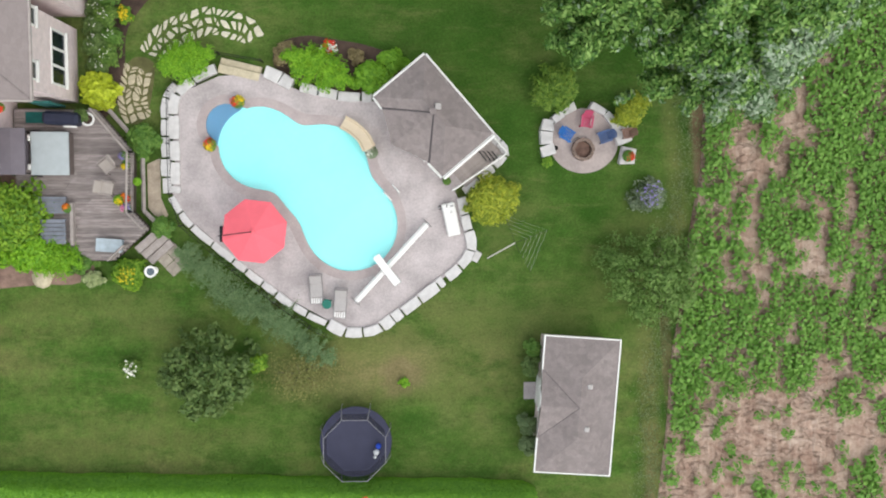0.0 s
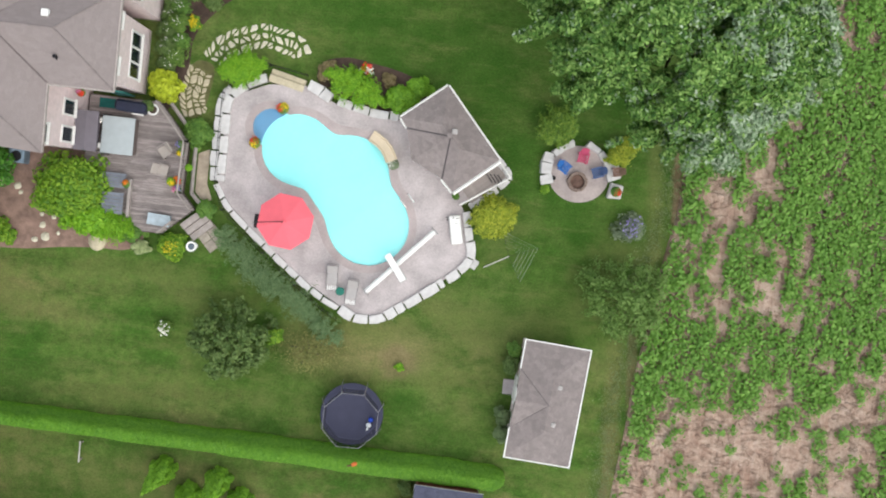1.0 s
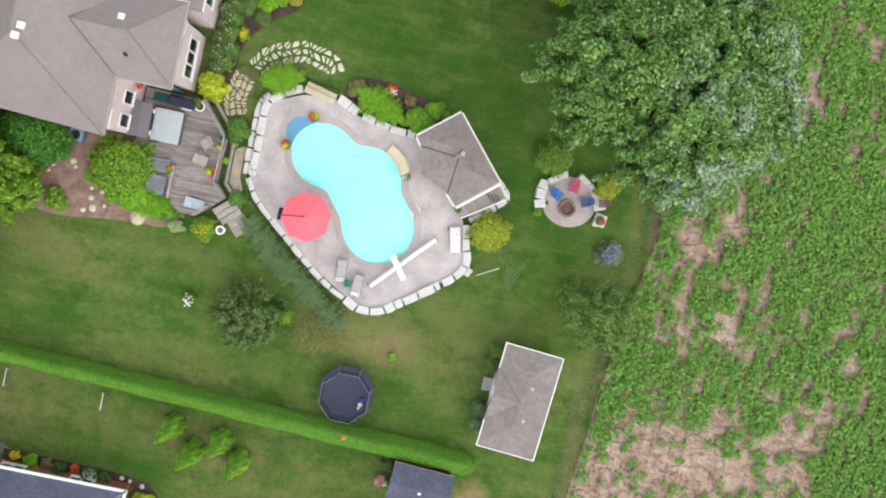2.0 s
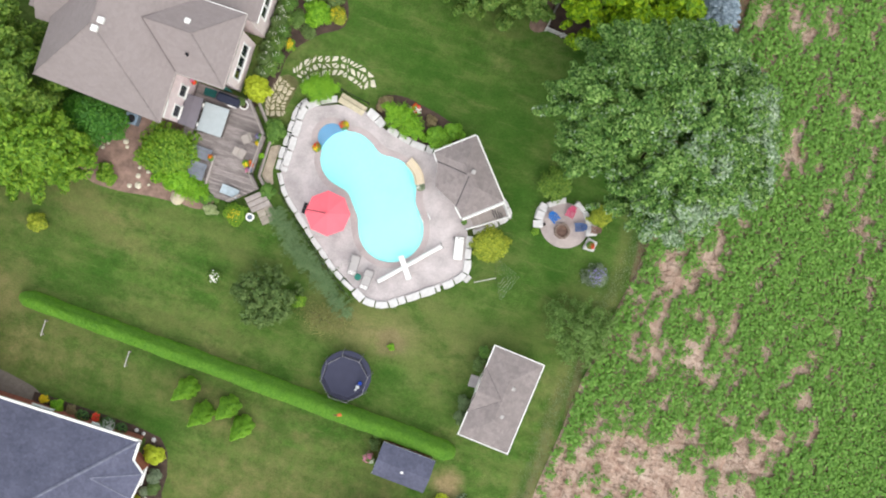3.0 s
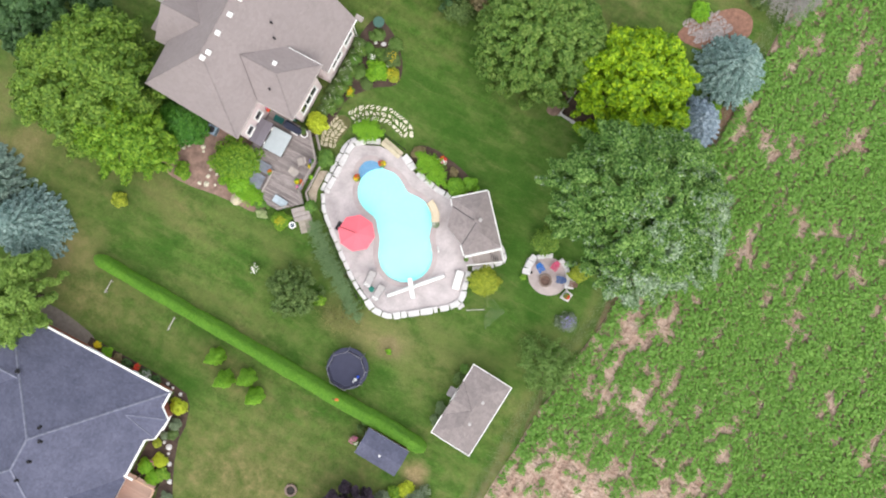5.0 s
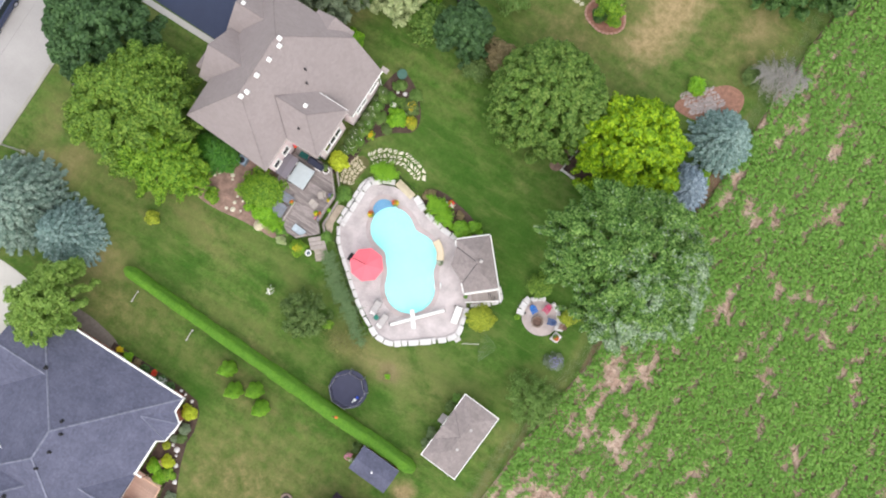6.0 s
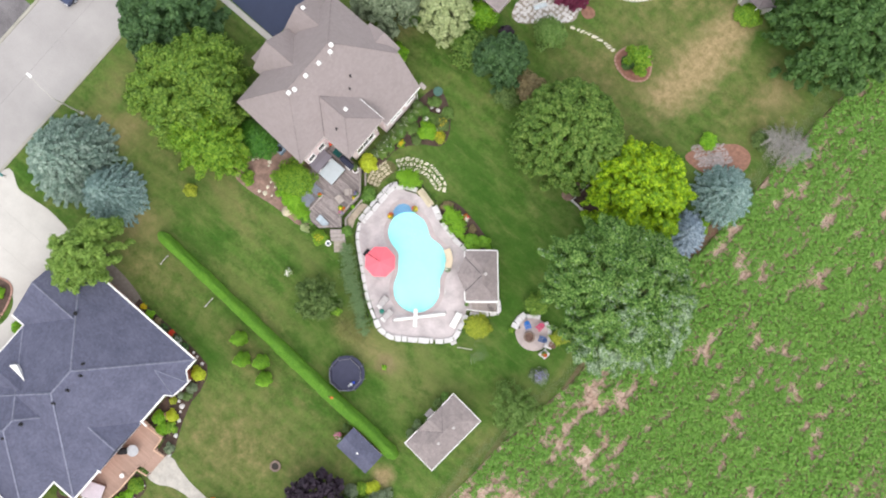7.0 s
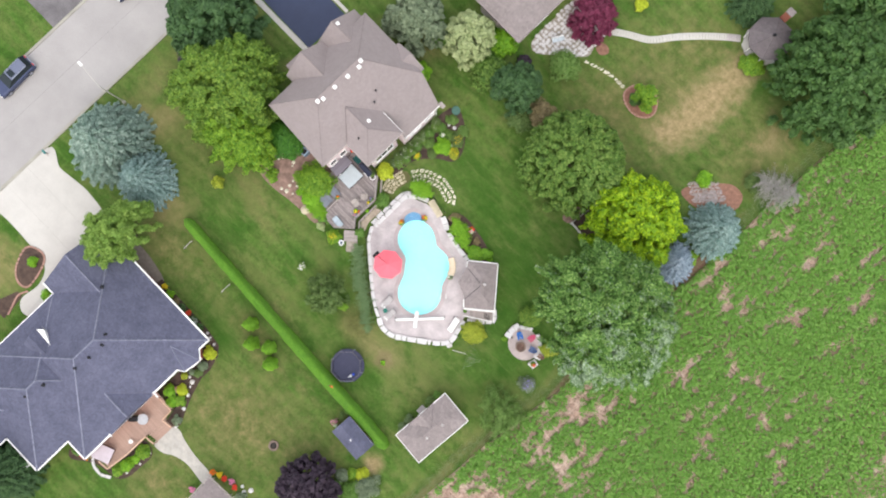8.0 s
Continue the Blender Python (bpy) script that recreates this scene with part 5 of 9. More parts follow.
part("cabinet", boxed(-0.95, 0.95, -0.75, 0.75, 0, 0.72, 0.05), plain("tub_wood", (0.25, 0.16, 0.12)), spa)
part("cover", boxed(-1.05, 1.05, -0.85, 0.85, 0.72, 0.84, 0.05), plain("lilac_vinyl", (0.52, 0.46, 0.5), 0.6, vary=0.08), spa, "pale lilac vinyl cover")
tb = thing("patio_table", "grey glass-topped table on the deck", "table", -13.2, -32.6, DZ)
part("tabletop", lathe([(0.55, 0.7), (0.6, 0.71), (0.6, 0.74), (0.55, 0.75)], 20), plain("table_glass", (0.42, 0.43, 0.45), 0.25), tb)
for k in range(4):
    part("leg", tube([(0.35 * math.cos(1.57 * k), 0.35 * math.sin(1.57 * k), 0), (0.4 * math.cos(1.57 * k), 0.4 * math.sin(1.57 * k), 0.7)], 0.025), DARKMETAL, tb)
grill = thing("barbecue", "dark covered barbecue on the deck", "barbecue", -13.95, -33.3, DZ, 45)
part("firebox", boxed(-0.5, 0.5, -0.3, 0.3, 0.55, 1.05, 0.08), DARKMETAL, grill)
part("cart", boxed(-0.45, 0.45, -0.26, 0.26, 0, 0.55, 0.02), DARKMETAL, grill)
stl = thing("side_table", "small white side table on the stained deck", "table", -12.4, -35.3, DZ)
part("tabletop", lathe([(0.01, 0.4), (0.24, 0.4), (0.25, 0.44), (0.01, 0.45)], 14), WHITE, stl)
for k in range(3):
    part("leg", tube([(0.1 * math.cos(2.1 * k), 0.1 * math.sin(2.1 * k), 0.4), (0.2 * math.cos(2.1 * k), 0.2 * math.sin(2.1 * k), 0)], 0.02), WHITE, stl)
pav = thing("pergola", "small weathered timber pergola with a grey roof", "pergola", -1.85, -32.85, 0, 3)
for dx in (-1.3, 1.3):
    for dy in (-1.3, 1.3):
        part("post", boxed(dx - 0.06, dx + 0.06, dy - 0.06, dy + 0.06, 0, 2.2), RAILWOOD, pav)
part("roof", hip_roof(-1.6, 1.6, -1.6, 1.6, 2.25, 0.3, "hh", 0.08), [ROOF_GREY, RAILWOOD], pav, "grey shingle roof")
for dx, dy in ((-1.7, 0), (1.7, 0)):
    part("beam", boxed(dx - 0.05, dx + 0.05, -2.0, 2.0, 2.1, 2.22), RAILWOOD, pav)
for dy in (-1.7, 1.7):
    part("beam", boxed(-2.0, 2.0, dy - 0.05, dy + 0.05, 2.1, 2.22), RAILWOOD, pav)

# ---- stones round the patio ----
def boulder(length, width, height, seed):
    """A sawn block with worn, uneven corners."""
    rnd = random.Random(seed)
    bm = bmesh.new()
    box(bm, -length / 2, length / 2, -width / 2, width / 2, 0, height)
    for v in bm.verts:
        v.co += Vector((rnd.uniform(-0.08, 0.05) * length, rnd.uniform(-0.15, 0.12) * width, rnd.uniform(-0.07, 0.05) if v.co.z > 0.1 else 0))
    bmesh.ops.bevel(bm, geom=list(bm.edges), offset=0.035, segments=1, affect="EDGES")
    me = bpy.data.meshes.new("stone")
    bm.to_mesh(me)
    bm.free()
    me.materials.append(STONE)
    return me


BLOCKS = [boulder(1.0, 0.52, 1.0, s) for s in range(8)]


def stone_row(parent, line, z, height, width=0.5, lengths=(0.75, 1.25), seed=1, gap=0.025):
    """Blocks end to end along a line."""
    rnd = random.Random(seed)
    for a, b in zip(line, line[1:]):
        run = math.dist(a, b)
        n = max(1, round(run / rnd.uniform(*lengths)))
        cuts = [i / n + (rnd.uniform(-0.12, 0.12) / n if 0 < i < n else 0) for i in range(n + 1)]
        turn = math.degrees(math.atan2(b[1] - a[1], b[0] - a[0]))
        for c0, c1 in zip(cuts, cuts[1:]):
            m = (c0 + c1) / 2
            l = run * (c1 - c0) - gap
            ob = new("stone", rnd.choice(BLOCKS))
            ob.parent = parent
            flip = rnd.choice((0, 180))
            ob.matrix_basis = pose(a[0] + (b[0] - a[0]) * m, a[1] + (b[1] - a[1]) * m, z, 0, 0, turn + flip + rnd.uniform(-5, 5)) @ Matrix.Diagonal((l * 0.98, width / 0.52 * rnd.uniform(0.92, 1.08), height * rnd.uniform(0.92, 1.08), 1))


def fitted_stones(parent, line, height, width, lengths, seed, joint=0.022):
    """Blocks laid along a bending line, cut to fit their neighbours, each with its own height and rough corners."""
    rnd = random.Random(seed)
    pts = [Vector(p) for p in smooth_line([Vector(p) for p in line], 10)]
    run = [0.0]
    for p, q in zip(pts, pts[1:]):
        run.append(run[-1] + (q - p).length)

    def at(d, w):
        i = max(k for k in range(len(pts) - 1) if run[k] <= d + 1e-6)
        p = pts[i].lerp(pts[i + 1], (d - run[i]) / (run[i + 1] - run[i]))
        a, b = pts[max(0, i - 1)], pts[min(len(pts) - 1, i + 2)]
        t = (b - a).normalized()
        return Vector((p.x - t.y * w, p.y + t.x * w))

    d = 0.0
    while d < run[-1] - 0.2:
        e = min(run[-1], d + rnd.uniform(*lengths))
        if run[-1] - e < 0.35:
            e = run[-1]
        wa, wb = width * rnd.uniform(0.42, 0.56), width * rnd.uniform(0.42, 0.56)
        m = (d + e) / 2
        ring = [at(d + joint + rnd.uniform(0, 0.05), -wa), at(m, -wa - rnd.uniform(0, 0.05)), at(e - joint - rnd.uniform(0, 0.05), -wa), at(e - joint - rnd.uniform(0, 0.04), wb), at(m, wb + rnd.uniform(0, 0.04)), at(d + joint + rnd.uniform(0, 0.04), wb)]
        c = sum(ring, Vector((0, 0))) / 6
        ob = part("stone", slab([(p.x - c.x, p.y - c.y) for p in ring], 0, height * rnd.uniform(0.88, 1.1), 0.03), STONE, parent)
        ob.matrix_basis = pose(c.x, c.y, 0, rnd.uniform(-1.2, 1.2), rnd.uniform(-1.2, 1.2), 0)
        d = e


wall = thing("retaining_wall", "pale limestone blocks edging the raised patio", "stone wall", kind="structure")
fitted_stones(wall, [(-8.7, 6.35), (-9.6, 5.95), (-10.35, 5.4), (-10.8, 4.7), (-10.85, 3.0), (-10.8, 1.3), (-10.85, 0.1)], 0.5, 0.46, (0.9, 1.3), 2)
fitted_stones(wall, [(-10.7, 5.6), (-11.2, 4.9), (-11.3, 4.0), (-11.3, 1.9), (-11.25, 0.1)], 0.4, 0.4, (0.8, 1.1), 3)
fitted_stones(wall, [(-11.1, -0.05), (-10.15, -1.45), (-8.36, -2.98), (-6.39, -4.57), (-4.69, -5.86), (-3.3, -6.55)], 0.42, 0.36, (0.8, 1.4), 4)
fitted_stones(wall, [(-3.25, -6.5), (-2.34, -7.0), (-1.55, -7.03), (-0.75, -6.86), (0.27, -6.15), (1.73, -5.08), (2.75, -4.34)], 0.5, 0.54, (0.6, 1.25), 5)
fitted_stones(wall, [(2.85, -4.25), (3.8, -3.4), (4.15, -2.6), (4.0, -1.9), (3.82, -1.1), (3.6, -0.05)], 0.5, 0.5, (0.7, 1.05), 10)
stone_row(wall, [(4.3, -3.45), (4.55, -2.9)], 0.0, 0.3, 0.34, (0.6, 0.8), 11)
stone_row(wall, [(-6.3, 6.25), (-5.5, 5.9), (-4.9, 5.6)], 0.0, 0.55, 0.6, (0.8, 1.0), 12)
fitted_stones(wall, [(-4.6, 5.5), (-2.6, 5.05), (-0.9, 4.98)], 0.5, 0.46, (0.9, 1.2), 13)
fitted_stones(wall, [(5.0, 3.2), (5.85, 2.25), (5.3, 1.5)], 0.5, 0.42, (0.7, 1.0), 14)
fitted_stones(wall, [(5.3, 1.45), (3.7, 0.2)], 0.4, 0.38, (0.7, 1.0), 15)
steps = thing("garden_steps", "two broad tan stone steps at the pool gate", "steps", kind="structure")
for k, (x0, y0, x1, y1, z) in enumerate(((-8.55, 6.75, -6.5, 6.25, 0.2), (-8.5, 6.4, -6.7, 5.95, 0.33))):
    ob = part("step", boxed(-1.05, 1.05, -0.22, 0.22, 0, z, 0.03), TANSTONE, steps)
    ob.matrix_basis = pose((x0 + x1) / 2, (y0 + y1) / 2, 0, 0, 0, -13)

# ---- iron fence round the pool ----
fence = thing("pool_fence", "black iron picket fence round the pool patio", "fence")
PICKET = bpy.data.meshes.new("picket")
bm = boxed(-0.006, 0.006, -0.006, 0.006, 0.05, 0.95)
bm.to_mesh(PICKET)
bm.free()
PICKET.materials.append(DARKMETAL)


def fence_run(line, z):
    for a, b in zip(line, line[1:]):
        for h in (0.15, 0.92):
            part("rail", tube([(*a, z + h), (*b, z + h)], 0.014, 4), DARKMETAL, fence)
        part("post", boxed(a[0] - 0.03, a[0] + 0.03, a[1] - 0.03, a[1] + 0.03, z - 0.02, z + 1.0), DARKMETAL, fence)
        n = int(math.dist(a, b) / 0.16)
        for i in range(1, n):
            ob = new("picket", PICKET)
            ob.parent = fence
            ob.location = (a[0] + (b[0] - a[0]) * i / n, a[1] + (b[1] - a[1]) * i / n, z)


fence_run([(-6.45, 6.75), (-8.6, 7.1), (-10.1, 6.3), (-11.07, 5.2), (-11.1, 2.6), (-11.05, 0.1), (-10.55, -1.5), (-8.0, -3.75), (-5.95, -5.4), (-4.2, -6.7), (-3.3, -7.2)], 0.02)

# ---- things on the patio ----
RED = plain("coral_canvas", (0.82, 0.15, 0.19), 0.8, vary=0.06, scale=1.2, fine=60, bump=0.05)
umb = thing("cantilever_umbrella", "open coral-red cantilever umbrella on the patio", "umbrella", -6.62, -1.72, PATIO_Z)
bm = bmesh.new()
R, n = 1.62, 8
top = bm.verts.new((0, 0, 2.62))
ringA = [bm.verts.new((0.55 * R * math.cos(2 * math.pi * (k + 0.35) / n), 0.55 * R * math.sin(2 * math.pi * (k + 0.35) / n), 2.325)) for k in range(n)]
ringB = [bm.verts.new((R * math.cos(2 * math.pi * (k + 0.35) / n), R * math.sin(2 * math.pi * (k + 0.35) / n), 2.05)) for k in range(n)]
ringC = [bm.verts.new((R * 1.0 * math.cos(2 * math.pi * (k + 0.35) / n), R * math.sin(2 * math.pi * (k + 0.35) / n), 1.93)) for k in range(n)]
for k in range(n):
    j = (k + 1) % n
    bm.faces.new((ringA[k], ringA[j], top))
    bm.faces.new((ringB[k], ringB[j], ringA[j], ringA[k]))
    bm.faces.new((ringC[k], ringC[j], ringB[j], ringB[k]))
part("canopy", bm, RED, umb)
part("vent_cap", lathe([(0.14, 2.61), (0.1, 2.66), (0.03, 2.69)], 10), RED, umb)
for k in range(n):
    a = 2 * math.pi * (k + 0.35) / n
    part("rib", tube([(0, 0, 2.56), (0.55 * R * math.cos(a), 0.55 * R * math.sin(a), 2.29), (R * math.cos(a), R * math.sin(a), 2.01)], 0.01, 4), DARKMETAL, umb)
part("mast", tube([(-1.72, -0.22, 0.05), (-1.72, -0.22, 2.2), (-1.45, -0.18, 2.62), (-0.9, -0.1, 2.74), (-0.05, 0, 2.7)], 0.026, 8), DARKMETAL, umb)
part("base", boxed(-2.05, -1.45, -0.62, 0.18, 0, 0.1, 0.02), DARKMETAL, umb)

ALUMINIUM = plain("dull_aluminium", (0.3, 0.29, 0.29), 0.5, 0.3, vary=0.1)
LGREY = plain("grey_sling", (0.4, 0.38, 0.375), 0.8, vary=0.08, fine=80)


def lounger(x, y, turn, fabric, frame_mat, label):
    t = thing("sun_lounger", label, "lounger", x, y, PATIO_Z, turn, group="loungers on the patio")
    part("frame", merge(tube([(-0.32, -0.98, 0.3), (-0.32, 0.95, 0.3)], 0.022), tube([(0.32, -0.98, 0.3), (0.32, 0.95, 0.3)], 0.022), tube([(-0.32, -0.98, 0.3), (0.32, -0.98, 0.3)], 0.022), tube([(-0.32, 0.95, 0.3), (0.32, 0.95, 0.3)], 0.022)), frame_mat, t)
    part("seat", boxed(-0.3, 0.3, -0.55, 0.3, 0.3, 0.345, 0.015), fabric, t)
    back = part("backrest", boxed(-0.3, 0.3, 0, 0.72, 0, 0.045, 0.015), fabric, t)
    back.matrix_basis = pose(0, 0.3, 0.31, 38, 0, 0)
    for k in range(5):
        part("slat", boxed(-0.27 + 0.12 * k, -0.2 + 0.12 * k, -0.95, -0.6, 0.305, 0.33), WHITE, t, "white slat")
    for sx in (-0.3, 0.3):
        for sy in (-0.8, 0.75):
            part("leg", tube([(sx, sy, 0), (sx, sy, 0.3)], 0.02), frame_mat, t)
    return t


for x, y, turn in ((-3.82, -4.72, 2), (-2.6, -5.45, -4)):
    lounger(x, y, turn, LGREY, ALUMINIUM, "grey sling lounger with white slats").scale = (0.98, 0.8, 1.0)
lz = thing("sun_lounger", "white moulded plastic lounger with folded parasol poles", "lounger", 3.07, -1.2, PATIO_Z, 192, group="loungers on the patio")
part("frame", boxed(-0.34, 0.34, -0.85, 0.85, 0.2, 0.32, 0.06), WHITE, lz)
part("mattress", boxed(-0.31, 0.31, -0.82, 0.82, 0.322, 0.38, 0.03), WHITE, lz)
for sx in (-0.28, 0.28):
    for sy in (-0.7, 0.7):
        part("leg", tube([(sx, sy, 0), (sx, sy, 0.22)], 0.03), WHITE, lz)
poles = thing("cleaning_poles", "dark pool cleaning poles leaning on the lounger", "pool tools", 2.75, -0.75, PATIO_Z)
for p, q in (((-0.25, 0.25, 0), (0.35, -0.1, 0.42)), ((-0.3, 0.05, 0), (0.4, 0.25, 0.44)), ((0.0, -0.5, 0), (0.1, 0.3, 0.45)), ((-0.35, 0.2, 0.02), (0.05, 0.2, 0.02))):
    part("pole", tube([p, q], 0.022, 5), DARKMETAL, poles)
gt = thing("side_table", "small dark green table with pots", "table", -3.28, -5.5, PATIO_Z)
GREEN = plain("green_plastic", (0.015, 0.16, 0.12), 0.5, vary=0.15)
part("tabletop", lathe([(0.22, 0.4), (0.25, 0.42), (0.25, 0.44), (0.2, 0.45)], 14), GREEN, gt)
for k in range(4):
    part("leg", tube([(0.25 * math.cos(1.57 * k + 0.6), 0.25 * math.sin(1.57 * k + 0.6), 0), (0.1 * math.cos(1.57 * k + 0.6), 0.1 * math.sin(1.57 * k + 0.6), 0.41)], 0.03), GREEN, gt)
roll = thing("pool_cover_roller", "long rolled white solar cover on a reel", "pool cover", 0.02, -3.4, PATIO_Z, math.degrees(math.atan2(3.97, 3.66)))
part("roll", tube([(-2.65, 0, 0.45), (2.65, 0, 0.45)], 0.155, 14), WHITE, roll, "rolled white cover")
part("axle", tube([(-2.8, 0, 0.45), (2.8, 0, 0.45)], 0.03, 6), STEEL, roll)
for sx in (-2.72, 2.72):
    part("stand", merge(tube([(sx, -0.28, 0), (sx, 0, 0.45)], 0.03), tube([(sx, 0.28, 0), (sx, 0, 0.45)], 0.03)), STEEL, roll)
board = thing("diving_board", "white diving board on a steel stand", "diving board", -0.2, -3.78, PATIO_Z, 127)
part("board", boxed(-0.85, 0.95, -0.2, 0.2, 0.76, 0.83, 0.02), WHITE, board)
part("stand", merge(boxed(-0.95, -0.5, -0.22, 0.22, 0, 0.08), tube([(-0.8, -0.15, 0.05), (-0.8, -0.15, 0.76)], 0.03), tube([(-0.8, 0.15, 0.05), (-0.8, 0.15, 0.76)], 0.03), tube([(-0.9, -0.15, 0.05), (-0.55, -0.15, 0.74)], 0.03), tube([(-0.9, 0.15, 0.05), (-0.55, 0.15, 0.74)], 0.03)), STEEL, board)
# cream slide bending into the water
CREAM = plain("cream_plastic", (0.72, 0.61, 0.45), 0.45, vary=0.06)
slide = thing("pool_slide", "curved cream moulded pool slide", "slide", 0, 0, PATIO_Z)
curve = smooth_line([(-2.42, 3.72, 0.12), (-1.9, 3.42, 0.3), (-1.4, 2.95, 0.55), (-1.08, 2.35, 0.85)], 6)
bm = bmesh.new()
rows = []
for i, p in enumerate(curve):
    a, b = Vector(curve[max(0, i - 1)]), Vector(curve[min(len(curve) - 1, i + 1)])
    t = (b - a).normalized()
    s = Vector((-t.y, t.x, 0)).normalized()
    rows.append([bm.verts.new(Vector(p) + s * w + Vector((0, 0, h))) for w, h in ((-0.36, 0.16), (-0.3, 0.18), (-0.22, 0.02), (0.22, 0.02), (0.3, 0.18), (0.36, 0.16), (0.3, -0.1), (-0.3, -0.1))])
for a, b in zip(rows, rows[1:]):
    for k in range(8):
        bm.faces.new((a[k], a[(k + 1) % 8], b[(k + 1) % 8], b[k]))
bm.faces.new(rows[0])
bm.faces.new(rows[-1][::-1])
bmesh.ops.recalc_face_normals(bm, faces=bm.faces)
part("chute", bm, CREAM, slide)
part("pedestal", tube([(-1.12, 2.45, 0), (-1.12, 2.45, 0.75)], 0.14, 8), CREAM, slide)
part("foot", tube([(-2.2, 3.62, -0.02), (-2.2, 3.62, 0.18)], 0.14, 8), CREAM, slide)
lad = thing("pool_ladder", "steel pool ladder with white treads", "ladder", 0.02, 0.2, PATIO_Z, -48)
for sy in (-0.28, 0.28):
    part("handrail", tube([(0.3, sy, 0), (0.3, sy, 0.5), (0.1, sy, 0.72), (-0.2, sy, 0.55), (-0.28, sy, -0.5)], 0.04, 6), WHITE, lad)
for k in range(2):
    part("tread", boxed(-0.33, -0.23, -0.28, 0.28, -0.3 - 0.25 * k, -0.27 - 0.25 * k), WHITE, lad)


def flower_pot(x, y, z, r, h, colours, seed, pot=None, label="terracotta pot of red and yellow flowers", leaves=None):
    rnd = np.random.RandomState(seed)
    t = thing("flower_pot", label, "flower pot", x, y, z, group="flower pots")
    part("pot", lathe([(r * 0.7, 0), (r, h * 0.9), (r * 1.08, h * 0.92), (r * 1.08, h), (r * 0.9, h), (r * 0.88, h * 0.9)], 14), pot or plain("terracotta", (0.35, 0.15, 0.09)), t)
    n = 130
    d = rnd.normal(size=(n, 3))
    d[:, 2] = np.abs(d[:, 2])
    d /= np.linalg.norm(d, axis=1)[:, None]
    quads("foliage", d * r * 1.25 + np.array([0, 0, h]), d + np.array([0, 0, 0.4]), 0.08 + 0.05 * rnd.random(n), leaves or L_SHRUB, t)
    for i, c in enumerate(colours):
        m = 150
        d = rnd.normal(size=(m, 3))
        d[:, 2] = np.abs(d[:, 2]) + 0.3
        d /= np.linalg.norm(d, axis=1)[:, None]
        off = np.array([0.35 * r * math.cos(2.2 * i + seed), 0.35 * r * math.sin(2.2 * i + seed), h])
        d *= 0.7 + 0.6 * rnd.random((m, 1))
        quads("flowers", d * r + off + np.array([0, 0, 0.04]), d + rnd.normal(size=d.shape) * 0.3, 0.06 + 0.05 * rnd.random(m), c, t, aspect=1.0)
    return t


flower_pot(-7.62, 4.68, PATIO_Z, 0.24, 0.32, (F_YELLOW, F_RED), 1)
flower_pot(-9.02, 2.55, PATIO_Z, 0.24, 0.32, (F_RED, F_YELLOW), 2)
flower_pot(-0.98, 2.2, PATIO_Z, 0.24, 0.4, (F_WHITE,), 3, STONE, "pale pot of grey-leaved plants beside the slide", L_SAGE)
flower_pot(2.85, 0.75, PATIO_Z, 0.14, 0.3, (), 4, None, "small dark pot of plants by the pool house", L_SHRUB)

# ---- pool house ----
PALEVENT = plain("pale_vent", (0.45, 0.43, 0.42), 0.6)
ph = thing("pool_house", "small pool house with grey shingle roof and white trim", "pool house")
PZ = 2.75
EV = [(1.65, 6.78), (4.95, 3.02), (2.5, 0.93), (1.85, 1.6), (0.05, 2.45), (-0.4, 4.2), (-0.8, 4.74)]
bm = bmesh.new()
ev = [bm.verts.new((x, y, PZ)) for x, y in EV]
un = [bm.verts.new((x, y, PZ - 0.12)) for x, y in EV]
apex = bm.verts.new((2.05, 3.95, PZ + 0.65))
r0, r1 = bm.verts.new((1.55, 4.55, PZ + 0.65)), bm.verts.new((2.6, 3.32, PZ + 0.65))
for f in ((ev[0], r0, apex, r1, ev[1]), (ev[1], r1, ev[2]), (ev[2], r1, apex, ev[3]), (ev[3], apex, ev[4]), (ev[4], apex, ev[5]), (ev[5], apex, r0, ev[6]), (ev[6], r0, ev[0])):
    bm.faces.new(f)
for i in range(7):
    f = bm.faces.new((un[i], un[(i + 1) % 7], ev[(i + 1) % 7], ev[i]))
    f.material_index = 1
f = bm.faces.new(un[::-1])
f.material_index = 1
bmesh.ops.recalc_face_normals(bm, faces=bm.faces)
part("roof", bm, [ROOF_GREY, WHITE], ph, "grey asphalt shingle roof")
for i, w in ((0, 0.09), (1, 0.16), (2, 0.1), (5, 0.08), (6, 0.1)):
    a, b = Vector((*EV[i], PZ - 0.04)), Vector((*EV[(i + 1) % 7], PZ - 0.04))
    o = Vector((b.y - a.y, a.x - b.x, 0)).normalized() * -w * 0.6
    part("gutter", tube([a + o, b + o], w * 0.62, 4), WHITE, ph, "white gutter")
VALLEY = plain("valley_metal", (0.1, 0.09, 0.095), 0.7, vary=0.1)
for i in (3, 5):
    part("valley_flashing", tube([(*EV[i], PZ + 0.01), (2.05, 3.95, PZ + 0.65)], 0.045, 4), VALLEY, ph, "dark valley flashing")
part("wall", slab([(1.6, 6.3), (4.5, 3.05), (2.55, 1.45), (-0.25, 4.7)], 0.2, PZ - 0.11), SIDING, ph, "beige wall")
for x, y in ((1.75, 1.8), (0.2, 2.6), (-0.2, 4.15)):
    part("post", boxed(x - 0.06, x + 0.06, y - 0.06, y + 0.06, 0.2, PZ - 0.11), WHITE, ph)
skylight(ph, 2.25, 4.25, PZ + 0.6, 0.15, PALEVENT)
part("valley_patch", lathe([(0.16, PZ + 0.99), (0.1, PZ + 0.653)], 8, 1.98, 3.98), ROOF_GREY, ph)
pd = thing("service_deck", "small timber service deck behind the pool house with pale rails", "deck")
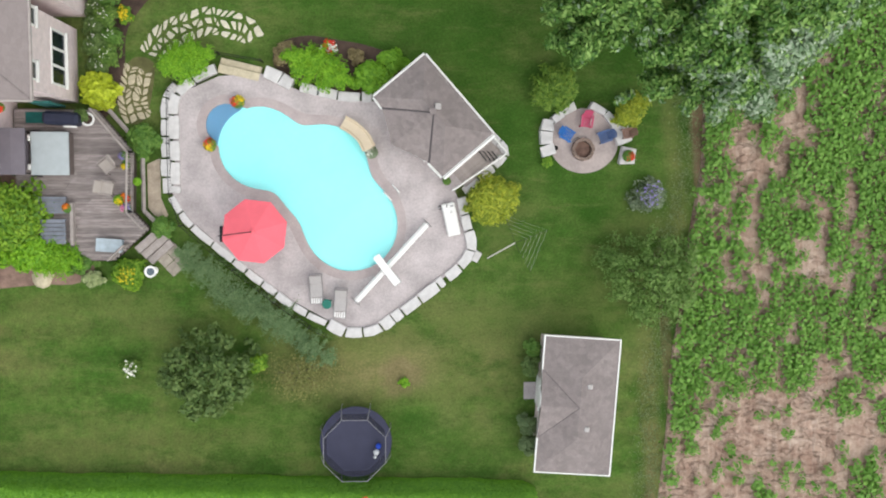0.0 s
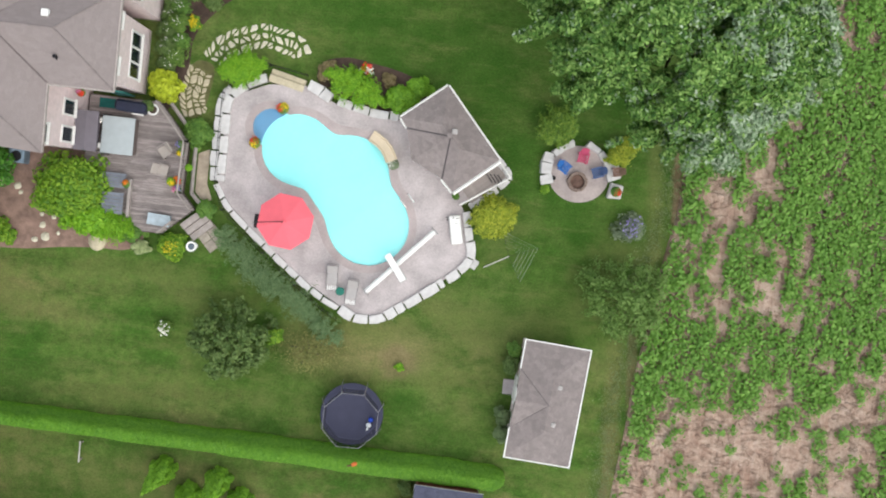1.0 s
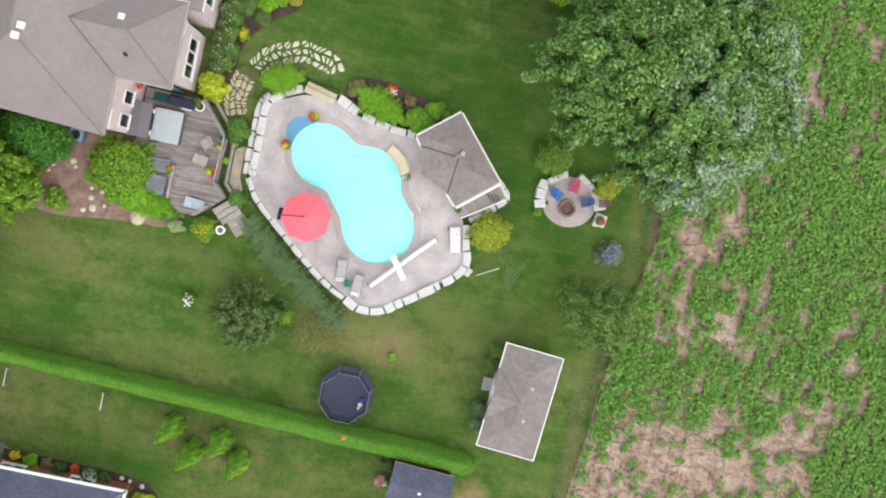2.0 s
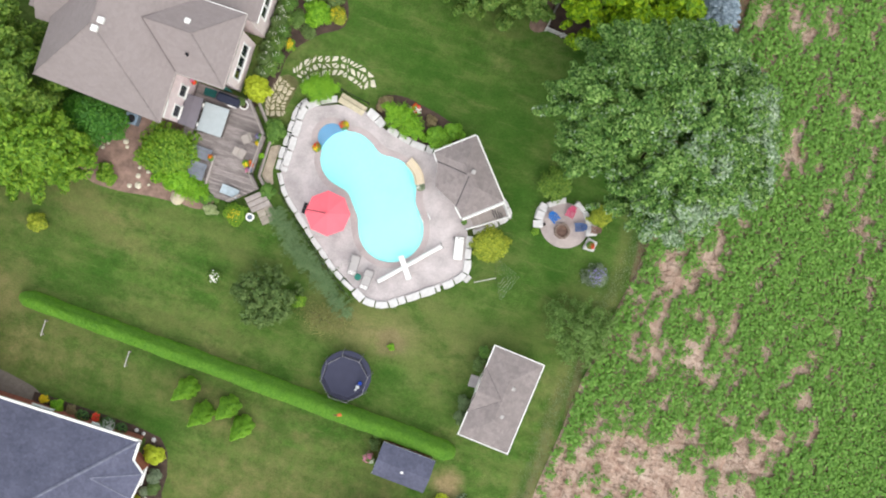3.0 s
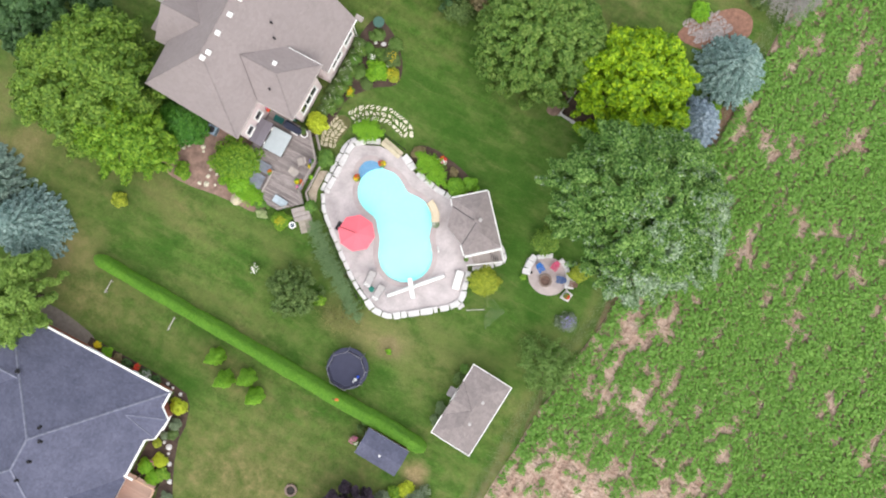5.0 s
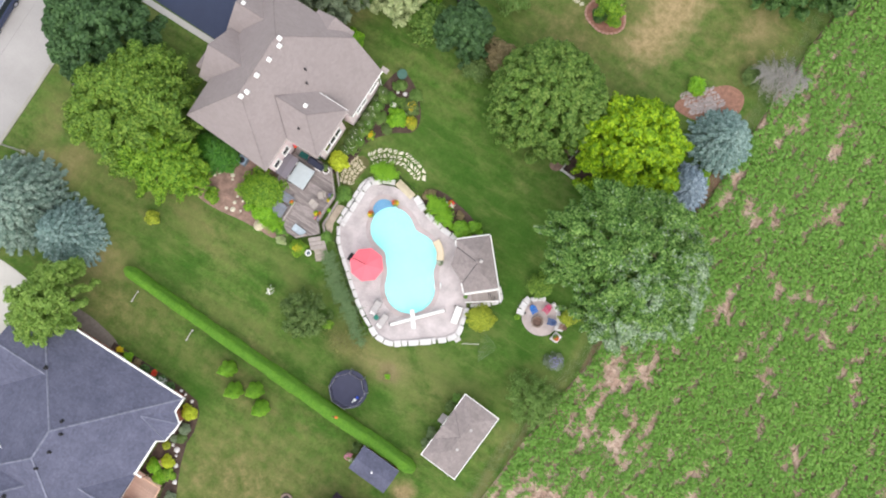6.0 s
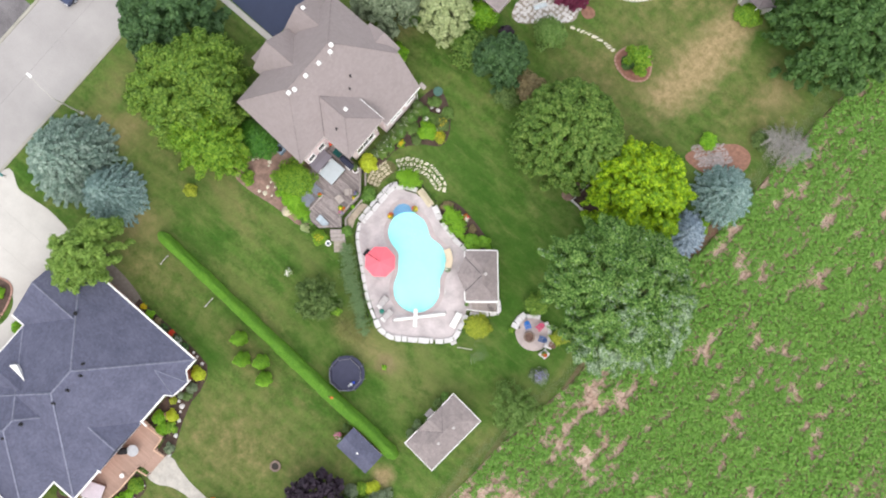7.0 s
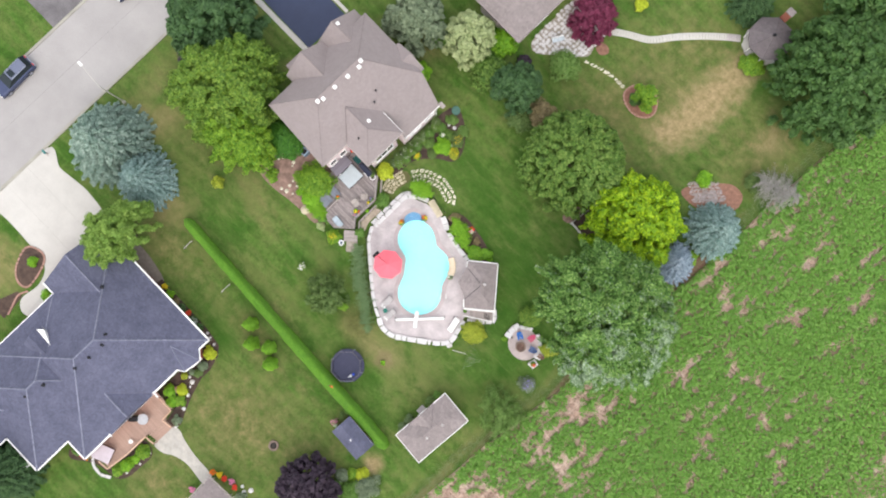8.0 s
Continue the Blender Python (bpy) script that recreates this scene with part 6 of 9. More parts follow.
for k in range(12):
    u = k / 12
    ob = part("board", boxed(0, 2.9, 0, 0.115, 0, 0.04), RAILWOOD, pd)
    ob.matrix_basis = pose(3.0 + 0.075 * k, 1.4 - 0.088 * k, 0.36, 0, 0, 40)
for a, b in (((3.15, 0.3), (5.85, 2.15)), ((5.85, 2.15), (5.1, 3.05))):
    part("rail", tube([(*a, 1.25), (*b, 1.25)], 0.05, 4), WHITE, pd, "white rail")
    for i in range(5):
        p = (a[0] + (b[0] - a[0]) * i / 4, a[1] + (b[1] - a[1]) * i / 4)
        part("post", boxed(p[0] - 0.04, p[0] + 0.04, p[1] - 0.04, p[1] + 0.04, 0.3, 1.25), WHITE, pd)
pump = thing("pool_pump", "dark pool pump pipes behind the pool house", "pool equipment", 5.0, 2.15, 0.4)
for k in range(4):
    part("pipe", tube([(-0.5 + 0.22 * k, 0.1, 0.0), (-0.5 + 0.22 * k, 0.1, 0.25), (-0.15 + 0.22 * k, -0.35, 0.28), (-0.15 + 0.22 * k, -0.35, 0)], 0.03, 5), DARKMETAL, pump)

# ---- garden shed ----
shed = thing("shed", "garden shed with a grey shingle roof, dormer and white eaves", "shed", 9.28, -10.5, 0, -4.2)
SZ = 2.55
part("roof", hip_roof(-1.88, 1.88, -3.42, 3.42, SZ, 0.3, "hh", 0.1, "y"), [ROOF_GREY, WHITE], shed, "grey asphalt shingle roof")
part("dormer_roof", hip_roof(-1.93, 0.2, -1.7, 1.75, SZ + 0.02, 0.31, "gg", 0.1, "x"), [ROOF_GREY, WHITE], shed, "gabled dormer roof")
part("gutter", boxed(-1.95, -1.88, 1.75, 3.42, SZ - 0.12, SZ + 0.03), WHITE, shed, "white gutter")
part("gutter", boxed(-1.95, -1.88, -3.42, -1.7, SZ - 0.12, SZ + 0.03), WHITE, shed, "white gutter")
part("gutter", boxed(1.88, 1.95, -3.42, 3.42, SZ - 0.12, SZ + 0.03), WHITE, shed, "white gutter")
for y in (-3.48, 3.42):
    part("gutter", boxed(-1.96, 1.95, y, y + 0.06, SZ - 0.12, SZ + 0.03), WHITE, shed, "white gutter")
part("wall", boxed(-1.65, 1.65, -3.15, 3.15, 0, SZ - 0.09), SIDING, shed)
for yy in (-1.7, 1.75):
    part("valley_flashing", tube([(-1.9, yy, SZ + 0.02), (-0.02, 0.02, SZ + 0.57)], 0.012, 4), VALLEY, shed, "dark valley flashing")
part("arched_window", lathe([(0.45, 0), (0.45, 0.05)], 20), WHITE, shed, "white arched window").matrix_basis = pose(-1.93, 0.25, 2.55, 0, -90, 0)
part("window_sill", boxed(-1.98, -1.6, -0.4, 0.9, 2.3, 2.36), WHITE, shed)
door = part("door", boxed(-1.72, -1.64, -0.5, 1.0, 0.05, 2.1), WHITE, shed, "white double door")
part("handle", boxed(-1.75, -1.72, 0.18, 0.22, 1.0, 1.2), DARKMETAL, door)
skylight(shed, 0.45, 1.1, SZ + 0.38, 0.13, PALEVENT)
skylight(shed, 0.45, -1.05, SZ + 0.38, 0.13, PALEVENT)
structure("pavement_shed_step", slab([(6.95, -10.7), (7.6, -10.7), (7.6, -9.8), (6.95, -9.8)], -0.1, 0.05), SLAB, "pinkish paving at the shed door", "paving")
for x, y, rr, h, m, sd in ((7.2, -8.8, 0.55, 1.2, L_OLIVE, 1), (7.3, -7.9, 0.45, 1.0, L_SHRUB, 2), (7.1, -11.9, 0.5, 1.2, L_GREYGRASS, 3), (7.1, -13.0, 0.5, 1.1, L_GREYGRASS, 4)):
    bush("shrub", "low shrub against the shed wall", x, y, rr, rr * 1.2, h, 0.14, 700, m, 200 + sd, 10)

# ---- small blue-roofed shed by the hedge ----
ts = thing("shed", "small tool shed with a slate-blue shingle roof", "shed", 4.17, -17.36, 0, -3)
part("roof", hip_roof(-2.0, 2.0, -1.25, 1.25, 2.25, 0.45, "gg", 0.1, "x"), [ROOF_BLUE, WHITE], ts, "slate-blue shingle roof")
part("wall", boxed(-1.8, 1.8, -1.05, 1.05, 0, 2.16), REDBRICK, ts)
part("gable_panel", merge(boxed(1.8, 1.86, -1.0, 1.0, 0.0, 2.3)), WHITE, ts, "white end wall")
part("vent", boxed(-0.1, 0.1, -0.35, -0.15, 2.45, 2.72), WHITE, ts)
part("door", boxed(1.86, 1.9, -0.45, 0.45, 0.05, 1.95), WHITE, ts)
flower_pot(1.6, -17.95, 0, 0.3, 0.4, (F_PINK, F_PINK), 8, None, "pot of pink flowers beside the tool shed")
flower_pot(1.98, -18.15, 0, 0.2, 0.4, (F_WHITE,), 9, None, "pot of white flowers beside the tool shed")

# ---- trampoline ----
tr = thing("trampoline", "round dark trampoline with a safety net", "trampoline", -1.84, -12.6, 0)
MAT = plain("trampoline_mat", (0.055, 0.058, 0.1), 0.75, vary=0.1, scale=1.5)
part("mat", lathe([(1.55, 0.88), (1.5, 0.89)], 40), MAT, tr)
bm = bmesh.new()
ring1 = [bm.verts.new((1.82 * math.cos(0.157 * k), 1.82 * math.sin(0.157 * k), 0.93)) for k in range(40)]
ring2 = [bm.verts.new((1.5 * math.cos(0.157 * k), 1.5 * math.sin(0.157 * k), 0.896)) for k in range(40)]
ring3 = [bm.verts.new((1.84 * math.cos(0.157 * k), 1.84 * math.sin(0.157 * k), 0.86)) for k in range(40)]
for k in range(40):
    j = (k + 1) % 40
    bm.faces.new((ring1[k], ring1[j], ring2[j], ring2[k]))
    bm.faces.new((ring3[k], ring3[j], ring1[j], ring1[k]))
part("spring_pad", bm, MAT, tr, "dark blue spring pad")
PALEPOLE = plain("pole_foam", (0.27, 0.27, 0.29), 0.6)
tops = [(1.66 * math.cos(math.pi * (k + 0.5) / 4), 1.66 * math.sin(math.pi * (k + 0.5) / 4), 2.5) for k in range(8)]
for k in range(8):
    a = math.pi * (k + 0.5) / 4
    part("pole", tube([(1.9 * math.cos(a), 1.9 * math.sin(a), 0), (1.93 * math.cos(a), 1.93 * math.sin(a), 0.9), tops[k]], 0.022, 6), PALEPOLE, tr)
    part("top_rod", tube([tops[k], tops[(k + 1) % 8]], 0.015, 5), PALEPOLE, tr)
for k in range(4):
    a = math.pi * k / 2 + 0.2
    part("leg", tube([(1.75 * math.cos(a - 0.3), 1.75 * math.sin(a - 0.3), 0.85), (1.6 * math.cos(a - 0.25), 1.6 * math.sin(a - 0.25), 0.03), (1.6 * math.cos(a + 0.25), 1.6 * math.sin(a + 0.25), 0.03), (1.75 * math.cos(a + 0.3), 1.75 * math.sin(a + 0.3), 0.85)], 0.03, 5), STEEL, tr)
NET, nt_, nb_ = nodes_of("safety_net")
nb_.inputs["Base Color"].default_value = (0.02, 0.022, 0.03, 1)
nb_.inputs["Roughness"].default_value = 0.8
gap_ = nt_.nodes.new("ShaderNodeBsdfTransparent")
mixn = nt_.nodes.new("ShaderNodeMixShader")
wv = noisy(nt_, mapped(nt_), 60.0, 1.0)
nt_.links.new(grey(nt_, wv, 0.4, 0.6, 0.35, 0.7), mixn.inputs[0])
nt_.links.new(gap_.outputs[0], mixn.inputs[1])
nt_.links.new(nb_.outputs[0], mixn.inputs[2])
nt_.links.new(mixn.outputs[0], nt_.nodes["Material Output"].inputs[0])
bm = bmesh.new()
lo = [bm.verts.new((1.6 * math.cos(math.pi * (k + 0.5) / 4), 1.6 * math.sin(math.pi * (k + 0.5) / 4), 0.94)) for k in range(8)]
hi = [bm.verts.new((p[0] * 0.985, p[1] * 0.985, 2.48)) for p in tops]
for k in range(8):
    bm.faces.new((lo[k], lo[(k + 1) % 8], hi[(k + 1) % 8], hi[k]))
part("safety_net", bm, NET, tr, "dark mesh safety net")
for (dx, dy, r, c) in ((1.15, -0.2, 0.15, (0.03, 0.09, 0.6)), (1.05, -0.52, 0.16, (0.75, 0.78, 0.8)), (0.98, -0.78, 0.09, (0.75, 0.78, 0.8))):
    b = thing("ball", "play ball lying on the trampoline", "ball", -1.84 + dx, -12.6 + dy, 0.89, group="balls on the trampoline")
    bm = bmesh.new()
    bmesh.ops.create_icosphere(bm, subdivisions=2, radius=r, matrix=Matrix.Translation((0, 0, r)))
    part("shell", bm, plain("ball_skin", c, 0.4, vary=0.1), b)

# ---- fire pit circle ----
structure("pavement_fire_circle", slab(ring_of(10.02, 2.85, 1.82, 1.68, 40), -0.1, 0.06), plain("pit_concrete", (0.42, 0.36, 0.345), 0.85, vary=0.2, scale=0.8, fine=9), "round pinkish concrete fire pit patio", "patio")
pw = thing("pit_wall", "arc of pale limestone blocks round the fire pit", "stone wall", kind="structure")
stone_row(pw, [(8.35, 3.85), (8.85, 4.3), (9.55, 4.62)], 0, 0.4, 0.4, (0.7, 0.9), 31)
stone_row(pw, [(10.3, 4.68), (11.1, 4.3), (11.6, 3.7)], 0, 0.4, 0.35, (0.7, 0.9), 32)
stone_row(pw, [(8.08, 3.95), (8.02, 3.35), (8.0, 2.65), (8.15, 2.05)], 0, 0.42, 0.6, (0.6, 0.75), 33)
stone_row(pw, [(11.75, 3.8), (12.15, 2.7)], 0, 0.42, 0.75, (0.8, 1.0), 34)
stone_row(pw, [(11.85, 2.15), (12.65, 2.0)], 0, 0.45, 0.85, (0.8, 0.9), 35)
PITSTONE = plain("smoked_stone", (0.24, 0.18, 0.15), 0.9, vary=0.3)
PITBLOCKS = []
for me in BLOCKS:
    me = me.copy()
    me.materials[0] = PITSTONE
    PITBLOCKS.append(me)
fp = thing("fire_pit", "round stone fire pit with charred ash", "fire pit", 9.95, 2.4, 0.06)
for k in range(14):
    ob = new("stone", PITBLOCKS[k % 8])
    ob.parent = fp
    a = 2 * math.pi * k / 14
    ob.matrix_basis = pose(0.5 * math.cos(a), 0.5 * math.sin(a), 0, 0, 0, math.degrees(a) + 90) @ Matrix.Diagonal((0.22, 0.3, 0.28, 1))
part("ash", lathe([(0.43, 0.02), (0.4, 0.06), (0.1, 0.1)], 16), plain("ash", (0.16, 0.1, 0.08), 0.95, vary=0.4, fine=20), fp, "brown charred ash")


def adirondack(x, y, turn, colour, label):
    t = thing("adirondack_chair", label, "chair", x, y, 0.06, turn, group="chairs round the fire pit")
    m = plain("chair_paint", colour, 0.55, vary=0.1)
    for k in range(5):
        part("seat_slat", boxed(-0.26, 0.26, -0.3 + 0.12 * k, -0.2 + 0.12 * k, 0.36 - 0.02 * k, 0.385 - 0.02 * k), m, t)
    for k in range(5):
        s = part("back_slat", boxed(-0.27 + 0.11 * k, -0.17 + 0.11 * k, 0, 0.8 - 0.05 * abs(k - 2), 0, 0.025), m, t)
        s.matrix_basis = pose(0, 0.27, 0.28, 58, 0, 0)
    for sx in (-0.36, 0.26):
        part("arm", boxed(sx, sx + 0.12, -0.35, 0.42, 0.55, 0.58), m, t)
        part("leg", boxed(sx + 0.03, sx + 0.08, -0.32, -0.24, 0, 0.55), m, t)
        part("leg", boxed(sx + 0.03, sx + 0.08, 0.3, 0.36, 0, 0.55), m, t)
    return t


for x, y, z, turn, size, colour, lab in ((9.1, 3.12, 0.06, 60, 0.85, (0.03, 0.15, 0.46), "bright blue slatted garden chair"), (10.08, 3.8, 0.06, -8, 0.85, (0.5, 0.08, 0.16), "pinkish red slatted garden chair"),
                                         (11.0, 3.05, 0.06, -70, 0.85, (0.07, 0.12, 0.26), "dull dark blue slatted garden chair"), (12.1, 3.2, 0.42, -80, 0.72, (0.22, 0.13, 0.1), "brown wooden garden chair on the stones")):
    adirondack(x, y, turn, colour, lab).matrix_world = pose(x, y, z, 0, 0, turn) @ Matrix.Scale(size, 4)
flower_pot(12.2, 2.05, 0.44, 0.22, 0.25, (F_RED,), 12, None, "red pot plant on a limestone block")
stump = thing("ash_bucket", "small black bucket beside the fire pit", "bucket", 8.5, 2.45, 0.06)
part("bucket", lathe([(0.1, 0), (0.13, 0.25), (0.12, 0.25), (0.09, 0.03)], 12), DARKMETAL, stump)

# ---- rotary clothes line, leaning ----
cl = thing("clothes_line", "leaning rotary clothes line with pale pole", "clothes line", 5.0, -3.25, 0)
part("pole", tube([(0, 0, 0), (1.3, 0.85, 1.05)], 0.035, 6), plain("pale_pole", (0.62, 0.6, 0.56), 0.6), cl)
hub = Vector((1.3, 0.85, 1.05))
tips = [(0.75, 2.35, 1.2), (3.05, 1.5, 0.9), (2.2, -0.7, 0.6)]
for p in tips:
    part("arm", tube([hub, p], 0.009, 4), DARKMETAL, cl)
for u in (0.35, 0.5, 0.65, 0.8, 0.95):
    pts = [hub.lerp(Vector(p), u) for p in tips]
    part("line", merge(tube([pts[0], pts[1]], 0.005, 3), tube([pts[1], pts[2]], 0.006, 3)), STEEL, cl)

# ---- timber deck behind the house ----
DECK_Z = 0.72
DECK = [(-18.5, 4.3), (-14.55, 4.25), (-12.75, 2.15), (-12.85, -0.8), (-12.1, -1.65), (-13.85, -3.25), (-15.15, -3.25), (-17.3, -2.7), (-18.5, -1.5)]


def span(poly, y):
    xs = []
    for (ax, ay), (bx, by) in zip(poly, poly[1:] + poly[:1]):
        if (ay > y) != (by > y):
            xs.append(ax + (bx - ax) * (y - ay) / (by - ay))
    return (min(xs), max(xs)) if len(xs) > 1 else None


deck = thing("deck", "weathered grey-brown timber deck with handrail", "deck", kind="structure")
y = -3.2
while y < 4.25:
    s = span(DECK, y + 0.07)
    if s:
        mid = s[0] + (s[1] - s[0]) * (0.35 + 0.3 * ((y * 7.3) % 1))
        part("board", boxed(s[0], mid - 0.004, y, y + 0.138, DECK_Z - 0.04, DECK_Z), DECKWOOD, deck)
        part("board", boxed(mid + 0.004, s[1], y, y + 0.138, DECK_Z - 0.04, DECK_Z), DECKWOOD, deck)
    y += 0.146
part("skirt", slab([(x + (0.06 if x < -15.5 else -0.06), yy) for x, yy in DECK], 0.0, DECK_Z - 0.045), plain("deck_skirt", (0.12, 0.095, 0.085), 0.9), deck, "dark deck skirt")
for a, b in (((-14.55, 4.2), (-12.82, 2.15)), ((-12.82, 2.15), (-12.92, -0.8)), ((-12.92, -0.8), (-12.2, -1.6)), ((-13.1, -2.45), (-13.85, -3.15))):
    part("handrail", tube([(*a, DECK_Z + 0.95), (*b, DECK_Z + 0.95)], 0.055, 4), RAILWOOD, deck, "weathered handrail")
    part("rail", tube([(*a, DECK_Z + 0.15), (*b, DECK_Z + 0.15)], 0.03, 4), RAILWOOD, deck)
    n = max(2, int(math.dist(a, b) / 0.16))
    for i in range(n + 1):
        p = (a[0] + (b[0] - a[0]) * i / n, a[1] + (b[1] - a[1]) * i / n)
        w = 0.045 if i in (0, n) else 0.016
        part("post" if w > 0.03 else "baluster", boxed(p[0] - w, p[0] + w, p[1] - w, p[1] + w, DECK_Z, DECK_Z + 0.93), RAILWOOD, deck)
# lower bench strip outside the rail
lb = thing("planter_bench", "weathered timber ledge along the deck rail", "bench")
for a, b in (((-14.0, 4.25), (-12.35, 2.35)), ((-12.4, 1.9), (-12.4, -0.75)), ((-12.4, -0.75), (-11.75, -1.4))):
    part("board", tube([(*a, 0.45), (*b, 0.45)], 0.11, 4), RAILWOOD, lb)
    part("foot", boxed(b[0] - 0.05, b[0] + 0.05, b[1] - 0.05, b[1] + 0.05, 0, 0.4), RAILWOOD, lb)
    part("foot", boxed(a[0] - 0.05, a[0] + 0.05, a[1] - 0.05, a[1] + 0.05, 0, 0.4), RAILWOOD, lb)
st = thing("deck_steps", "three broad weathered timber steps", "steps", kind="structure")
for k in range(3):
    ob = part("tread", boxed(-0.75, 0.75, -0.19, 0.19, 0, 0.54 - 0.16 * k, 0.015), RAILWOOD, st)
    ob.matrix_basis = pose(-12.4 + 0.27 * k + 0.2, -2.35 - 0.3 * k + 0.1, 0, 0, 0, 42)
GREYPAVER = plain("worn_paver", (0.36, 0.32, 0.27), 0.9, vary=0.25, scale=3)
pv = thing("pavement_pavers", "four square grey-tan pavers at the foot of the steps", "pavers", kind="structure")
for i in range(2):
    for j in range(2):
        ob = part("paver", boxed(-0.3, 0.3, -0.3, 0.3, -0.05, 0.04, 0.015), GREYPAVER, pv)
        ob.matrix_basis = pose(-11.35 + 0.46 * i + 0.42 * j - 0.15, -3.35 + 0.42 * i - 0.46 * j + 0.1, 0, 0, 0, 42)
structure("ground_gravel_strip", slab([(-12.3, 1.6), (-11.65, 1.9), (-11.65, -0.1), (-11.3, -1.0), (-11.75, -1.3), (-12.3, -0.6)], -0.05, 0.03), plain("pale_gravel", (0.44, 0.37, 0.29), 0.95, vary=0.25, scale=2, fine=16, bump=0.6), "pale gravel strip between deck and pool wall", "gravel")
# hot tub, canopy and covered barbecue
COVER = plain("pale_blue_vinyl", (0.42, 0.47, 0.49), 0.55, vary=0.06)
ht = thing("hot_tub", "hot tub under a pale blue-grey cover on the deck", "hot tub", -16.5, 2.05, DECK_Z)
part("cabinet", boxed(-0.85, 0.85, -1.0, 1.0, 0, 0.8, 0.04), plain("tub_cabinet", (0.16, 0.13, 0.12)), ht)
part("cover", boxed(-0.9, 0.9, -1.05, 1.05, 0.8, 0.9, 0.03), COVER, ht)
part("cover_lifter", merge(tube([(-0.95, -1.1, 0.6), (-0.7, -1.1, 1.0), (-0.3, -1.1, 1.02)], 0.03), tube([(-0.95, 1.1, 0.6), (-0.7, 1.1, 1.0), (-0.3, 1.1, 1.02)], 0.03)), DARKMETAL, ht)
cn = thing("garden_swing", "garden swing under a dull purple-grey canopy", "swing", -17.95, 2.1, DECK_Z)
CANV = plain("purple_grey_canvas", (0.17, 0.155, 0.18), 0.8, vary=0.08)
part("canopy", hip_roof(-0.62, 0.62, -1.1, 1.1, 1.75, 0.12, "gg", 0.12, "y"), [CANV, CANV], cn)
for sy in (-1.0, 1.0):
    part("frame", merge(tube([(-0.5, sy, 0), (0, sy, 1.78)], 0.03), tube([(0.5, sy, 0), (0, sy, 1.78)], 0.03)), DARKMETAL, cn)
part("seat", boxed(-0.3, 0.3, -0.8, 0.8, 0.42, 0.52, 0.03), CANV, cn)
part("cushion", boxed(0.38, 0.55, 0.55, 0.85, 0.5, 0.9, 0.05), WHITE, cn, "white cushion")
part("cushion", boxed(0.38, 0.55, -0.85, -0.55, 0.5, 0.9, 0.05), WHITE, cn, "white cushion")
bq = thing("barbecue", "barbecue under a dark navy cover on the deck", "barbecue", -15.95, 3.75, DECK_Z, -3)
NAVY = plain("navy_cover", (0.022, 0.026, 0.05), 0.6, vary=0.15)
part("cover", boxed(-0.85, 0.85, -0.32, 0.32, 0.1, 1.05, 0.14), NAVY, bq)
for sx in (-0.6, 0.6):
    part("wheel", lathe([(0.08, -0.03), (0.1, 0), (0.08, 0.03)], 10), DARKMETAL, bq).matrix_basis = pose(sx, 0, 0.1, 90, 0, 0)
part("shelf", boxed(0.1, 0.75, -0.42, -0.33, 0.7, 0.74), WHITE, bq, "pale side shelf")
mt = thing("door_mat", "dark teal mat on the deck by the door", "mat", -17.5, 3.85, DECK_Z)
part("mat", boxed(-0.45, 0.45, -0.28, 0.28, 0, 0.025, 0.008), plain("teal_mat", (0.02, 0.13, 0.12), 0.95, fine=60), mt)
pl = thing("flower_pot", "white rimmed pot of olive grasses on the deck", "flower pot", -14.85, 3.75, DECK_Z, group="flower pots")
part("pot", lathe([(0.22, 0), (0.3, 0.3), (0.34, 0.32), (0.34, 0.38), (0.25, 0.38), (0.23, 0.3)], 18), WHITE, pl)
part("soil", lathe([(0.24, 0.31), (0.05, 0.33)], 14), MULCH, pl)
bush("shrub", "olive grasses beside the white pot", -15.1, 3.95, 0.42, 0.35, 0.6, 0.14, 260, L_OLIVE, 300, 6, z=DECK_Z)


def armchair(x, y, turn):
    t = thing("deck_chair", "beige cushioned armchair on the deck", "chair", x, y, DECK_Z, turn, group="deck armchairs")
    m = plain("beige_cushion", (0.4, 0.36, 0.33), 0.9, vary=0.08)
    part("seat", boxed(-0.3, 0.3, -0.32, 0.25, 0.34, 0.44, 0.03), m, t)
    bk = part("backrest", boxed(-0.3, 0.3, 0, 0.55, 0, 0.08, 0.025), m, t)
    bk.matrix_basis = pose(0, 0.25, 0.42, 62, 0, 0)
    for sx in (-0.36, 0.32):
        part("arm", boxed(sx, sx + 0.05, -0.3, 0.3, 0.56, 0.6), RAILWOOD, t)
        for sy in (-0.28, 0.25):
            part("leg", boxed(sx, sx + 0.05, sy, sy + 0.05, 0, 0.56), RAILWOOD, t)
    return t


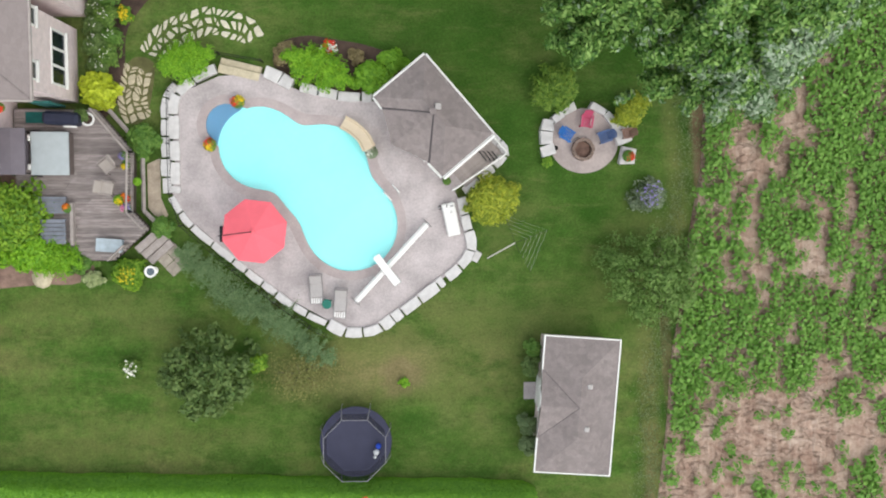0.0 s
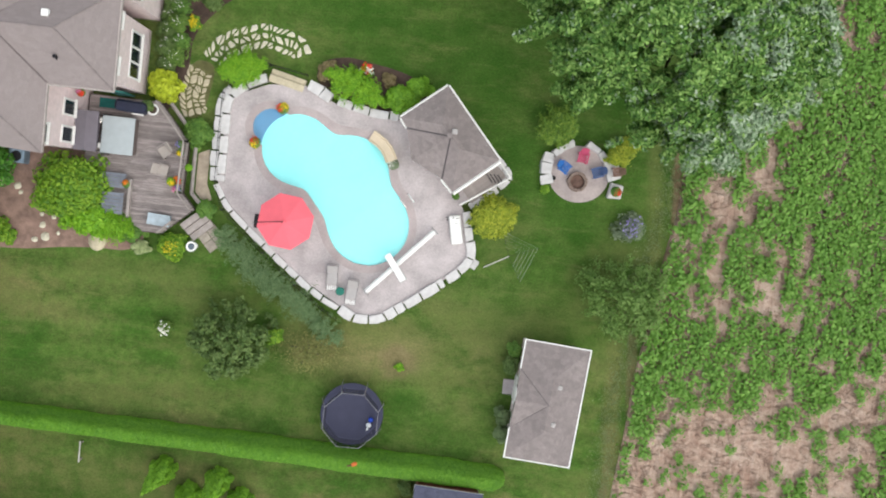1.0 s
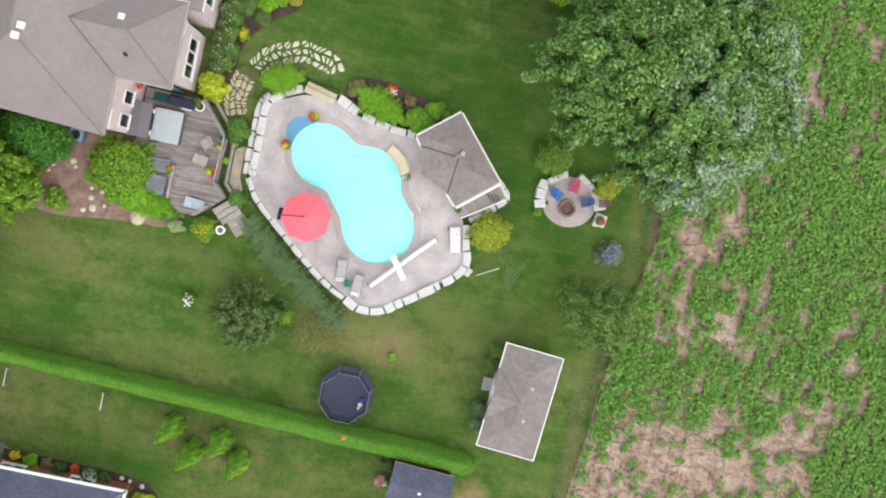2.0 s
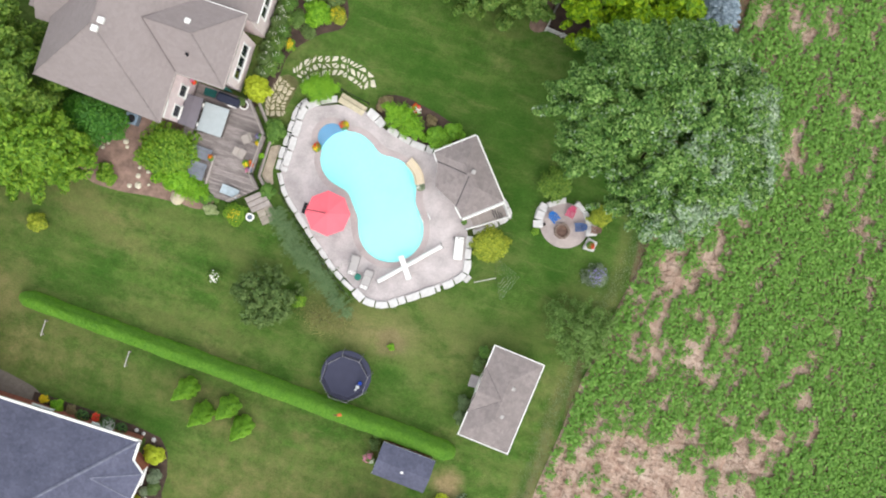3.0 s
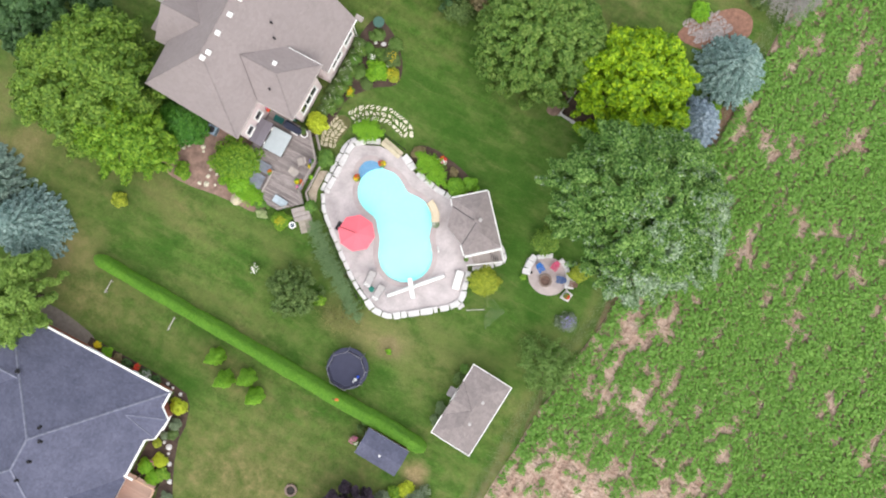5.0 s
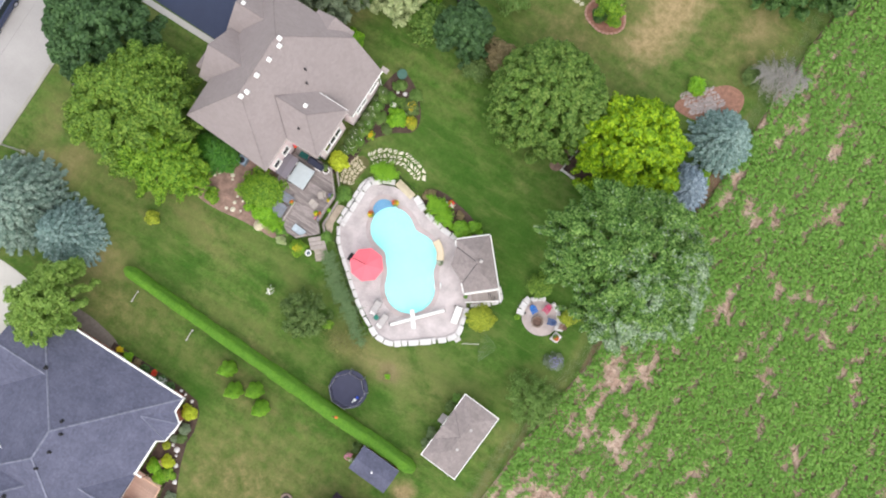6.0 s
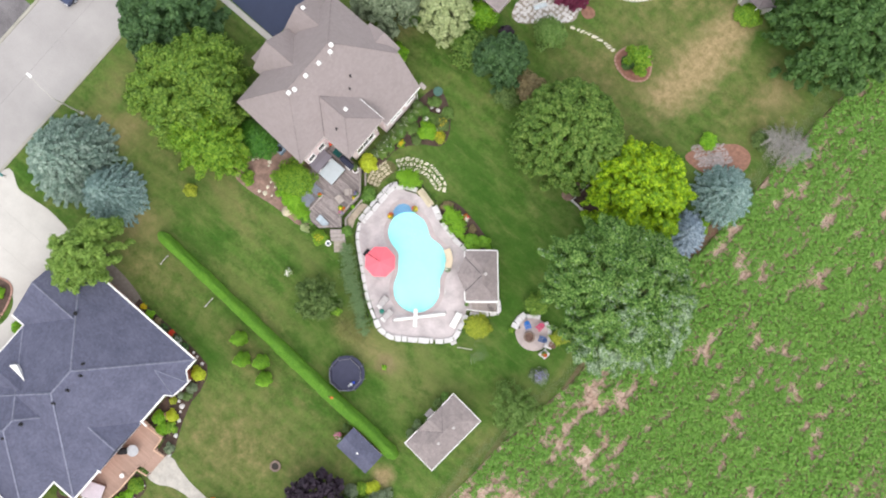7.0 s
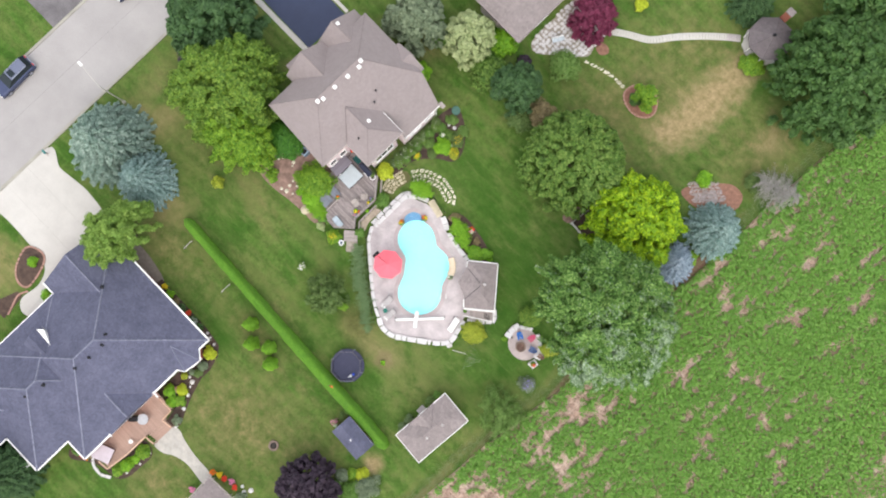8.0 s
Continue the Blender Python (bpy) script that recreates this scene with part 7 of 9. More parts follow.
armchair(-13.95, 1.5, -50)
armchair(-14.0, 0.38, 80)
bx = thing("storage_bench", "pale blue-grey storage bench on the deck", "bench", -13.95, -2.45, DECK_Z, -4)
part("box", boxed(-0.6, 0.6, -0.3, 0.3, 0, 0.4, 0.02), plain("blue_grey_wood", (0.3, 0.37, 0.42), 0.7), bx)
part("lid", boxed(-0.63, 0.63, -0.33, 0.33, 0.4, 0.45, 0.015), plain("pale_blue_lid", (0.42, 0.5, 0.55), 0.6), bx)
for k, (x, y, w, l) in enumerate(((-16.75, -0.45, 0.75, 0.42), (-16.65, -1.75, 0.6, 0.62))):
    dl = thing("slatted_lounger", "blue-grey slatted timber seat on the deck", "lounger", x, y, DECK_Z, group="slatted seats")
    m = plain("blue_grey_slat", (0.2, 0.22, 0.26), 0.75, vary=0.2)
    for i in range(6):
        part("slat", boxed(-w, w, -l + i * l / 3, -l + (i + 0.86) * l / 3, 0.3, 0.33), m, dl)
    for sx in (-w + 0.05, w - 0.1):
        for sy in (-l + 0.05, l - 0.1):
            part("leg", boxed(sx, sx + 0.05, sy, sy + 0.05, 0, 0.3), m, dl)
cr = thing("deck_planter", "tan timber planter edge with orange flowers", "planter", -15.75, -1.35, DECK_Z)
part("edge", boxed(-0.07, 0.07, -1.1, 1.0, 0, 0.35), RAILWOOD, cr)
flower_pot(-15.95, -0.62, DECK_Z, 0.16, 0.3, (F_ORANGE,), 21, None, "pot of orange flowers on the deck")
flower_pot(-13.15, 1.95, DECK_Z, 0.16, 0.3, (F_VIOLET,), 22, None, "pot of violet flowers by the deck rail")
flower_pot(-13.1, 1.5, DECK_Z, 0.14, 0.3, (F_YELLOW,), 23, None, "pot of yellow flowers by the deck rail")
flower_pot(-13.45, -0.2, DECK_Z, 0.18, 0.3, (F_YELLOW,), 24, None, "pot of yellow-green foliage by the deck rail", L_BRIGHT)
flower_pot(-13.12, -0.12, DECK_Z, 0.17, 0.3, (F_RED, F_ORANGE), 25, None, "pot of red flowers by the deck rail")
flower_pot(-13.1, -0.62, DECK_Z, 0.17, 0.3, (F_VIOLET, F_PINK), 26, None, "pot of purple petunias by the deck rail")
flower_pot(-12.6, 0.7, 0.55, 0.14, 0.25, (), 27, None, "box of bright green leaves on the ledge", L_BRIGHT)
flower_pot(-18.2, 4.1, 2.75, 0.16, 0.2, (F_PINK, F_RED), 28, None, "hanging basket of pink flowers under the eave")
bb = thing("bird_bath", "white stone bird bath on the lawn", "bird bath", -12.05, -3.8, 0)
part("pedestal", lathe([(0.2, 0), (0.18, 0.06), (0.08, 0.15), (0.07, 0.6), (0.14, 0.7)], 16), WHITE, bb)
part("bowl", lathe([(0.12, 0.68), (0.27, 0.76), (0.3, 0.8), (0.26, 0.8), (0.12, 0.75)], 20), WHITE, bb)
part("water", lathe([(0.2, 0.775), (0.02, 0.776)], 16), plain("bath_water", (0.1, 0.13, 0.16), 0.1), bb)

# ---- flagstone paths ----
def flag_path(parent, line, width, size, mat, seed, rows, gap):
    """Angular stones fitted together along a line, with open joints."""
    rnd = random.Random(seed)
    pts = [Vector(p) for p in smooth_line(line, 20)]
    run = [0.0]
    for p, q in zip(pts, pts[1:]):
        run.append(run[-1] + (q - p).length)

    def at(s, w):
        s = max(0.0, min(run[-1] - 1e-4, s))
        i = max(k for k in range(len(pts) - 1) if run[k] <= s)
        f = (s - run[i]) / (run[i + 1] - run[i])
        p = pts[i].lerp(pts[i + 1], f)
        t = (pts[i + 1] - pts[i]).normalized()
        return Vector((p.x - t.y * w, p.y + t.x * w))

    cols = int(run[-1] / size)
    jit = {(i, j): (rnd.uniform(-0.3, 0.3) * size, rnd.uniform(-0.22, 0.22) * width / rows) for i in range(cols + 1) for j in range(rows + 1)}
    for i in range(cols):
        for j in range(rows):
            quad = []
            for di, dj in ((0, 0), (1, 0), (1, 1), (0, 1)):
                js, jw = jit[(i + di, j + dj)]
                quad.append(at((i + di + 0.4 * ((j + dj) % 2)) * size + js, ((j + dj) / rows - 0.5) * width + jw))
            groups = [quad]
            if rnd.random() < 0.3:
                groups = [[quad[0], quad[1], quad[2]], [quad[0], quad[2], quad[3]]]
            elif rnd.random() < 0.25:
                m0, m1 = quad[0].lerp(quad[1], rnd.uniform(0.35, 0.65)), quad[3].lerp(quad[2], rnd.uniform(0.35, 0.65))
                groups = [[quad[0], m0, m1, quad[3]], [m0, quad[1], quad[2], m1]]
            for g in groups:
                c = sum(g, Vector((0, 0))) / len(g)
                out = []
                for k, p in enumerate(g):
                    n = g[(k + 1) % len(g)]
                    for f in (0.16, 0.84):
                        e = p.lerp(n, f)
                        away = (c - e)
                        out.append(e + away.normalized() * min(away.length * 0.45, gap * rnd.uniform(0.7, 1.5)))
                area = 0.5 * abs(sum(a.x * b.y - b.x * a.y for a, b in zip(out, out[1:] + out[:1])))
                if area < 0.012:
                    continue
                ob = part("flagstone", slab([(q.x - c.x, q.y - c.y) for q in out], -0.05, 0.03 + rnd.uniform(0, 0.012)), mat, parent)
                ob.matrix_basis = pose(c.x, c.y, 0)


FLAGS = []
for k in range(8):
    rnd = random.Random(40 + k)
    n = 4 + k % 3
    pts = [(rnd.uniform(0.75, 1.15) * math.cos(6.283 * (i + rnd.uniform(-0.25, 0.25)) / n), rnd.uniform(0.75, 1.15) * math.sin(6.283 * (i + rnd.uniform(-0.25, 0.25)) / n)) for i in range(n)]
    bm = slab(pts, -0.05, 0.035)
    me = bpy.data.meshes.new("flagstone")
    bm.to_mesh(me)
    bm.free()
    me.materials.append(STONE)
    FLAGS.append(me)
fpth = thing("pavement_flagstone_path", "curved path of pale irregular flagstones in grass", "path", kind="structure")
flag_path(fpth, [(-6.95, 7.7), (-7.3, 8.4), (-8.6, 8.75), (-10.0, 8.6), (-11.2, 7.95), (-12.1, 6.9)], 1.6, 0.48, PALESTONE, 51, 3, 0.12)
structure("ground_path_soil", slab(smooth_line([(-12.9, 6.9), (-11.9, 6.7), (-11.95, 5.4), (-12.3, 4.0), (-13.0, 3.6), (-13.7, 4.3), (-13.5, 5.8)], 4, True), -0.05, 0.012), plain("path_soil", (0.125, 0.125, 0.05), 0.95, vary=0.3, scale=2, fine=14, bump=0.5), "trodden sandy soil under the tan flagstones", "soil")
fp2 = thing("pavement_flagstone_path", "tan flagstones set close together near the deck", "path", kind="structure")
flag_path(fp2, [(-12.5, 6.6), (-12.85, 5.6), (-12.95, 4.6), (-12.7, 3.7)], 1.5, 0.48, TANSTONE, 52, 4, 0.06)

# ---- planting beds ----
structure("ground_bed_pool", slab(smooth_line([(-5.9, 6.6), (-5.6, 7.7), (-4.2, 8.1), (-2.6, 7.9), (-1.0, 7.6), (0.6, 6.9), (0.4, 5.9), (-1.0, 5.2), (-3.0, 5.3), (-4.6, 5.8)], 4, True), -0.05, 0.014), MULCH, "dark mulch bed beside the pool wall", "flower bed")
structure("ground_bed_house", slab(smooth_line([(-14.9, 3.9), (-13.6, 4.9), (-13.3, 6.6), (-13.1, 8.4), (-11.6, 10.3), (-9.9, 11.6), (-10.4, 13.6), (-12.6, 15.6), (-14.6, 15.4), (-15.0, 9.0)], 4, True), -0.05, 0.014), MULCH, "brown mulch bed along the house wall", "flower bed")
structure("ground_bed_west", slab(smooth_line([(-15.1, -3.2), (-15.8, -4.4), (-17.6, -4.5), (-19.8, -4.7), (-21.9, -5.0), (-24.2, -4.9), (-25.6, -3.4), (-25.0, -0.6), (-22.0, 0.9), (-18.6, 0.9), (-18.4, -1.5)], 4, True), -0.05, 0.013), PINKGRAVEL, "reddish mulch bed below the house", "flower bed")
structure("ground_bed_neighbour", slab([(-23.2, -20.95), (-19.3, -21.0), (-15.6, -21.1), (-13.4, -21.4), (-12.6, -22.3), (-12.1, -24.0), (-12.1, -25.3), (-11.5, -27.2), (-10.7, -29.0), (-10.0, -30.4), (-10.3, -31.2), (-11.4, -31.2), (-11.8, -29.6), (-14.4, -29.8), (-14.4, -21.8), (-23.2, -21.8)], -0.05, 0.014), MULCH, "dark mulch bed along the brick house", "flower bed")
structure("ground_bed_south", slab(smooth_line([(-11.0, -34.3), (-9.8, -34.9), (-9.7, -36.6), (-10.3, -39.2), (-13.4, -40.0), (-15.8, -41.6), (-16.5, -40.6), (-14.2, -39.4), (-12.0, -39.2), (-11.8, -35.0)], 4, True), -0.05, 0.014), MULCH, "dark mulch bed round the stained deck", "flower bed")
structure("ground_bed_patch", slab(smooth_line([(-29.4, -21.8), (-29.2, -20.4), (-27.0, -20.1), (-24.6, -20.4), (-22.9, -20.9), (-23.1, -21.8)], 4, True), -0.05, 0.012), plain("bare_earth", (0.2, 0.175, 0.15), 0.95, vary=0.2), "bare earth beside the brick house", "soil")


def rocks(label, spots, mat, seed, group):
    rnd = random.Random(seed)
    for x, y, s in spots:
        bm = bmesh.new()
        bmesh.ops.create_icosphere(bm, subdivisions=2, radius=s)
        for v in bm.verts:
            v.co *= 0.85 + 0.3 * noise.noise(v.co * 2.2 / s + Vector((x, y, 0)))
            v.co.z = max(v.co.z * 0.6, -0.02) + 0.02
        tagged(part("rock", bm, mat), label, "rock", group).location = (x, y, 0.0)


rocks("white rounded rock in the reddish mulch", [(-23.9, -2.3, 0.2), (-23.4, -1.35, 0.22), (-22.4, -1.4, 0.25), (-22.2, -1.75, 0.16), (-21.0, -1.9, 0.2), (-23.6, -1.9, 0.15), (-20.8, -3.5, 0.22), (-20.2, -3.0, 0.17), (-20.9, -2.9, 0.14), (-21.2, -4.4, 0.2), (-20.6, -4.2, 0.3), (-19.9, -3.9, 0.14)], PALESTONE, 3, "white rocks in the bed")
rocks("large flat tan rock at the bed edge", [(-17.6, -4.15, 0.62)], TANSTONE, 4, "")
rocks("pale garden rock in the flower bed", [(-12.6, 14.2, 0.25), (-12.1, 14.5, 0.2), (-13.3, 14.0, 0.2), (-14.2, 13.2, 0.22), (-11.4, 12.6, 0.2)], STONE, 5, "garden rocks by the house")
rocks("grey rock in the dark mulch", [(-15.25, -21.4, 0.18), (-14.7, -21.5, 0.16), (-13.85, -21.7, 0.2), (-18.4, -21.5, 0.14), (-12.55, -26.3, 0.32), (-11.8, -27.6, 0.25), (-11.05, -28.95, 0.26), (-10.25, -30.85, 0.24), (-13.1, -26.1, 0.18), (-12.3, -26.8, 0.16), (-10.0, -36.5, 0.16), (-10.1, -34.9, 0.14), (-10.3, -38.2, 0.16), (0.15, -30.4, 0.3), (0.55, -29.75, 0.34), (-0.4, -30.1, 0.24)], STONE, 6, "rocks along the brick house")
arc = thing("garden_edging", "curved pale stone edging of the flower bed", "edging", kind="structure")
stone_row(arc, [(-15.0, -38.6), (-14.4, -39.6), (-13.4, -40.3), (-12.2, -40.4), (-11.2, -39.8)], 0, 0.16, 0.28, (0.5, 0.7), 61)

# ---- shrubs and flowers near the pool ----
feathery("shrub", "bright lime-green feathery shrub over the pool fence", -10.1, 6.75, 1.55, 1.15, 1.2, 18, 7000, L_BRIGHT, 101)
feathery("shrub", "bright lime-green feathery shrub beside the pool", -3.6, 6.4, 1.95, 1.15, 1.3, -22, 8000, L_BRIGHT, 102)
bush("shrub", "leafy green shrub beside the pool house", -0.9, 6.0, 1.05, 0.9, 1.1, 0.16, 2000, L_CONE, 103, 18)
bush("shrub", "leafy green shrub beside the pool house", 0.0, 6.75, 0.8, 0.75, 1.0, 0.16, 1400, L_CONE, 104, 14)
bush("shrub", "rust-orange low shrub in the mulch bed", -1.75, 7.05, 0.5, 0.45, 0.6, 0.12, 600, L_RUST, 105, 9)
bush("shrub", "brown-leaved shrub in the mulch bed", -5.2, 7.1, 0.8, 0.7, 0.9, 0.13, 1200, L_RUST, 106, 14)
bush("flower_cluster", "scarlet and white flower cluster in the bed", -3.05, 7.5, 0.45, 0.42, 0.5, 0.1, 380, L_SHRUB, 107, 8, blooms=(F_RED, 200, 0.14))
bush("flower_cluster", "white flowers among the scarlet ones in the bed", -2.95, 7.42, 0.36, 0.32, 0.62, 0.08, 90, L_SHRUB, 108, 8, blooms=(F_WHITE, 60, 0.11))
bush("flower_cluster", "small patch of white flowers in the bed", -3.4, 7.42, 0.22, 0.2, 0.35, 0.08, 120, L_SHRUB, 108, 5, blooms=(F_WHITE, 60, 0.1))
bush("shrub", "round yellow-leaved shrub by the house corner", -14.45, 5.25, 0.95, 0.95, 1.2, 0.19, 1700, L_YELLOW, 109, 22)
bush("shrub", "green leafy shrub by the deck rail", -12.35, 2.75, 0.85, 0.95, 1.1, 0.15, 1700, L_SHRUB, 110, 18)
bush("shrub", "green leafy shrub by the deck steps", -11.55, -1.55, 0.6, 0.6, 0.9, 0.14, 1000, L_SHRUB, 111, 12)
bush("shrub", "large leafy green shrub against the deck", -18.9, -1.1, 2.2, 2.0, 2.4, 0.19, 7000, L_LIME, 112, 60, ragged=0.9)
bush("shrub", "bright lime shrub against the deck", -17.9, -2.7, 1.7, 1.1, 1.5, 0.17, 3600, L_BRIGHT, 113, 34, ragged=0.9)
feathery("shrub", "bright lime sprays spreading below the deck edge", -16.9, -3.0, 1.9, 1.1, 1.2, -12, 5200, L_BRIGHT, 313)
bush("shrub", "green spreading shrub under the deck edge", -15.7, -3.3, 0.95, 0.6, 0.9, 0.15, 1400, L_SHRUB, 114, 14)
bush("shrub", "yellowish flowering shrub by the bird bath", -13.2, -3.9, 0.95, 0.85, 0.9, 0.13, 1800, L_LIME, 115, 18, blooms=(F_YELLOW, 60, 0.08))
bush("shrub", "pale tufted grass by the mulch edge", -15.1, -4.2, 0.6, 0.45, 0.5, 0.12, 700, L_PALE, 116, 9, aspect=2.6)
feathery("shrub", "feathery yellow-green shrub outside the patio wall", 5.2, -0.2, 1.5, 1.25, 1.3, 20, 9000, L_YOLIVE, 117, blade=0.085)
feathery("shrub", "feathery yellow-green shrub beside the fire pit", 8.3, 5.5, 1.3, 1.25, 1.1, 40, 6500, L_LIMEDULL, 118, blade=0.085)
feathery("shrub", "feathery yellow-green shrub beside the fire pit", 12.3, 4.4, 1.1, 0.8, 0.9, 40, 4200, L_YOLIVE, 119, blade=0.08)
bush("shrub", "small yellow-green plant by the pit stones", 8.05, 1.75, 0.32, 0.35, 0.4, 0.1, 300, L_LIME, 120, 6)
bush("flower_cluster", "loose violet-blue flowering shrub on the lawn", 13.35, 0.05, 1.05, 0.9, 0.9, 0.12, 900, L_SAGE, 121, 22, blooms=(F_VIOLET, 90, 0.1), ragged=0.6)
bush("shrub", "white hydrangea on the lawn", -13.2, -8.8, 0.6, 0.55, 0.6, 0.12, 420, L_ROUND, 122, 10, blooms=(F_WHITE, 34, 0.15))
bush("shrub", "thin yellowing shrub on the lawn", -4.8, -9.2, 2.1, 1.5, 1.2, 0.085, 900, L_STRAW, 123, 60, ragged=1.0)
bush("shrub", "small yellow-green sapling on the lawn", -6.9, -8.5, 0.6, 0.6, 1.3, 0.13, 500, L_LIME, 124, 10)
bush("shrub", "small bright green plant in the bare patch", 0.65, -9.7, 0.3, 0.28, 0.35, 0.1, 300, L_BRIGHT, 125, 6)
for k in range(8):
    u = k / 7
    feathery("ornamental_grass", "soft feathery grey-green grass along the pool wall", -10.05 + 6.1 * u + 0.15 * math.sin(3 * k), -3.45 - 4.35 * u + 0.15 * math.cos(5 * k), 1.1, 0.95 + 0.4 * (k % 3) / 2, 0.5 + 0.2 * (k % 2), -34, 1900, L_SOFTGRASS, 130 + k, "grass clump", "grasses along the pool wall", 0.04)
for k in range(15):
    y = 6.5 + 0.47 * k
    x = -14.45 + 0.45 * (k % 2) + 0.1 * math.sin(2.7 * k)
    bush("shrub", "leafy perennial with pale flowers along the house", x, y, 0.66, 0.6, 0.75 + 0.2 * (k % 3), 0.1, 1000, (L_OLIVE, L_ROUND, L_OLIVE, L_SHRUB)[k % 4], 150 + k * 7, 26, group="perennials along the house", blooms=(F_WHITE, 14, 0.06), ragged=0.8)
bush("shrub", "bright green mounded shrub in the bed", -11.9, 11.7, 1.1, 1.0, 0.9, 0.14, 1900, L_BRIGHT, 160, 18)
bush("shrub", "yellow flowering perennial in the bed", -11.3, 13.4, 0.9, 0.9, 0.7, 0.12, 1100, L_OLIVE, 161, 14, blooms=(F_YELLOW, 45, 0.08))
bush("shrub", "yellow flowering perennial in the bed", -10.6, 12.1, 0.7, 0.8, 0.6, 0.12, 800, L_YOLIVE, 162, 12, blooms=(F_YELLOW, 60, 0.08))
bush("flower_cluster", "yellow and orange flowers at the bed edge", -13.2, 9.0, 0.5, 0.5, 0.5, 0.11, 400, L_LIME, 163, 8, blooms=(F_YELLOW, 80, 0.1))
for k, (x, y, r, m) in enumerate(((-13.2, 11.0, 0.8, L_THIN), (-12.6, 13.1, 0.9, L_ROUND), (-13.4, 14.6, 0.8, L_THIN), (-12.2, 10.4, 0.6, L_OLIVE), (-11.6, 14.6, 0.8, L_THIN), (-13.6, 13.2, 0.7, L_SHRUB))):
    bush("shrub", "low mixed ground cover in the bed by the house", x, y, r, r * 0.9, 0.45, 0.1, 1100, m, 860 + k, 18, group="ground cover by the house", ragged=0.9)
flower_pot(-14.4, 12.3, 0, 0.28, 0.4, (), 31, STONE, "round grey stone planter in the bed", L_SAGE)
flower_pot(-13.0, 12.6, 0, 0.25, 0.35, (F_WHITE,), 32, STONE, "round pale stone planter in the bed", L_SHRUB)
tm = thing("garden_table", "round teal garden table at the house corner", "table", -13.8, 15.6, 0)
part("tabletop", lathe([(0.46, 0.66), (0.5, 0.68), (0.5, 0.71), (0.45, 0.72)], 20), plain("teal_top", (0.06, 0.14, 0.11), 0.5), tm)
part("pedestal", lathe([(0.3, 0), (0.08, 0.06), (0.06, 0.66)], 12), DARKMETAL, tm)
bush("shrub", "green shrub along the house end wall", -19.8, 16.0, 1.5, 0.9, 1.2, 0.17, 2000, L_BRIGHT, 164, 18)
bush("shrub", "deep green shrub under the house eave", -24.6, -0.5, 2.5, 1.9, 3.0, 0.2, 6000, L_VIVID, 165, 40, ragged=0.7)
bush("shrub", "small yellow bush on the lawn", -26.6, -9.0, 0.95, 0.65, 0.7, 0.16, 900, L_YOLIVE, 166, 12)
bush("shrub", "clipped dark green dome in the mulch", -20.2, -1.6, 0.6, 0.6, 0.7, 0.12, 900, L_SHRUB, 167, 10)
bush("shrub", "green perennials at the bed edge", -22.9, -4.2, 0.9, 0.6, 0.5, 0.13, 900, L_LIME, 168, 14)
bush("shrub", "green perennials at the bed edge", -24.6, -3.6, 0.7, 0.6, 0.5, 0.13, 700, L_SHRUB, 169, 12)
ac = thing("air_conditioner", "blue-grey air conditioner beside the house wall", "air conditioner", -22.3, 0.3, 0)
part("casing", boxed(-0.45, 0.45, -0.4, 0.4, 0, 0.8, 0.05), plain("ac_blue", (0.2, 0.28, 0.36), 0.5), ac)
part("fan_grille", lathe([(0.3, 0.8), (0.3, 0.83), (0.05, 0.83)], 16), DARKMETAL, ac)

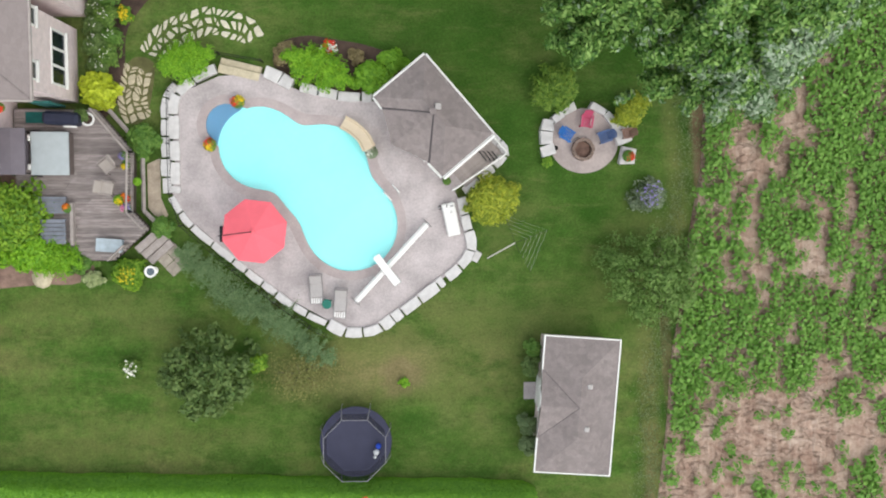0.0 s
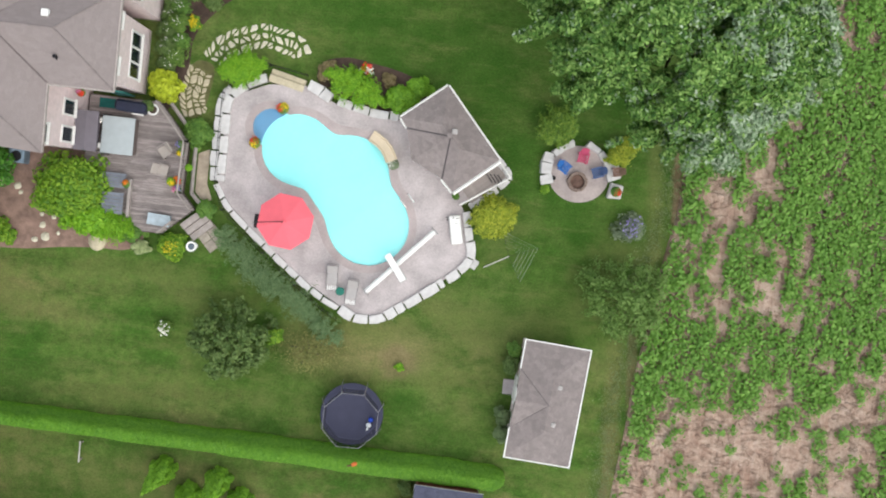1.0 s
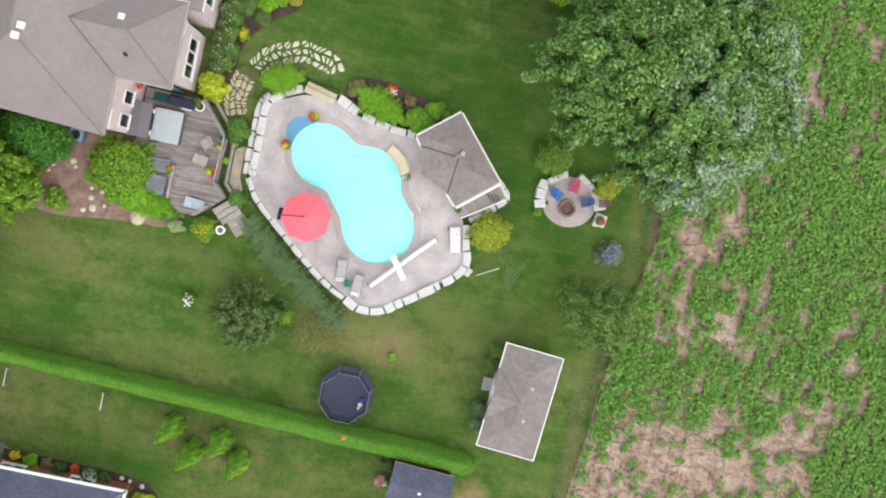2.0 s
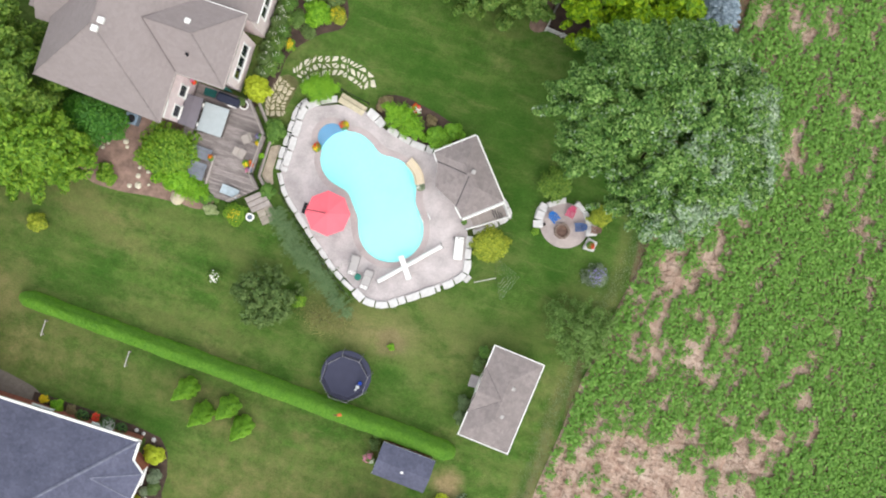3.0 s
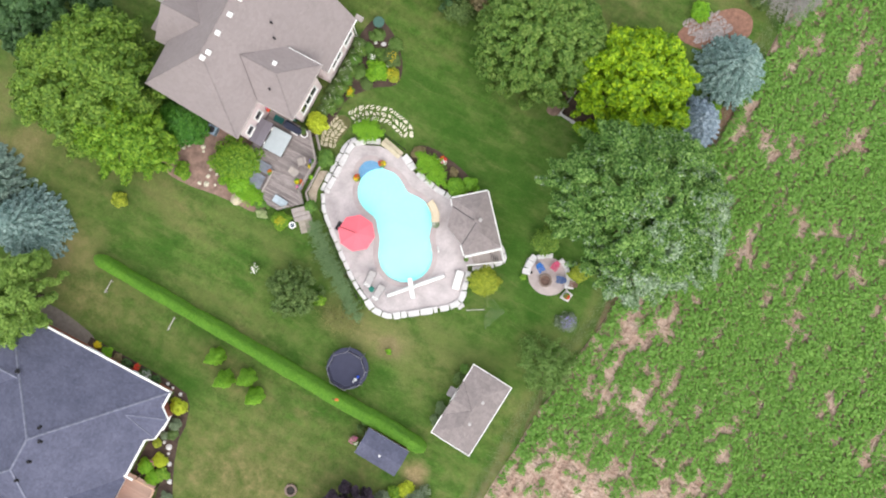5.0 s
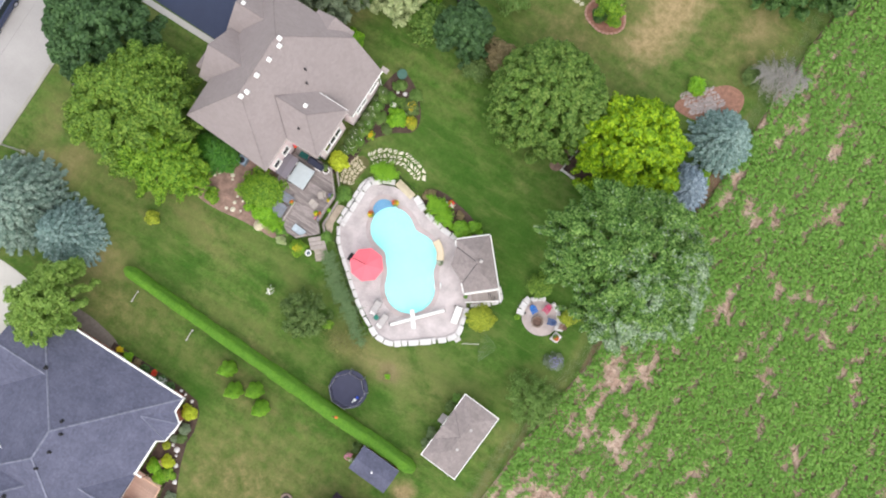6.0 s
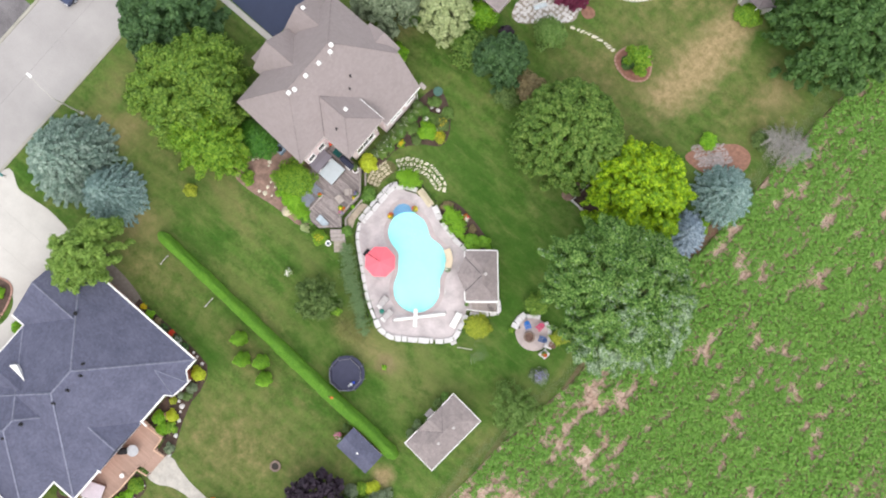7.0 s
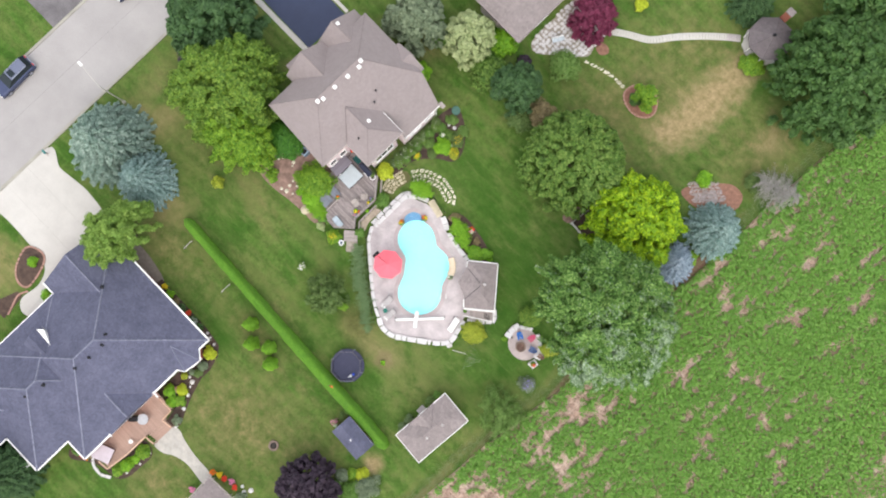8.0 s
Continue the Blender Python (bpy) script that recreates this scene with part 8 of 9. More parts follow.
# ---- street: car, lamp, letter boxes ----
def parked_car(x, y, turn, label):
    car = thing("car", label, "car", x, y, 0.012, turn, group="cars parked in the street")
    BLUE = plain("car_paint", (0.05, 0.065, 0.13), 0.25, 0.3, vary=0.05, bump=0, spec=0.6)
    SILV = plain("silver_paint", (0.42, 0.44, 0.5), 0.3, 0.4, vary=0.05, bump=0)
    bm = bmesh.new()
    prof = [(-2.3, 0.55, 0.84), (-2.28, 0.85, 0.86), (-2.0, 0.98, 0.9), (-1.2, 1.02, 0.92), (0.9, 1.02, 0.92), (1.9, 0.94, 0.88), (2.25, 0.78, 0.8), (2.32, 0.5, 0.78)]
    rows = []
    for px, h, w in prof:
        rows.append([bm.verts.new(p) for p in ((px, -w, 0.28), (px, -w, h - 0.12), (px, -w + 0.12, h), (px, w - 0.12, h), (px, w, h - 0.12), (px, w, 0.28))])
    for a, b in zip(rows, rows[1:]):
        for k in range(6):
            bm.faces.new((a[k], a[(k + 1) % 6], b[(k + 1) % 6], b[k]))
    bm.faces.new(rows[0])
    bm.faces.new(rows[-1][::-1])
    bmesh.ops.recalc_face_normals(bm, faces=bm.faces)
    part("body", bm, BLUE, car)
    bm = bmesh.new()
    low = [(-2.15, 0.78), (1.05, 0.8)]
    lo = [bm.verts.new(p) for p in ((-2.2, -0.8, 0.98), (1.1, -0.82, 1.0), (1.1, 0.82, 1.0), (-2.2, 0.8, 0.98))]
    hi = [bm.verts.new(p) for p in ((-1.85, -0.64, 1.5), (0.3, -0.66, 1.52), (0.3, 0.66, 1.52), (-1.85, 0.64, 1.5))]
    for k in range(4):
        bm.faces.new((lo[k], lo[(k + 1) % 4], hi[(k + 1) % 4], hi[k]))
    bm.faces.new(hi)
    bmesh.ops.recalc_face_normals(bm, faces=bm.faces)
    part("glasshouse", bm, GLASS, car, "dark tinted windows")
    part("roof_panel", boxed(-1.8, 0.25, -0.62, 0.62, 1.5, 1.545, 0.02), plain("roof_paint", (0.16, 0.18, 0.25), 0.3, 0.4, vary=0.05, bump=0), car, "blue-grey roof")
    for sy in (-0.6, 0.57):
        part("roof_rail", boxed(-1.7, 0.1, sy, sy + 0.03, 1.55, 1.6), SILV, car)
    part("sunroof", boxed(-0.5, 0.1, -0.4, 0.4, 1.535, 1.551), GLASS, car)
    for sx in (-1.45, 1.45):
        for sy in (-0.84, 0.84):
            wheel = part("wheel", lathe([(0.2, -0.1), (0.33, -0.1), (0.34, 0), (0.33, 0.1), (0.2, 0.1)], 18), DARKMETAL, car)
            wheel.matrix_basis = pose(sx, sy, 0.335, 90, 0, 0)
            part("rim", lathe([(0.2, -0.11), (0.19, 0.11)], 14), SILV, wheel)
    for sy in (-0.6, 0.6):
        part("headlight", boxed(2.18, 2.3, sy - 0.18, sy + 0.18, 0.62, 0.76, 0.02), WHITE, car)
        part("tail_light", boxed(-2.33, -2.25, sy - 0.16, sy + 0.16, 0.66, 0.86, 0.02), F_RED, car)
        part("mirror", boxed(0.75, 0.9, sy * 1.55 - 0.08, sy * 1.55 + 0.08, 1.0, 1.14, 0.02), BLUE, car)
    part("bumper", boxed(2.2, 2.36, -0.7, 0.7, 0.3, 0.5, 0.04), SILV, car)
    part("bumper", boxed(-2.4, -2.24, -0.72, 0.72, 0.3, 0.55, 0.04), SILV, car)
    car.scale = (1.1, 1.06, 1.06)
    return car


parked_car(-51.2, -17.25, -88, "parked dark blue estate car with silver roof rails")
parked_car(-50.1, -0.35, -88, "parked dark navy car beside the street tree")
lp = thing("street_lamp", "grey street lamp with an arm over the road", "street lamp", -40.7, -10.35, 0)
part("pole", tube([(0, 0, 0), (0, 0, 7.1)], 0.085, 10, 0.6), CONCRETE, lp)
part("arm", tube([(0, 0, 7.0), (-1.2, 0.1, 7.45), (-2.7, 0.25, 7.5)], 0.04, 6), CONCRETE, lp)
part("lamp_head", boxed(-3.25, -2.65, 0.12, 0.4, 7.42, 7.58, 0.05), WHITE, lp, "white lamp head")
part("base", lathe([(0.2, 0), (0.2, 0.25), (0.1, 0.35)], 12), CONCRETE, lp)
mb = thing("letter_box", "teal letter box on a post by the kerb", "letter box", -42.35, -20.45, 0)
part("post", boxed(-0.05, 0.05, -0.05, 0.05, 0, 1.0), RAILWOOD, mb)
part("box", boxed(-0.28, 0.28, -0.12, 0.12, 1.0, 1.28, 0.05), plain("teal_box", (0.04, 0.2, 0.19), 0.5), mb)
part("arm", boxed(0.05, 0.6, -0.03, 0.03, 0.85, 0.92), RAILWOOD, mb)
bn = thing("wheeled_bin", "dark blue-grey wheeled bin by the verge", "bin", -41.1, -12.7, 0, 20)
part("body", boxed(-0.42, 0.42, -0.5, 0.5, 0.05, 0.95, 0.05), plain("bin_plastic", (0.07, 0.1, 0.13), 0.5), bn)
part("lid", boxed(-0.45, 0.45, -0.53, 0.53, 0.95, 1.02, 0.03), plain("bin_lid", (0.12, 0.16, 0.2), 0.5), bn)
for sx in (-0.35, 0.35):
    part("wheel", lathe([(0.1, -0.04), (0.11, 0), (0.1, 0.04)], 10), DARKMETAL, bn).matrix_basis = pose(sx, 0.42, 0.11, 0, 90, 0)
bush("shrub", "dark purple shrub beside the street tree", -39.4, -1.7, 1.2, 1.0, 1.2, 0.17, 1400, L_PURPLE, 170, 16)

# ---- neighbour's garden ----
for k, (x, y) in enumerate(((-12.55, -17.15), (-10.95, -18.55), (-9.28, -17.5), (-7.9, -18.6))):
    cone_shrub("small clipped bright green conical conifer on the lawn", x, y, 0.72, 4.6, L_CONE, 180 + k, "four small conifers")
for k, (x, y, r, m) in enumerate(((6.35, -21.35, 0.8, L_SAGE), (7.05, -20.5, 0.75, L_LIME), (7.75, -19.75, 0.8, L_YELLOW), (-13.45, -22.6, 0.78, L_YELLOW), (-12.6, -27.55, 0.7, L_YELLOW), (-11.95, -28.5, 0.68, L_LIME), (-12.5, -29.2, 0.7, L_BRIGHT), (-13.5, -28.6, 0.75, L_BRIGHT), (-13.6, -26.4, 0.4, L_YOLIVE),
                                   (-10.75, -35.2, 0.85, L_LIME), (-10.7, -36.4, 0.5, L_BRIGHT), (-10.85, -37.45, 0.8, L_BRIGHT), (-11.2, -38.6, 0.7, L_LIME))):
    bush("shrub", "rounded clipped garden shrub", x, y, r, r, r * 1.1, 0.13, 1300, m, 190 + k, 16, group="rounded shrubs", ragged=0.15)
for k, (x, y, r, m) in enumerate(((9.2, -20.3, 1.5, L_SAGE), (8.2, -21.8, 1.3, L_SHRUB), (6.9, -22.6, 0.9, L_SHRUB), (-20.2, -21.4, 0.4, L_RUST), (-21.2, -21.4, 0.55, L_BRIGHT), (-12.9, -24.2, 0.6, L_SAGE), (-12.7, -25.1, 0.55, L_OLIVE), (-13.3, -25.5, 0.4, L_SAGE), (-10.65, -30.3, 0.6, L_SAGE), (-30.6, -31.2, 0.8, L_BRIGHT), (-30.0, -31.9, 0.5, L_SHRUB), (-15.9, -40.4, 0.6, L_SHRUB), (-14.6, -39.9, 0.5, L_RUST), (1.7, -15.95, 0.5, L_SHRUB), (1.85, -16.9, 0.5, L_OLIVE), (0.3, -31.0, 0.7, L_SAGE))):
    bush("shrub", "leafy garden shrub in the bed", x, y, r, r, r * 1.1, 0.13, int(900 * r + 300), m, 220 + k, 12, group="bed shrubs")
for k, (x, y, c) in enumerate(((-22.25, -21.15, F_YELLOW), (-18.3, -21.3, F_RED), (-13.15, -28.1, F_PINK), (-15.2, -40.3, F_RED), (-14.7, -40.2, F_ORANGE), (-3.75, -31.3, F_ORANGE), (-3.05, -30.95, F_YELLOW), (-2.35, -30.85, F_RED), (-1.6, -30.5, F_PINK), (-0.9, -30.65, F_RED), (-4.0, -34.2, F_PINK))):
    bush("flower_cluster", "bright garden flowers in a bed", x, y, 0.42, 0.4, 0.4, 0.1, 260, L_SHRUB, 240 + k, 8, group="bright flowers", blooms=(c, 170, 0.13))
for x, y, r, mat, lab in ((-19.2, -21.45, 0.38, DARKMETAL, "large black plant pot in the dark bed"), (-16.25, -21.5, 0.36, DARKMETAL, "large black plant pot in the dark bed"), (-17.25, -21.5, 0.46, STONE, "round pale stone planter in the dark bed")):
    flower_pot(x, y, 0.014, r, 0.5, (), int(-10 * x), mat, lab, L_DEEP)
fr = thing("fire_ring", "small round stone fire ring on the lawn", "fire ring", -1.23, -24.6, 0)
for k in range(10):
    ob = new("stone", PITBLOCKS[k % 8])
    ob.parent = fr
    a = 2 * math.pi * k / 10
    ob.matrix_basis = pose(0.46 * math.cos(a), 0.46 * math.sin(a), 0, 0, 0, math.degrees(a) + 90) @ Matrix.Diagonal((0.28, 0.36, 0.2, 1))
part("ash", lathe([(0.38, 0.02), (0.1, 0.06)], 14), plain("dark_ash", (0.05, 0.045, 0.04), 0.95), fr, "dark ash")
structure("ground_bed_oval", slab(smooth_line([(-36.3, -29.3), (-34.6, -28.5), (-33.5, -29.4), (-32.9, -32.1), (-34.2, -32.6), (-35.6, -31.5)], 5, True), -0.05, 0.03), MULCH, "dark oval mulch bed ringed with brick", "flower bed")
ov = thing("garden_edging", "ring of pinkish bricks round the oval bed", "edging", kind="structure")
line = smooth_line([(-36.3, -29.3), (-34.6, -28.5), (-33.5, -29.4), (-32.9, -32.1), (-34.2, -32.6), (-35.6, -31.5)], 5, True)
PINKBRICK = plain("pink_paver", (0.42, 0.25, 0.2), 0.9, vary=0.3)
bmb = boxed(-0.17, 0.17, -0.1, 0.1, 0, 0.1)
BRICK = bpy.data.meshes.new("brick")
bmb.to_mesh(BRICK)
bmb.free()
BRICK.materials.append(PINKBRICK)


def brick_ring(parent, pts, z=0.03, closed=True):
    todo = list(zip(pts, pts[1:] + pts[:1])) if closed else list(zip(pts, pts[1:]))
    for a, b in todo:
        n = max(1, round(math.dist(a, b) / 0.4))
        for i in range(n):
            ob = new("brick", BRICK)
            ob.parent = parent
            u = (i + 0.5) / n
            ob.matrix_basis = pose(a[0] + (b[0] - a[0]) * u, a[1] + (b[1] - a[1]) * u, z, 0, 0, math.degrees(math.atan2(b[1] - a[1], b[0] - a[0])))


brick_ring(ov, line)
bush("shrub", "bright green shrub in the oval bed", -34.5, -29.9, 0.75, 0.65, 0.7, 0.13, 1000, L_BRIGHT, 260, 12)
ov2 = thing("garden_edging", "pinkish brick edging by the front walk", "edging", kind="structure")
brick_ring(ov2, smooth_line([(-32.6, -32.6), (-33.0, -33.6), (-32.6, -34.8), (-32.2, -35.8)], 4), 0.03, False)
structure("ground_bed_front", slab([(-33.4, -33.4), (-32.6, -33.4), (-32.2, -36.5), (-34.6, -36.6)], -0.05, 0.012), MULCH, "dark mulch bed by the front walk", "flower bed")

# ---- garden to the north: terrace, path, pavilion ----
h3 = thing("house", "neighbouring house with brown shingle hip roof", "house")
for x0, x1, y0, y1, z, s in ((-20.6, -14.0, 25.2, 38.0, 4.2, 0.5), (-27.0, -18.6, 27.0, 40.0, 4.25, 0.5)):
    part("roof", hip_roof(x0, x1, y0, y1, z, s, "hh", 0.16), [ROOF_GREY, ROOF_GREY], h3, "grey-brown shingle roof")
    part("gutter", fascia(x0, x1, y0, y1, z), ROOF_BROWN, h3)
    wall_block(h3, x0, x1, y0, y1, 0, z - 0.15, SIDING)
part("skylight", boxed(-17.7, -16.6, 27.6, 28.6, 4.6, 5.35, 0.05), WHITE, h3, "white framed skylight")
window_unit(h3, -14.43, 29.5, 1.0, 1.6, 1.3, "e", 2)
terr = thing("pavement_terrace", "pale flagstone terrace beside the neighbouring house", "terrace", kind="structure")
TERR_SOIL = plain("terrace_joint", (0.3, 0.27, 0.23), 0.95, vary=0.25)
outline = smooth_line([(-13.6, 27.4), (-12.2, 26.8), (-10.0, 28.8), (-8.0, 30.6), (-8.3, 32.4), (-8.2, 34.6), (-9.6, 35.6), (-13.4, 34.6), (-13.7, 31.0)], 4, True)
part("joint_bed", slab(outline, -0.05, 0.012), TERR_SOIL, terr, "sandy joints")
rnd3 = random.Random(9)
for i in range(13):
    for j in range(18):
        x, y = -13.7 + 0.48 * i + rnd3.uniform(-0.1, 0.1), 26.9 + 0.48 * j + rnd3.uniform(-0.1, 0.1)
        inside = False
        for (ax, ay), (bx_, by_) in zip(outline, outline[1:] + outline[:1]):
            if (ay > y) != (by_ > y) and x < ax + (bx_ - ax) * (y - ay) / (by_ - ay):
                inside = not inside
        if inside:
            ob = new("flagstone", rnd3.choice(FLAGS))
            ob.parent = terr
            s = rnd3.uniform(0.2, 0.3)
            ob.matrix_basis = pose(x, y, 0, 0, 0, rnd3.uniform(0, 360)) @ Matrix.Diagonal((s * 1.15, s, 1, 1))
wp = smooth_line([(-8.4, 34.4), (-6.5, 35.7), (-4.4, 37.0), (-2.6, 39.3), (-0.6, 41.5), (1.2, 43.2), (2.6, 44.4)], 8)
gp = thing("pavement_white_path", "narrow curving path of white stone slabs", "path", kind="structure")
for k, (p, q) in enumerate(zip(wp, wp[1:])):
    l = math.dist(p, q)
    ob = part("slab", boxed(-l / 2 + 0.015, l / 2 - 0.015, -0.4, 0.4, -0.05, 0.03, 0.01), CONCRETE if k < len(wp) - 8 else SLAB, gp)
    ob.matrix_basis = pose((p[0] + q[0]) / 2, (p[1] + q[1]) / 2, 0.002 * (k % 2), 0, 0, math.degrees(math.atan2(q[1] - p[1], q[0] - p[0])))
sp = thing("pavement_stepping_stones", "line of pale stepping stones across the lawn", "path", kind="structure")
flag_path(sp, [(-7.9, 29.9), (-6.4, 30.5), (-4.6, 31.0), (-2.4, 31.1)], 0.5, 0.62, PALESTONE, 71, 1, 0.13)
structure("ground_bed_round", slab(ring_of(-0.2, 31.3, 1.95, 1.75, 28, 0.04, 3), -0.05, 0.02), plain("red_mulch", (0.24, 0.12, 0.085), 0.95, vary=0.3, fine=14), "reddish mulch ring round the clipped shrub", "flower bed")
rb = thing("garden_edging", "brick ring round the mulch bed", "edging", kind="structure")
brick_ring(rb, ring_of(-0.2, 31.3, 1.95, 1.75, 28, 0.04, 3), 0.0)
tree("ornamental_tree", "small yellow-green tree on a pale stem in the round bed", -0.3, 31.4, 1.45, 1.25, 3.6, 1.8, 0.12, 5200, 0.24, L_LIME, 270, 0.07, 6, 0.6, bough=0.4, depth=0.3)
bush("shrub", "low lime-green shrub in the round bed", 0.8, 31.1, 0.7, 0.6, 0.7, 0.14, 800, L_LIME, 278, 12)
bush("shrub", "dark underplanting in the round bed", -0.7, 31.0, 0.9, 0.9, 0.7, 0.14, 1000, L_DEEP, 271, 12)
PAV_ROOF = shingles("dark_brown_shingles", (0.115, 0.1, 0.105), (0.165, 0.145, 0.148))
gz = thing("garden_pavilion", "octagonal garden pavilion with a brown shingle roof", "pavilion", 4.85, 45.6, 0)
bm = bmesh.new()
oc = [bm.verts.new((2.55 * math.cos(math.pi * (k + 0.5) / 4), 2.55 * math.sin(math.pi * (k + 0.5) / 4), 2.5)) for k in range(8)]
ol = [bm.verts.new((2.55 * math.cos(math.pi * (k + 0.5) / 4), 2.55 * math.sin(math.pi * (k + 0.5) / 4), 2.36)) for k in range(8)]
tp = bm.verts.new((0, 0, 3.7))
for k in range(8):
    bm.faces.new((oc[k], oc[(k + 1) % 8], tp))
    bm.faces.new((ol[k], ol[(k + 1) % 8], oc[(k + 1) % 8], oc[k]))
bm.faces.new(ol[::-1])
part("roof", bm, PAV_ROOF, gz, "dark brown shingle roof")
for k in range(8):
    a = math.pi * (k + 0.5) / 4
    part("post", tube([(2.3 * math.cos(a), 2.3 * math.sin(a), 0), (2.3 * math.cos(a), 2.3 * math.sin(a), 2.4)], 0.06, 6), WHITE, gz)
    part("ridge_cap", tube([(2.55 * math.cos(a), 2.55 * math.sin(a), 2.5), (0, 0, 3.7)], 0.03, 4), PAV_ROOF, gz)
part("floor", lathe([(2.4, 0), (2.4, 0.12), (0.1, 0.13)], 8), CONCRETE, gz)
part("finial", lathe([(0.2, 3.62), (0.2, 3.8), (0.1, 3.9)], 10), DARKMETAL, gz)
chm = thing("brick_chimney", "red brick outdoor chimney behind the pavilion", "chimney", 4.3, 48.4, 0)
part("stack", boxed(-0.4, 0.4, -0.35, 0.35, 0, 4.2, 0.02), REDBRICK, chm)
part("cap", boxed(-0.44, 0.44, -0.39, 0.39, 4.2, 4.3, 0.02), ROOF_GREY, chm)
bush("shrub", "lime-green shrub beside the pavilion", 5.6, 42.9, 1.6, 1.2, 1.3, 0.17, 2800, L_LIME, 272, 22)
bush("shrub", "yellow shrub on the far lawn", -7.9, 38.9, 0.9, 0.8, 1.0, 0.16, 1000, L_YELLOW, 273, 12)
structure("ground_bed_pebble", slab(smooth_line([(10.2, 27.2), (10.6, 28.9), (11.9, 30.4), (13.6, 31.9), (15.3, 31.8), (15.8, 30.2), (14.6, 28.4), (12.6, 27.2)], 5, True), -0.05, 0.016), plain("red_gravel", (0.26, 0.14, 0.1), 0.95, vary=0.3, fine=14), "reddish gravel bed at the field edge", "gravel bed")
FLATSTONE = plain("dull_flat_stone", (0.36, 0.31, 0.295), 0.9, vary=0.35, scale=1.2, fine=10, bump=0.4)
pbs = thing("pavement_dry_stream", "flat pinkish grey stones laid in a dry stream", "stones", kind="structure")
flag_path(pbs, [(10.7, 27.8), (11.5, 29.0), (12.8, 29.9), (13.6, 31.0)], 2.2, 0.75, FLATSTONE, 72, 5, 0.05)
flag_path(pbs, [(11.4, 27.7), (12.4, 28.6), (13.6, 29.6)], 1.2, 0.7, FLATSTONE, 73, 2, 0.05)
bush("ornamental_grass", "spiky bright green grass in the gravel bed", 10.9, 30.0, 0.85, 0.85, 1.0, 0.24, 420, L_BRIGHT, 274, 14, "grass clump", aspect=4.0)
feathery("smoke_bush", "hazy grey smoke bush at the field edge", 17.0, 34.6, 3.0, 2.7, 2.3, 20, 9500, L_SMOKE, 275, blade=0.045)
bush("shrub", "green shrub below the spruces", 16.0, 22.6, 0.8, 1.2, 1.0, 0.16, 1000, L_LIME, 276, 14)
bush("shrub", "olive shrub beside the smoke bush", 15.0, 33.6, 1.3, 1.1, 1.2, 0.15, 1300, L_OLIVE, 277, 14)
structure("ground_strip_east", slab(smooth_line([(15.6, 17.0), (17.6, 17.6), (18.6, 21.0), (18.3, 24.5), (16.9, 24.0), (16.2, 20.5)], 4, True), -0.05, 0.011), plain("brown_mulch", (0.2, 0.115, 0.08), 0.95, vary=0.3, fine=12), "brown mulch strip under the spruces", "mulch")
fn = thing("timber_fence", "corner of grey weathered timber rails under the trees", "fence")
GREYRAIL = plain("silver_grey_timber", (0.42, 0.41, 0.39), 0.9, vary=0.3, fine=14)
for a, b in (((4.12, 16.0), (7.9, 15.75)), ((4.12, 16.0), (4.5, 19.2))):
    n = 3
    for k in range(n + 1):
        p = (a[0] + (b[0] - a[0]) * k / n, a[1] + (b[1] - a[1]) * k / n)
        if k or b[0] > 5:
            part("post", boxed(p[0] - 0.07, p[0] + 0.07, p[1] - 0.07, p[1] + 0.07, -0.02, 1.2, 0.01), GREYRAIL, fn)
    for z, off in ((0.35, 0.0), (0.72, 0.02), (1.08, -0.02)):
        part("rail", tube([(a[0], a[1] + off, z), ((a[0] + b[0]) / 2, (a[1] + b[1]) / 2 + off, z - 0.02), (b[0], b[1] + off, z)], 0.055, 6), GREYRAIL, fn)
structure("ground_bed_corner", slab(smooth_line([(4.3, 16.2), (7.6, 16.0), (9.8, 17.6), (9.4, 21.0), (6.0, 21.0), (4.4, 19.0)], 4, True), -0.05, 0.013), MULCH, "dark mulch bed under the golden tree", "flower bed")
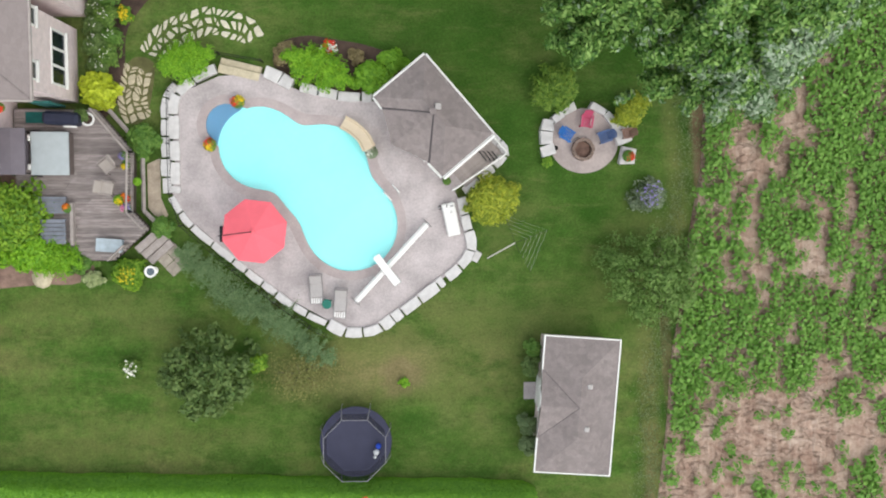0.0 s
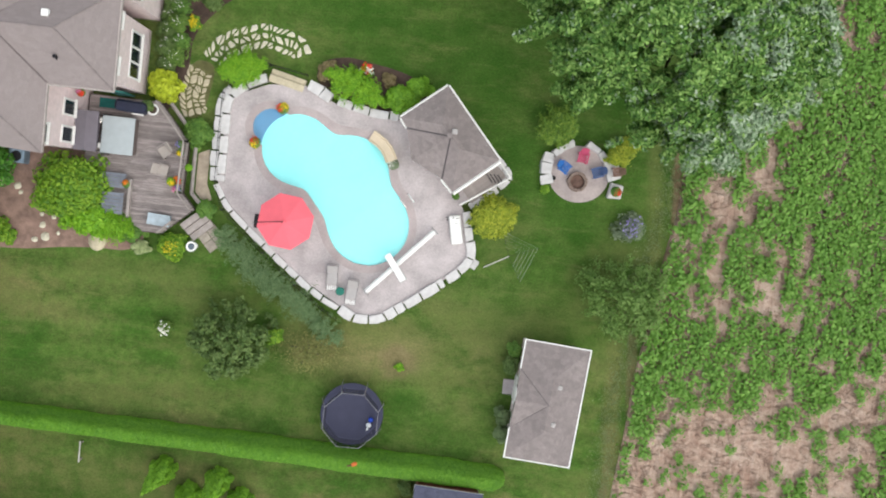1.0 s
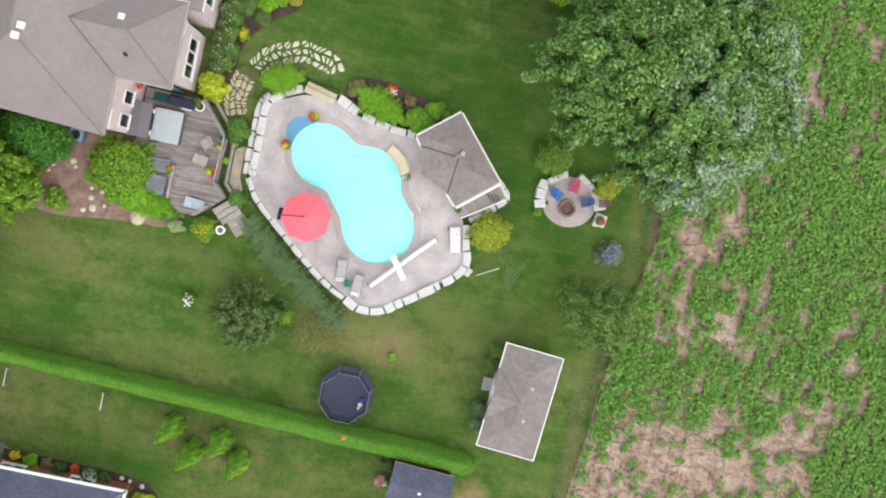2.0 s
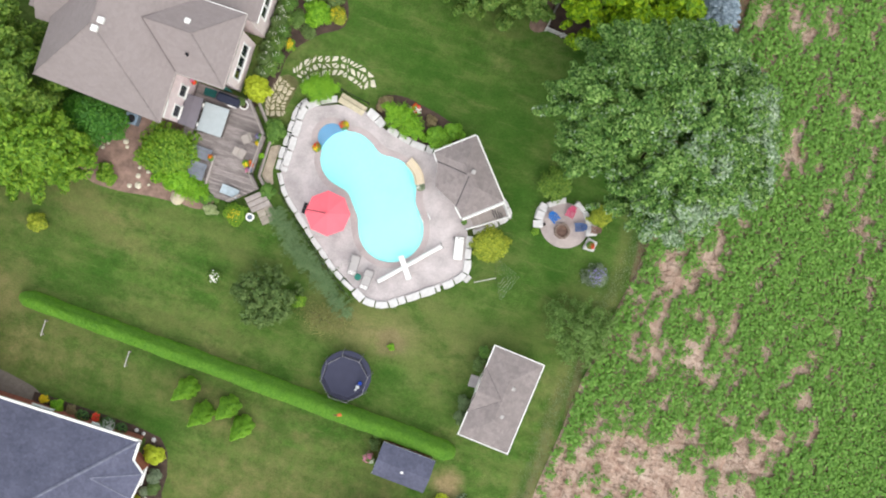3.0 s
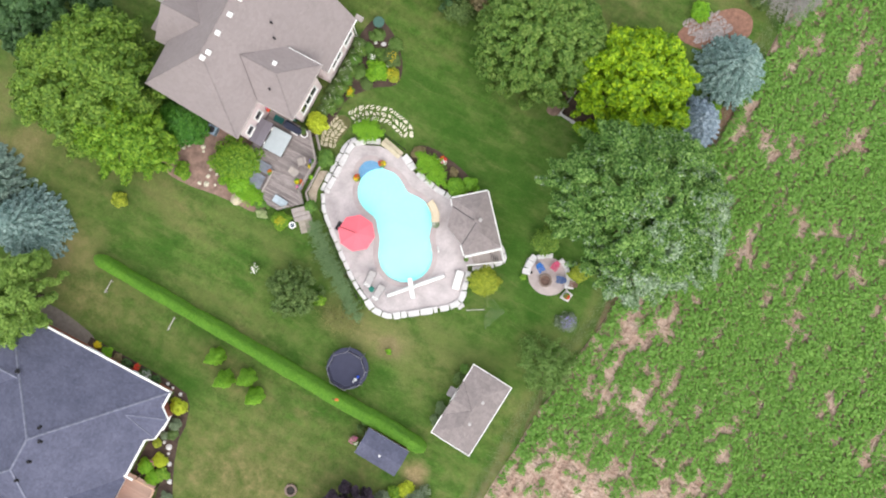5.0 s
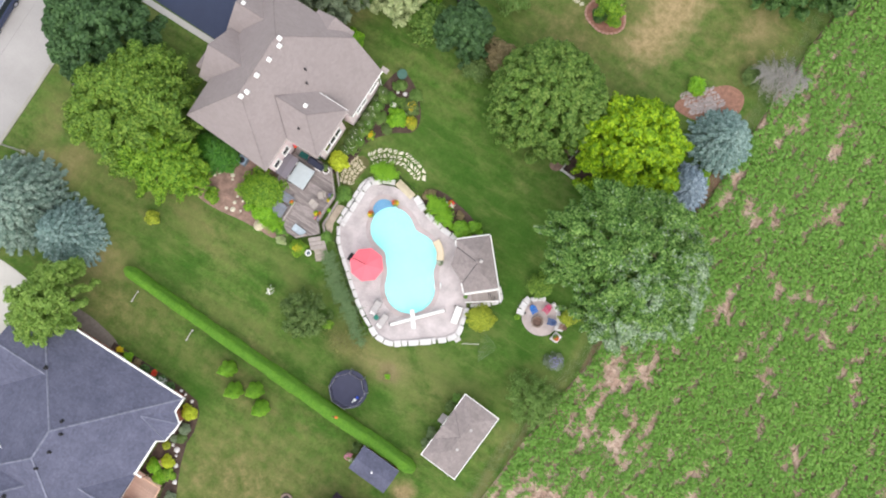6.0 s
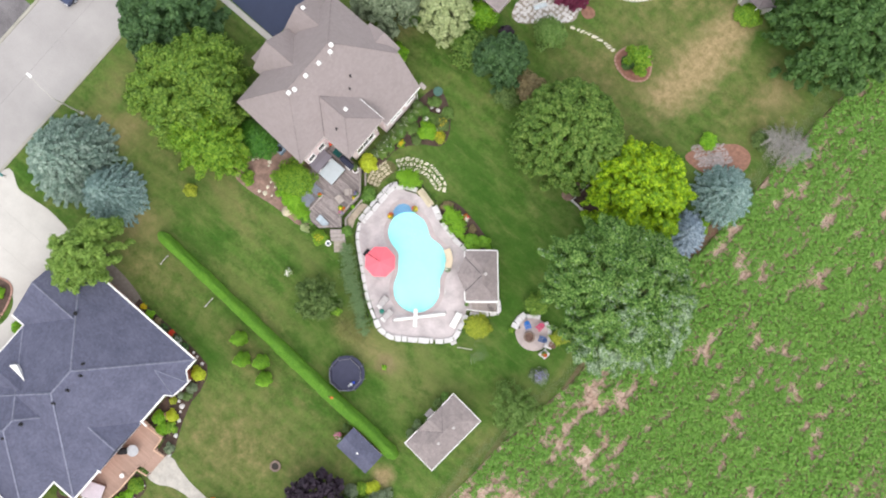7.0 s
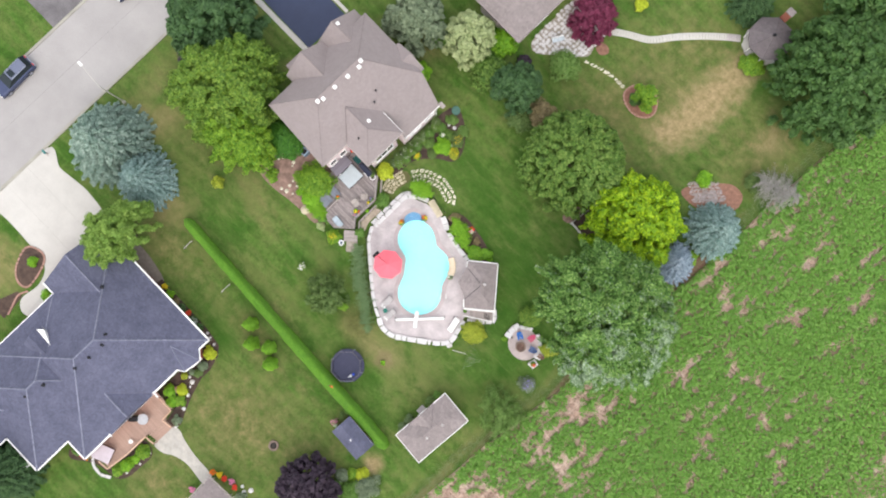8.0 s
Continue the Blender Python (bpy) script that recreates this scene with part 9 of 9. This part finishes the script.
structure("ground_bed_fence", slab(smooth_line([(2.9, 15.9), (4.0, 15.9), (4.2, 18.0), (3.2, 17.9)], 4, True), -0.05, 0.012), PINKGRAVEL, "reddish mulch beside the timber fence", "flower bed")
bush("flower_cluster", "small white flowering plant beside the timber fence", 3.6, 17.2, 0.22, 0.2, 0.35, 0.1, 120, L_SHRUB, 290, 6, blooms=(F_WHITE, 60, 0.1))
# border shrubs between the two gardens
for k, (x, y, r, h, m, lab) in enumerate(((-14.2, 21.2, 2.3, 2.6, L_ROUND, "large mid-green shrub in the border"), (-6.9, 21.9, 1.9, 2.4, L_RUST, "brownish seeded shrub in the border"), (-8.0, 19.9, 1.5, 1.8, L_OLIVE, "olive shrub in the border"), (-8.8, 27.6, 2.0, 2.6, L_THIN, "soft green juniper at the terrace"), (-15.6, 24.6, 1.8, 2.4, L_BRIGHT, "bright green shrub at the house corner"),
                                          (-12.4, 24.9, 0.9, 1.1, L_PURPLE, "dark purple shrub in the border"), (-20.6, 20.2, 1.4, 1.8, L_SHRUB, "green shrub beneath the pale trees"), (-16.2, 22.4, 1.4, 1.6, L_SHRUB, "green shrub beneath the pale trees"), (-26.0, 21.0, 2.0, 2.4, L_SAGE, "grey-green shrub by the boundary"))):
    bush("shrub", lab, x, y, r, r * 0.95, h, 0.2, int(900 * r), m, 280 + k, 26)
lt = thing("terrace_bench", "pale garden bench on the terrace", "bench", -11.6, 29.5, 0.03, 60)
part("seat", boxed(-0.7, 0.7, -0.25, 0.25, 0.4, 0.45, 0.01), plain("pale_blue_seat", (0.5, 0.56, 0.6), 0.6), lt)
part("backrest", boxed(-0.7, 0.7, 0.22, 0.27, 0.45, 0.9, 0.01), WHITE, lt)
for sx in (-0.6, 0.55):
    part("leg", boxed(sx, sx + 0.05, -0.2, 0.2, 0, 0.4), DARKMETAL, lt)
structure("ground_bed_terrace", slab(ring_of(-7.4, 32.4, 0.75, 0.7, 18, 0.05, 8), -0.05, 0.02), plain("red_mulch_b", (0.26, 0.14, 0.1), 0.95, vary=0.3, fine=14), "small reddish mulch circle by the terrace", "flower bed")
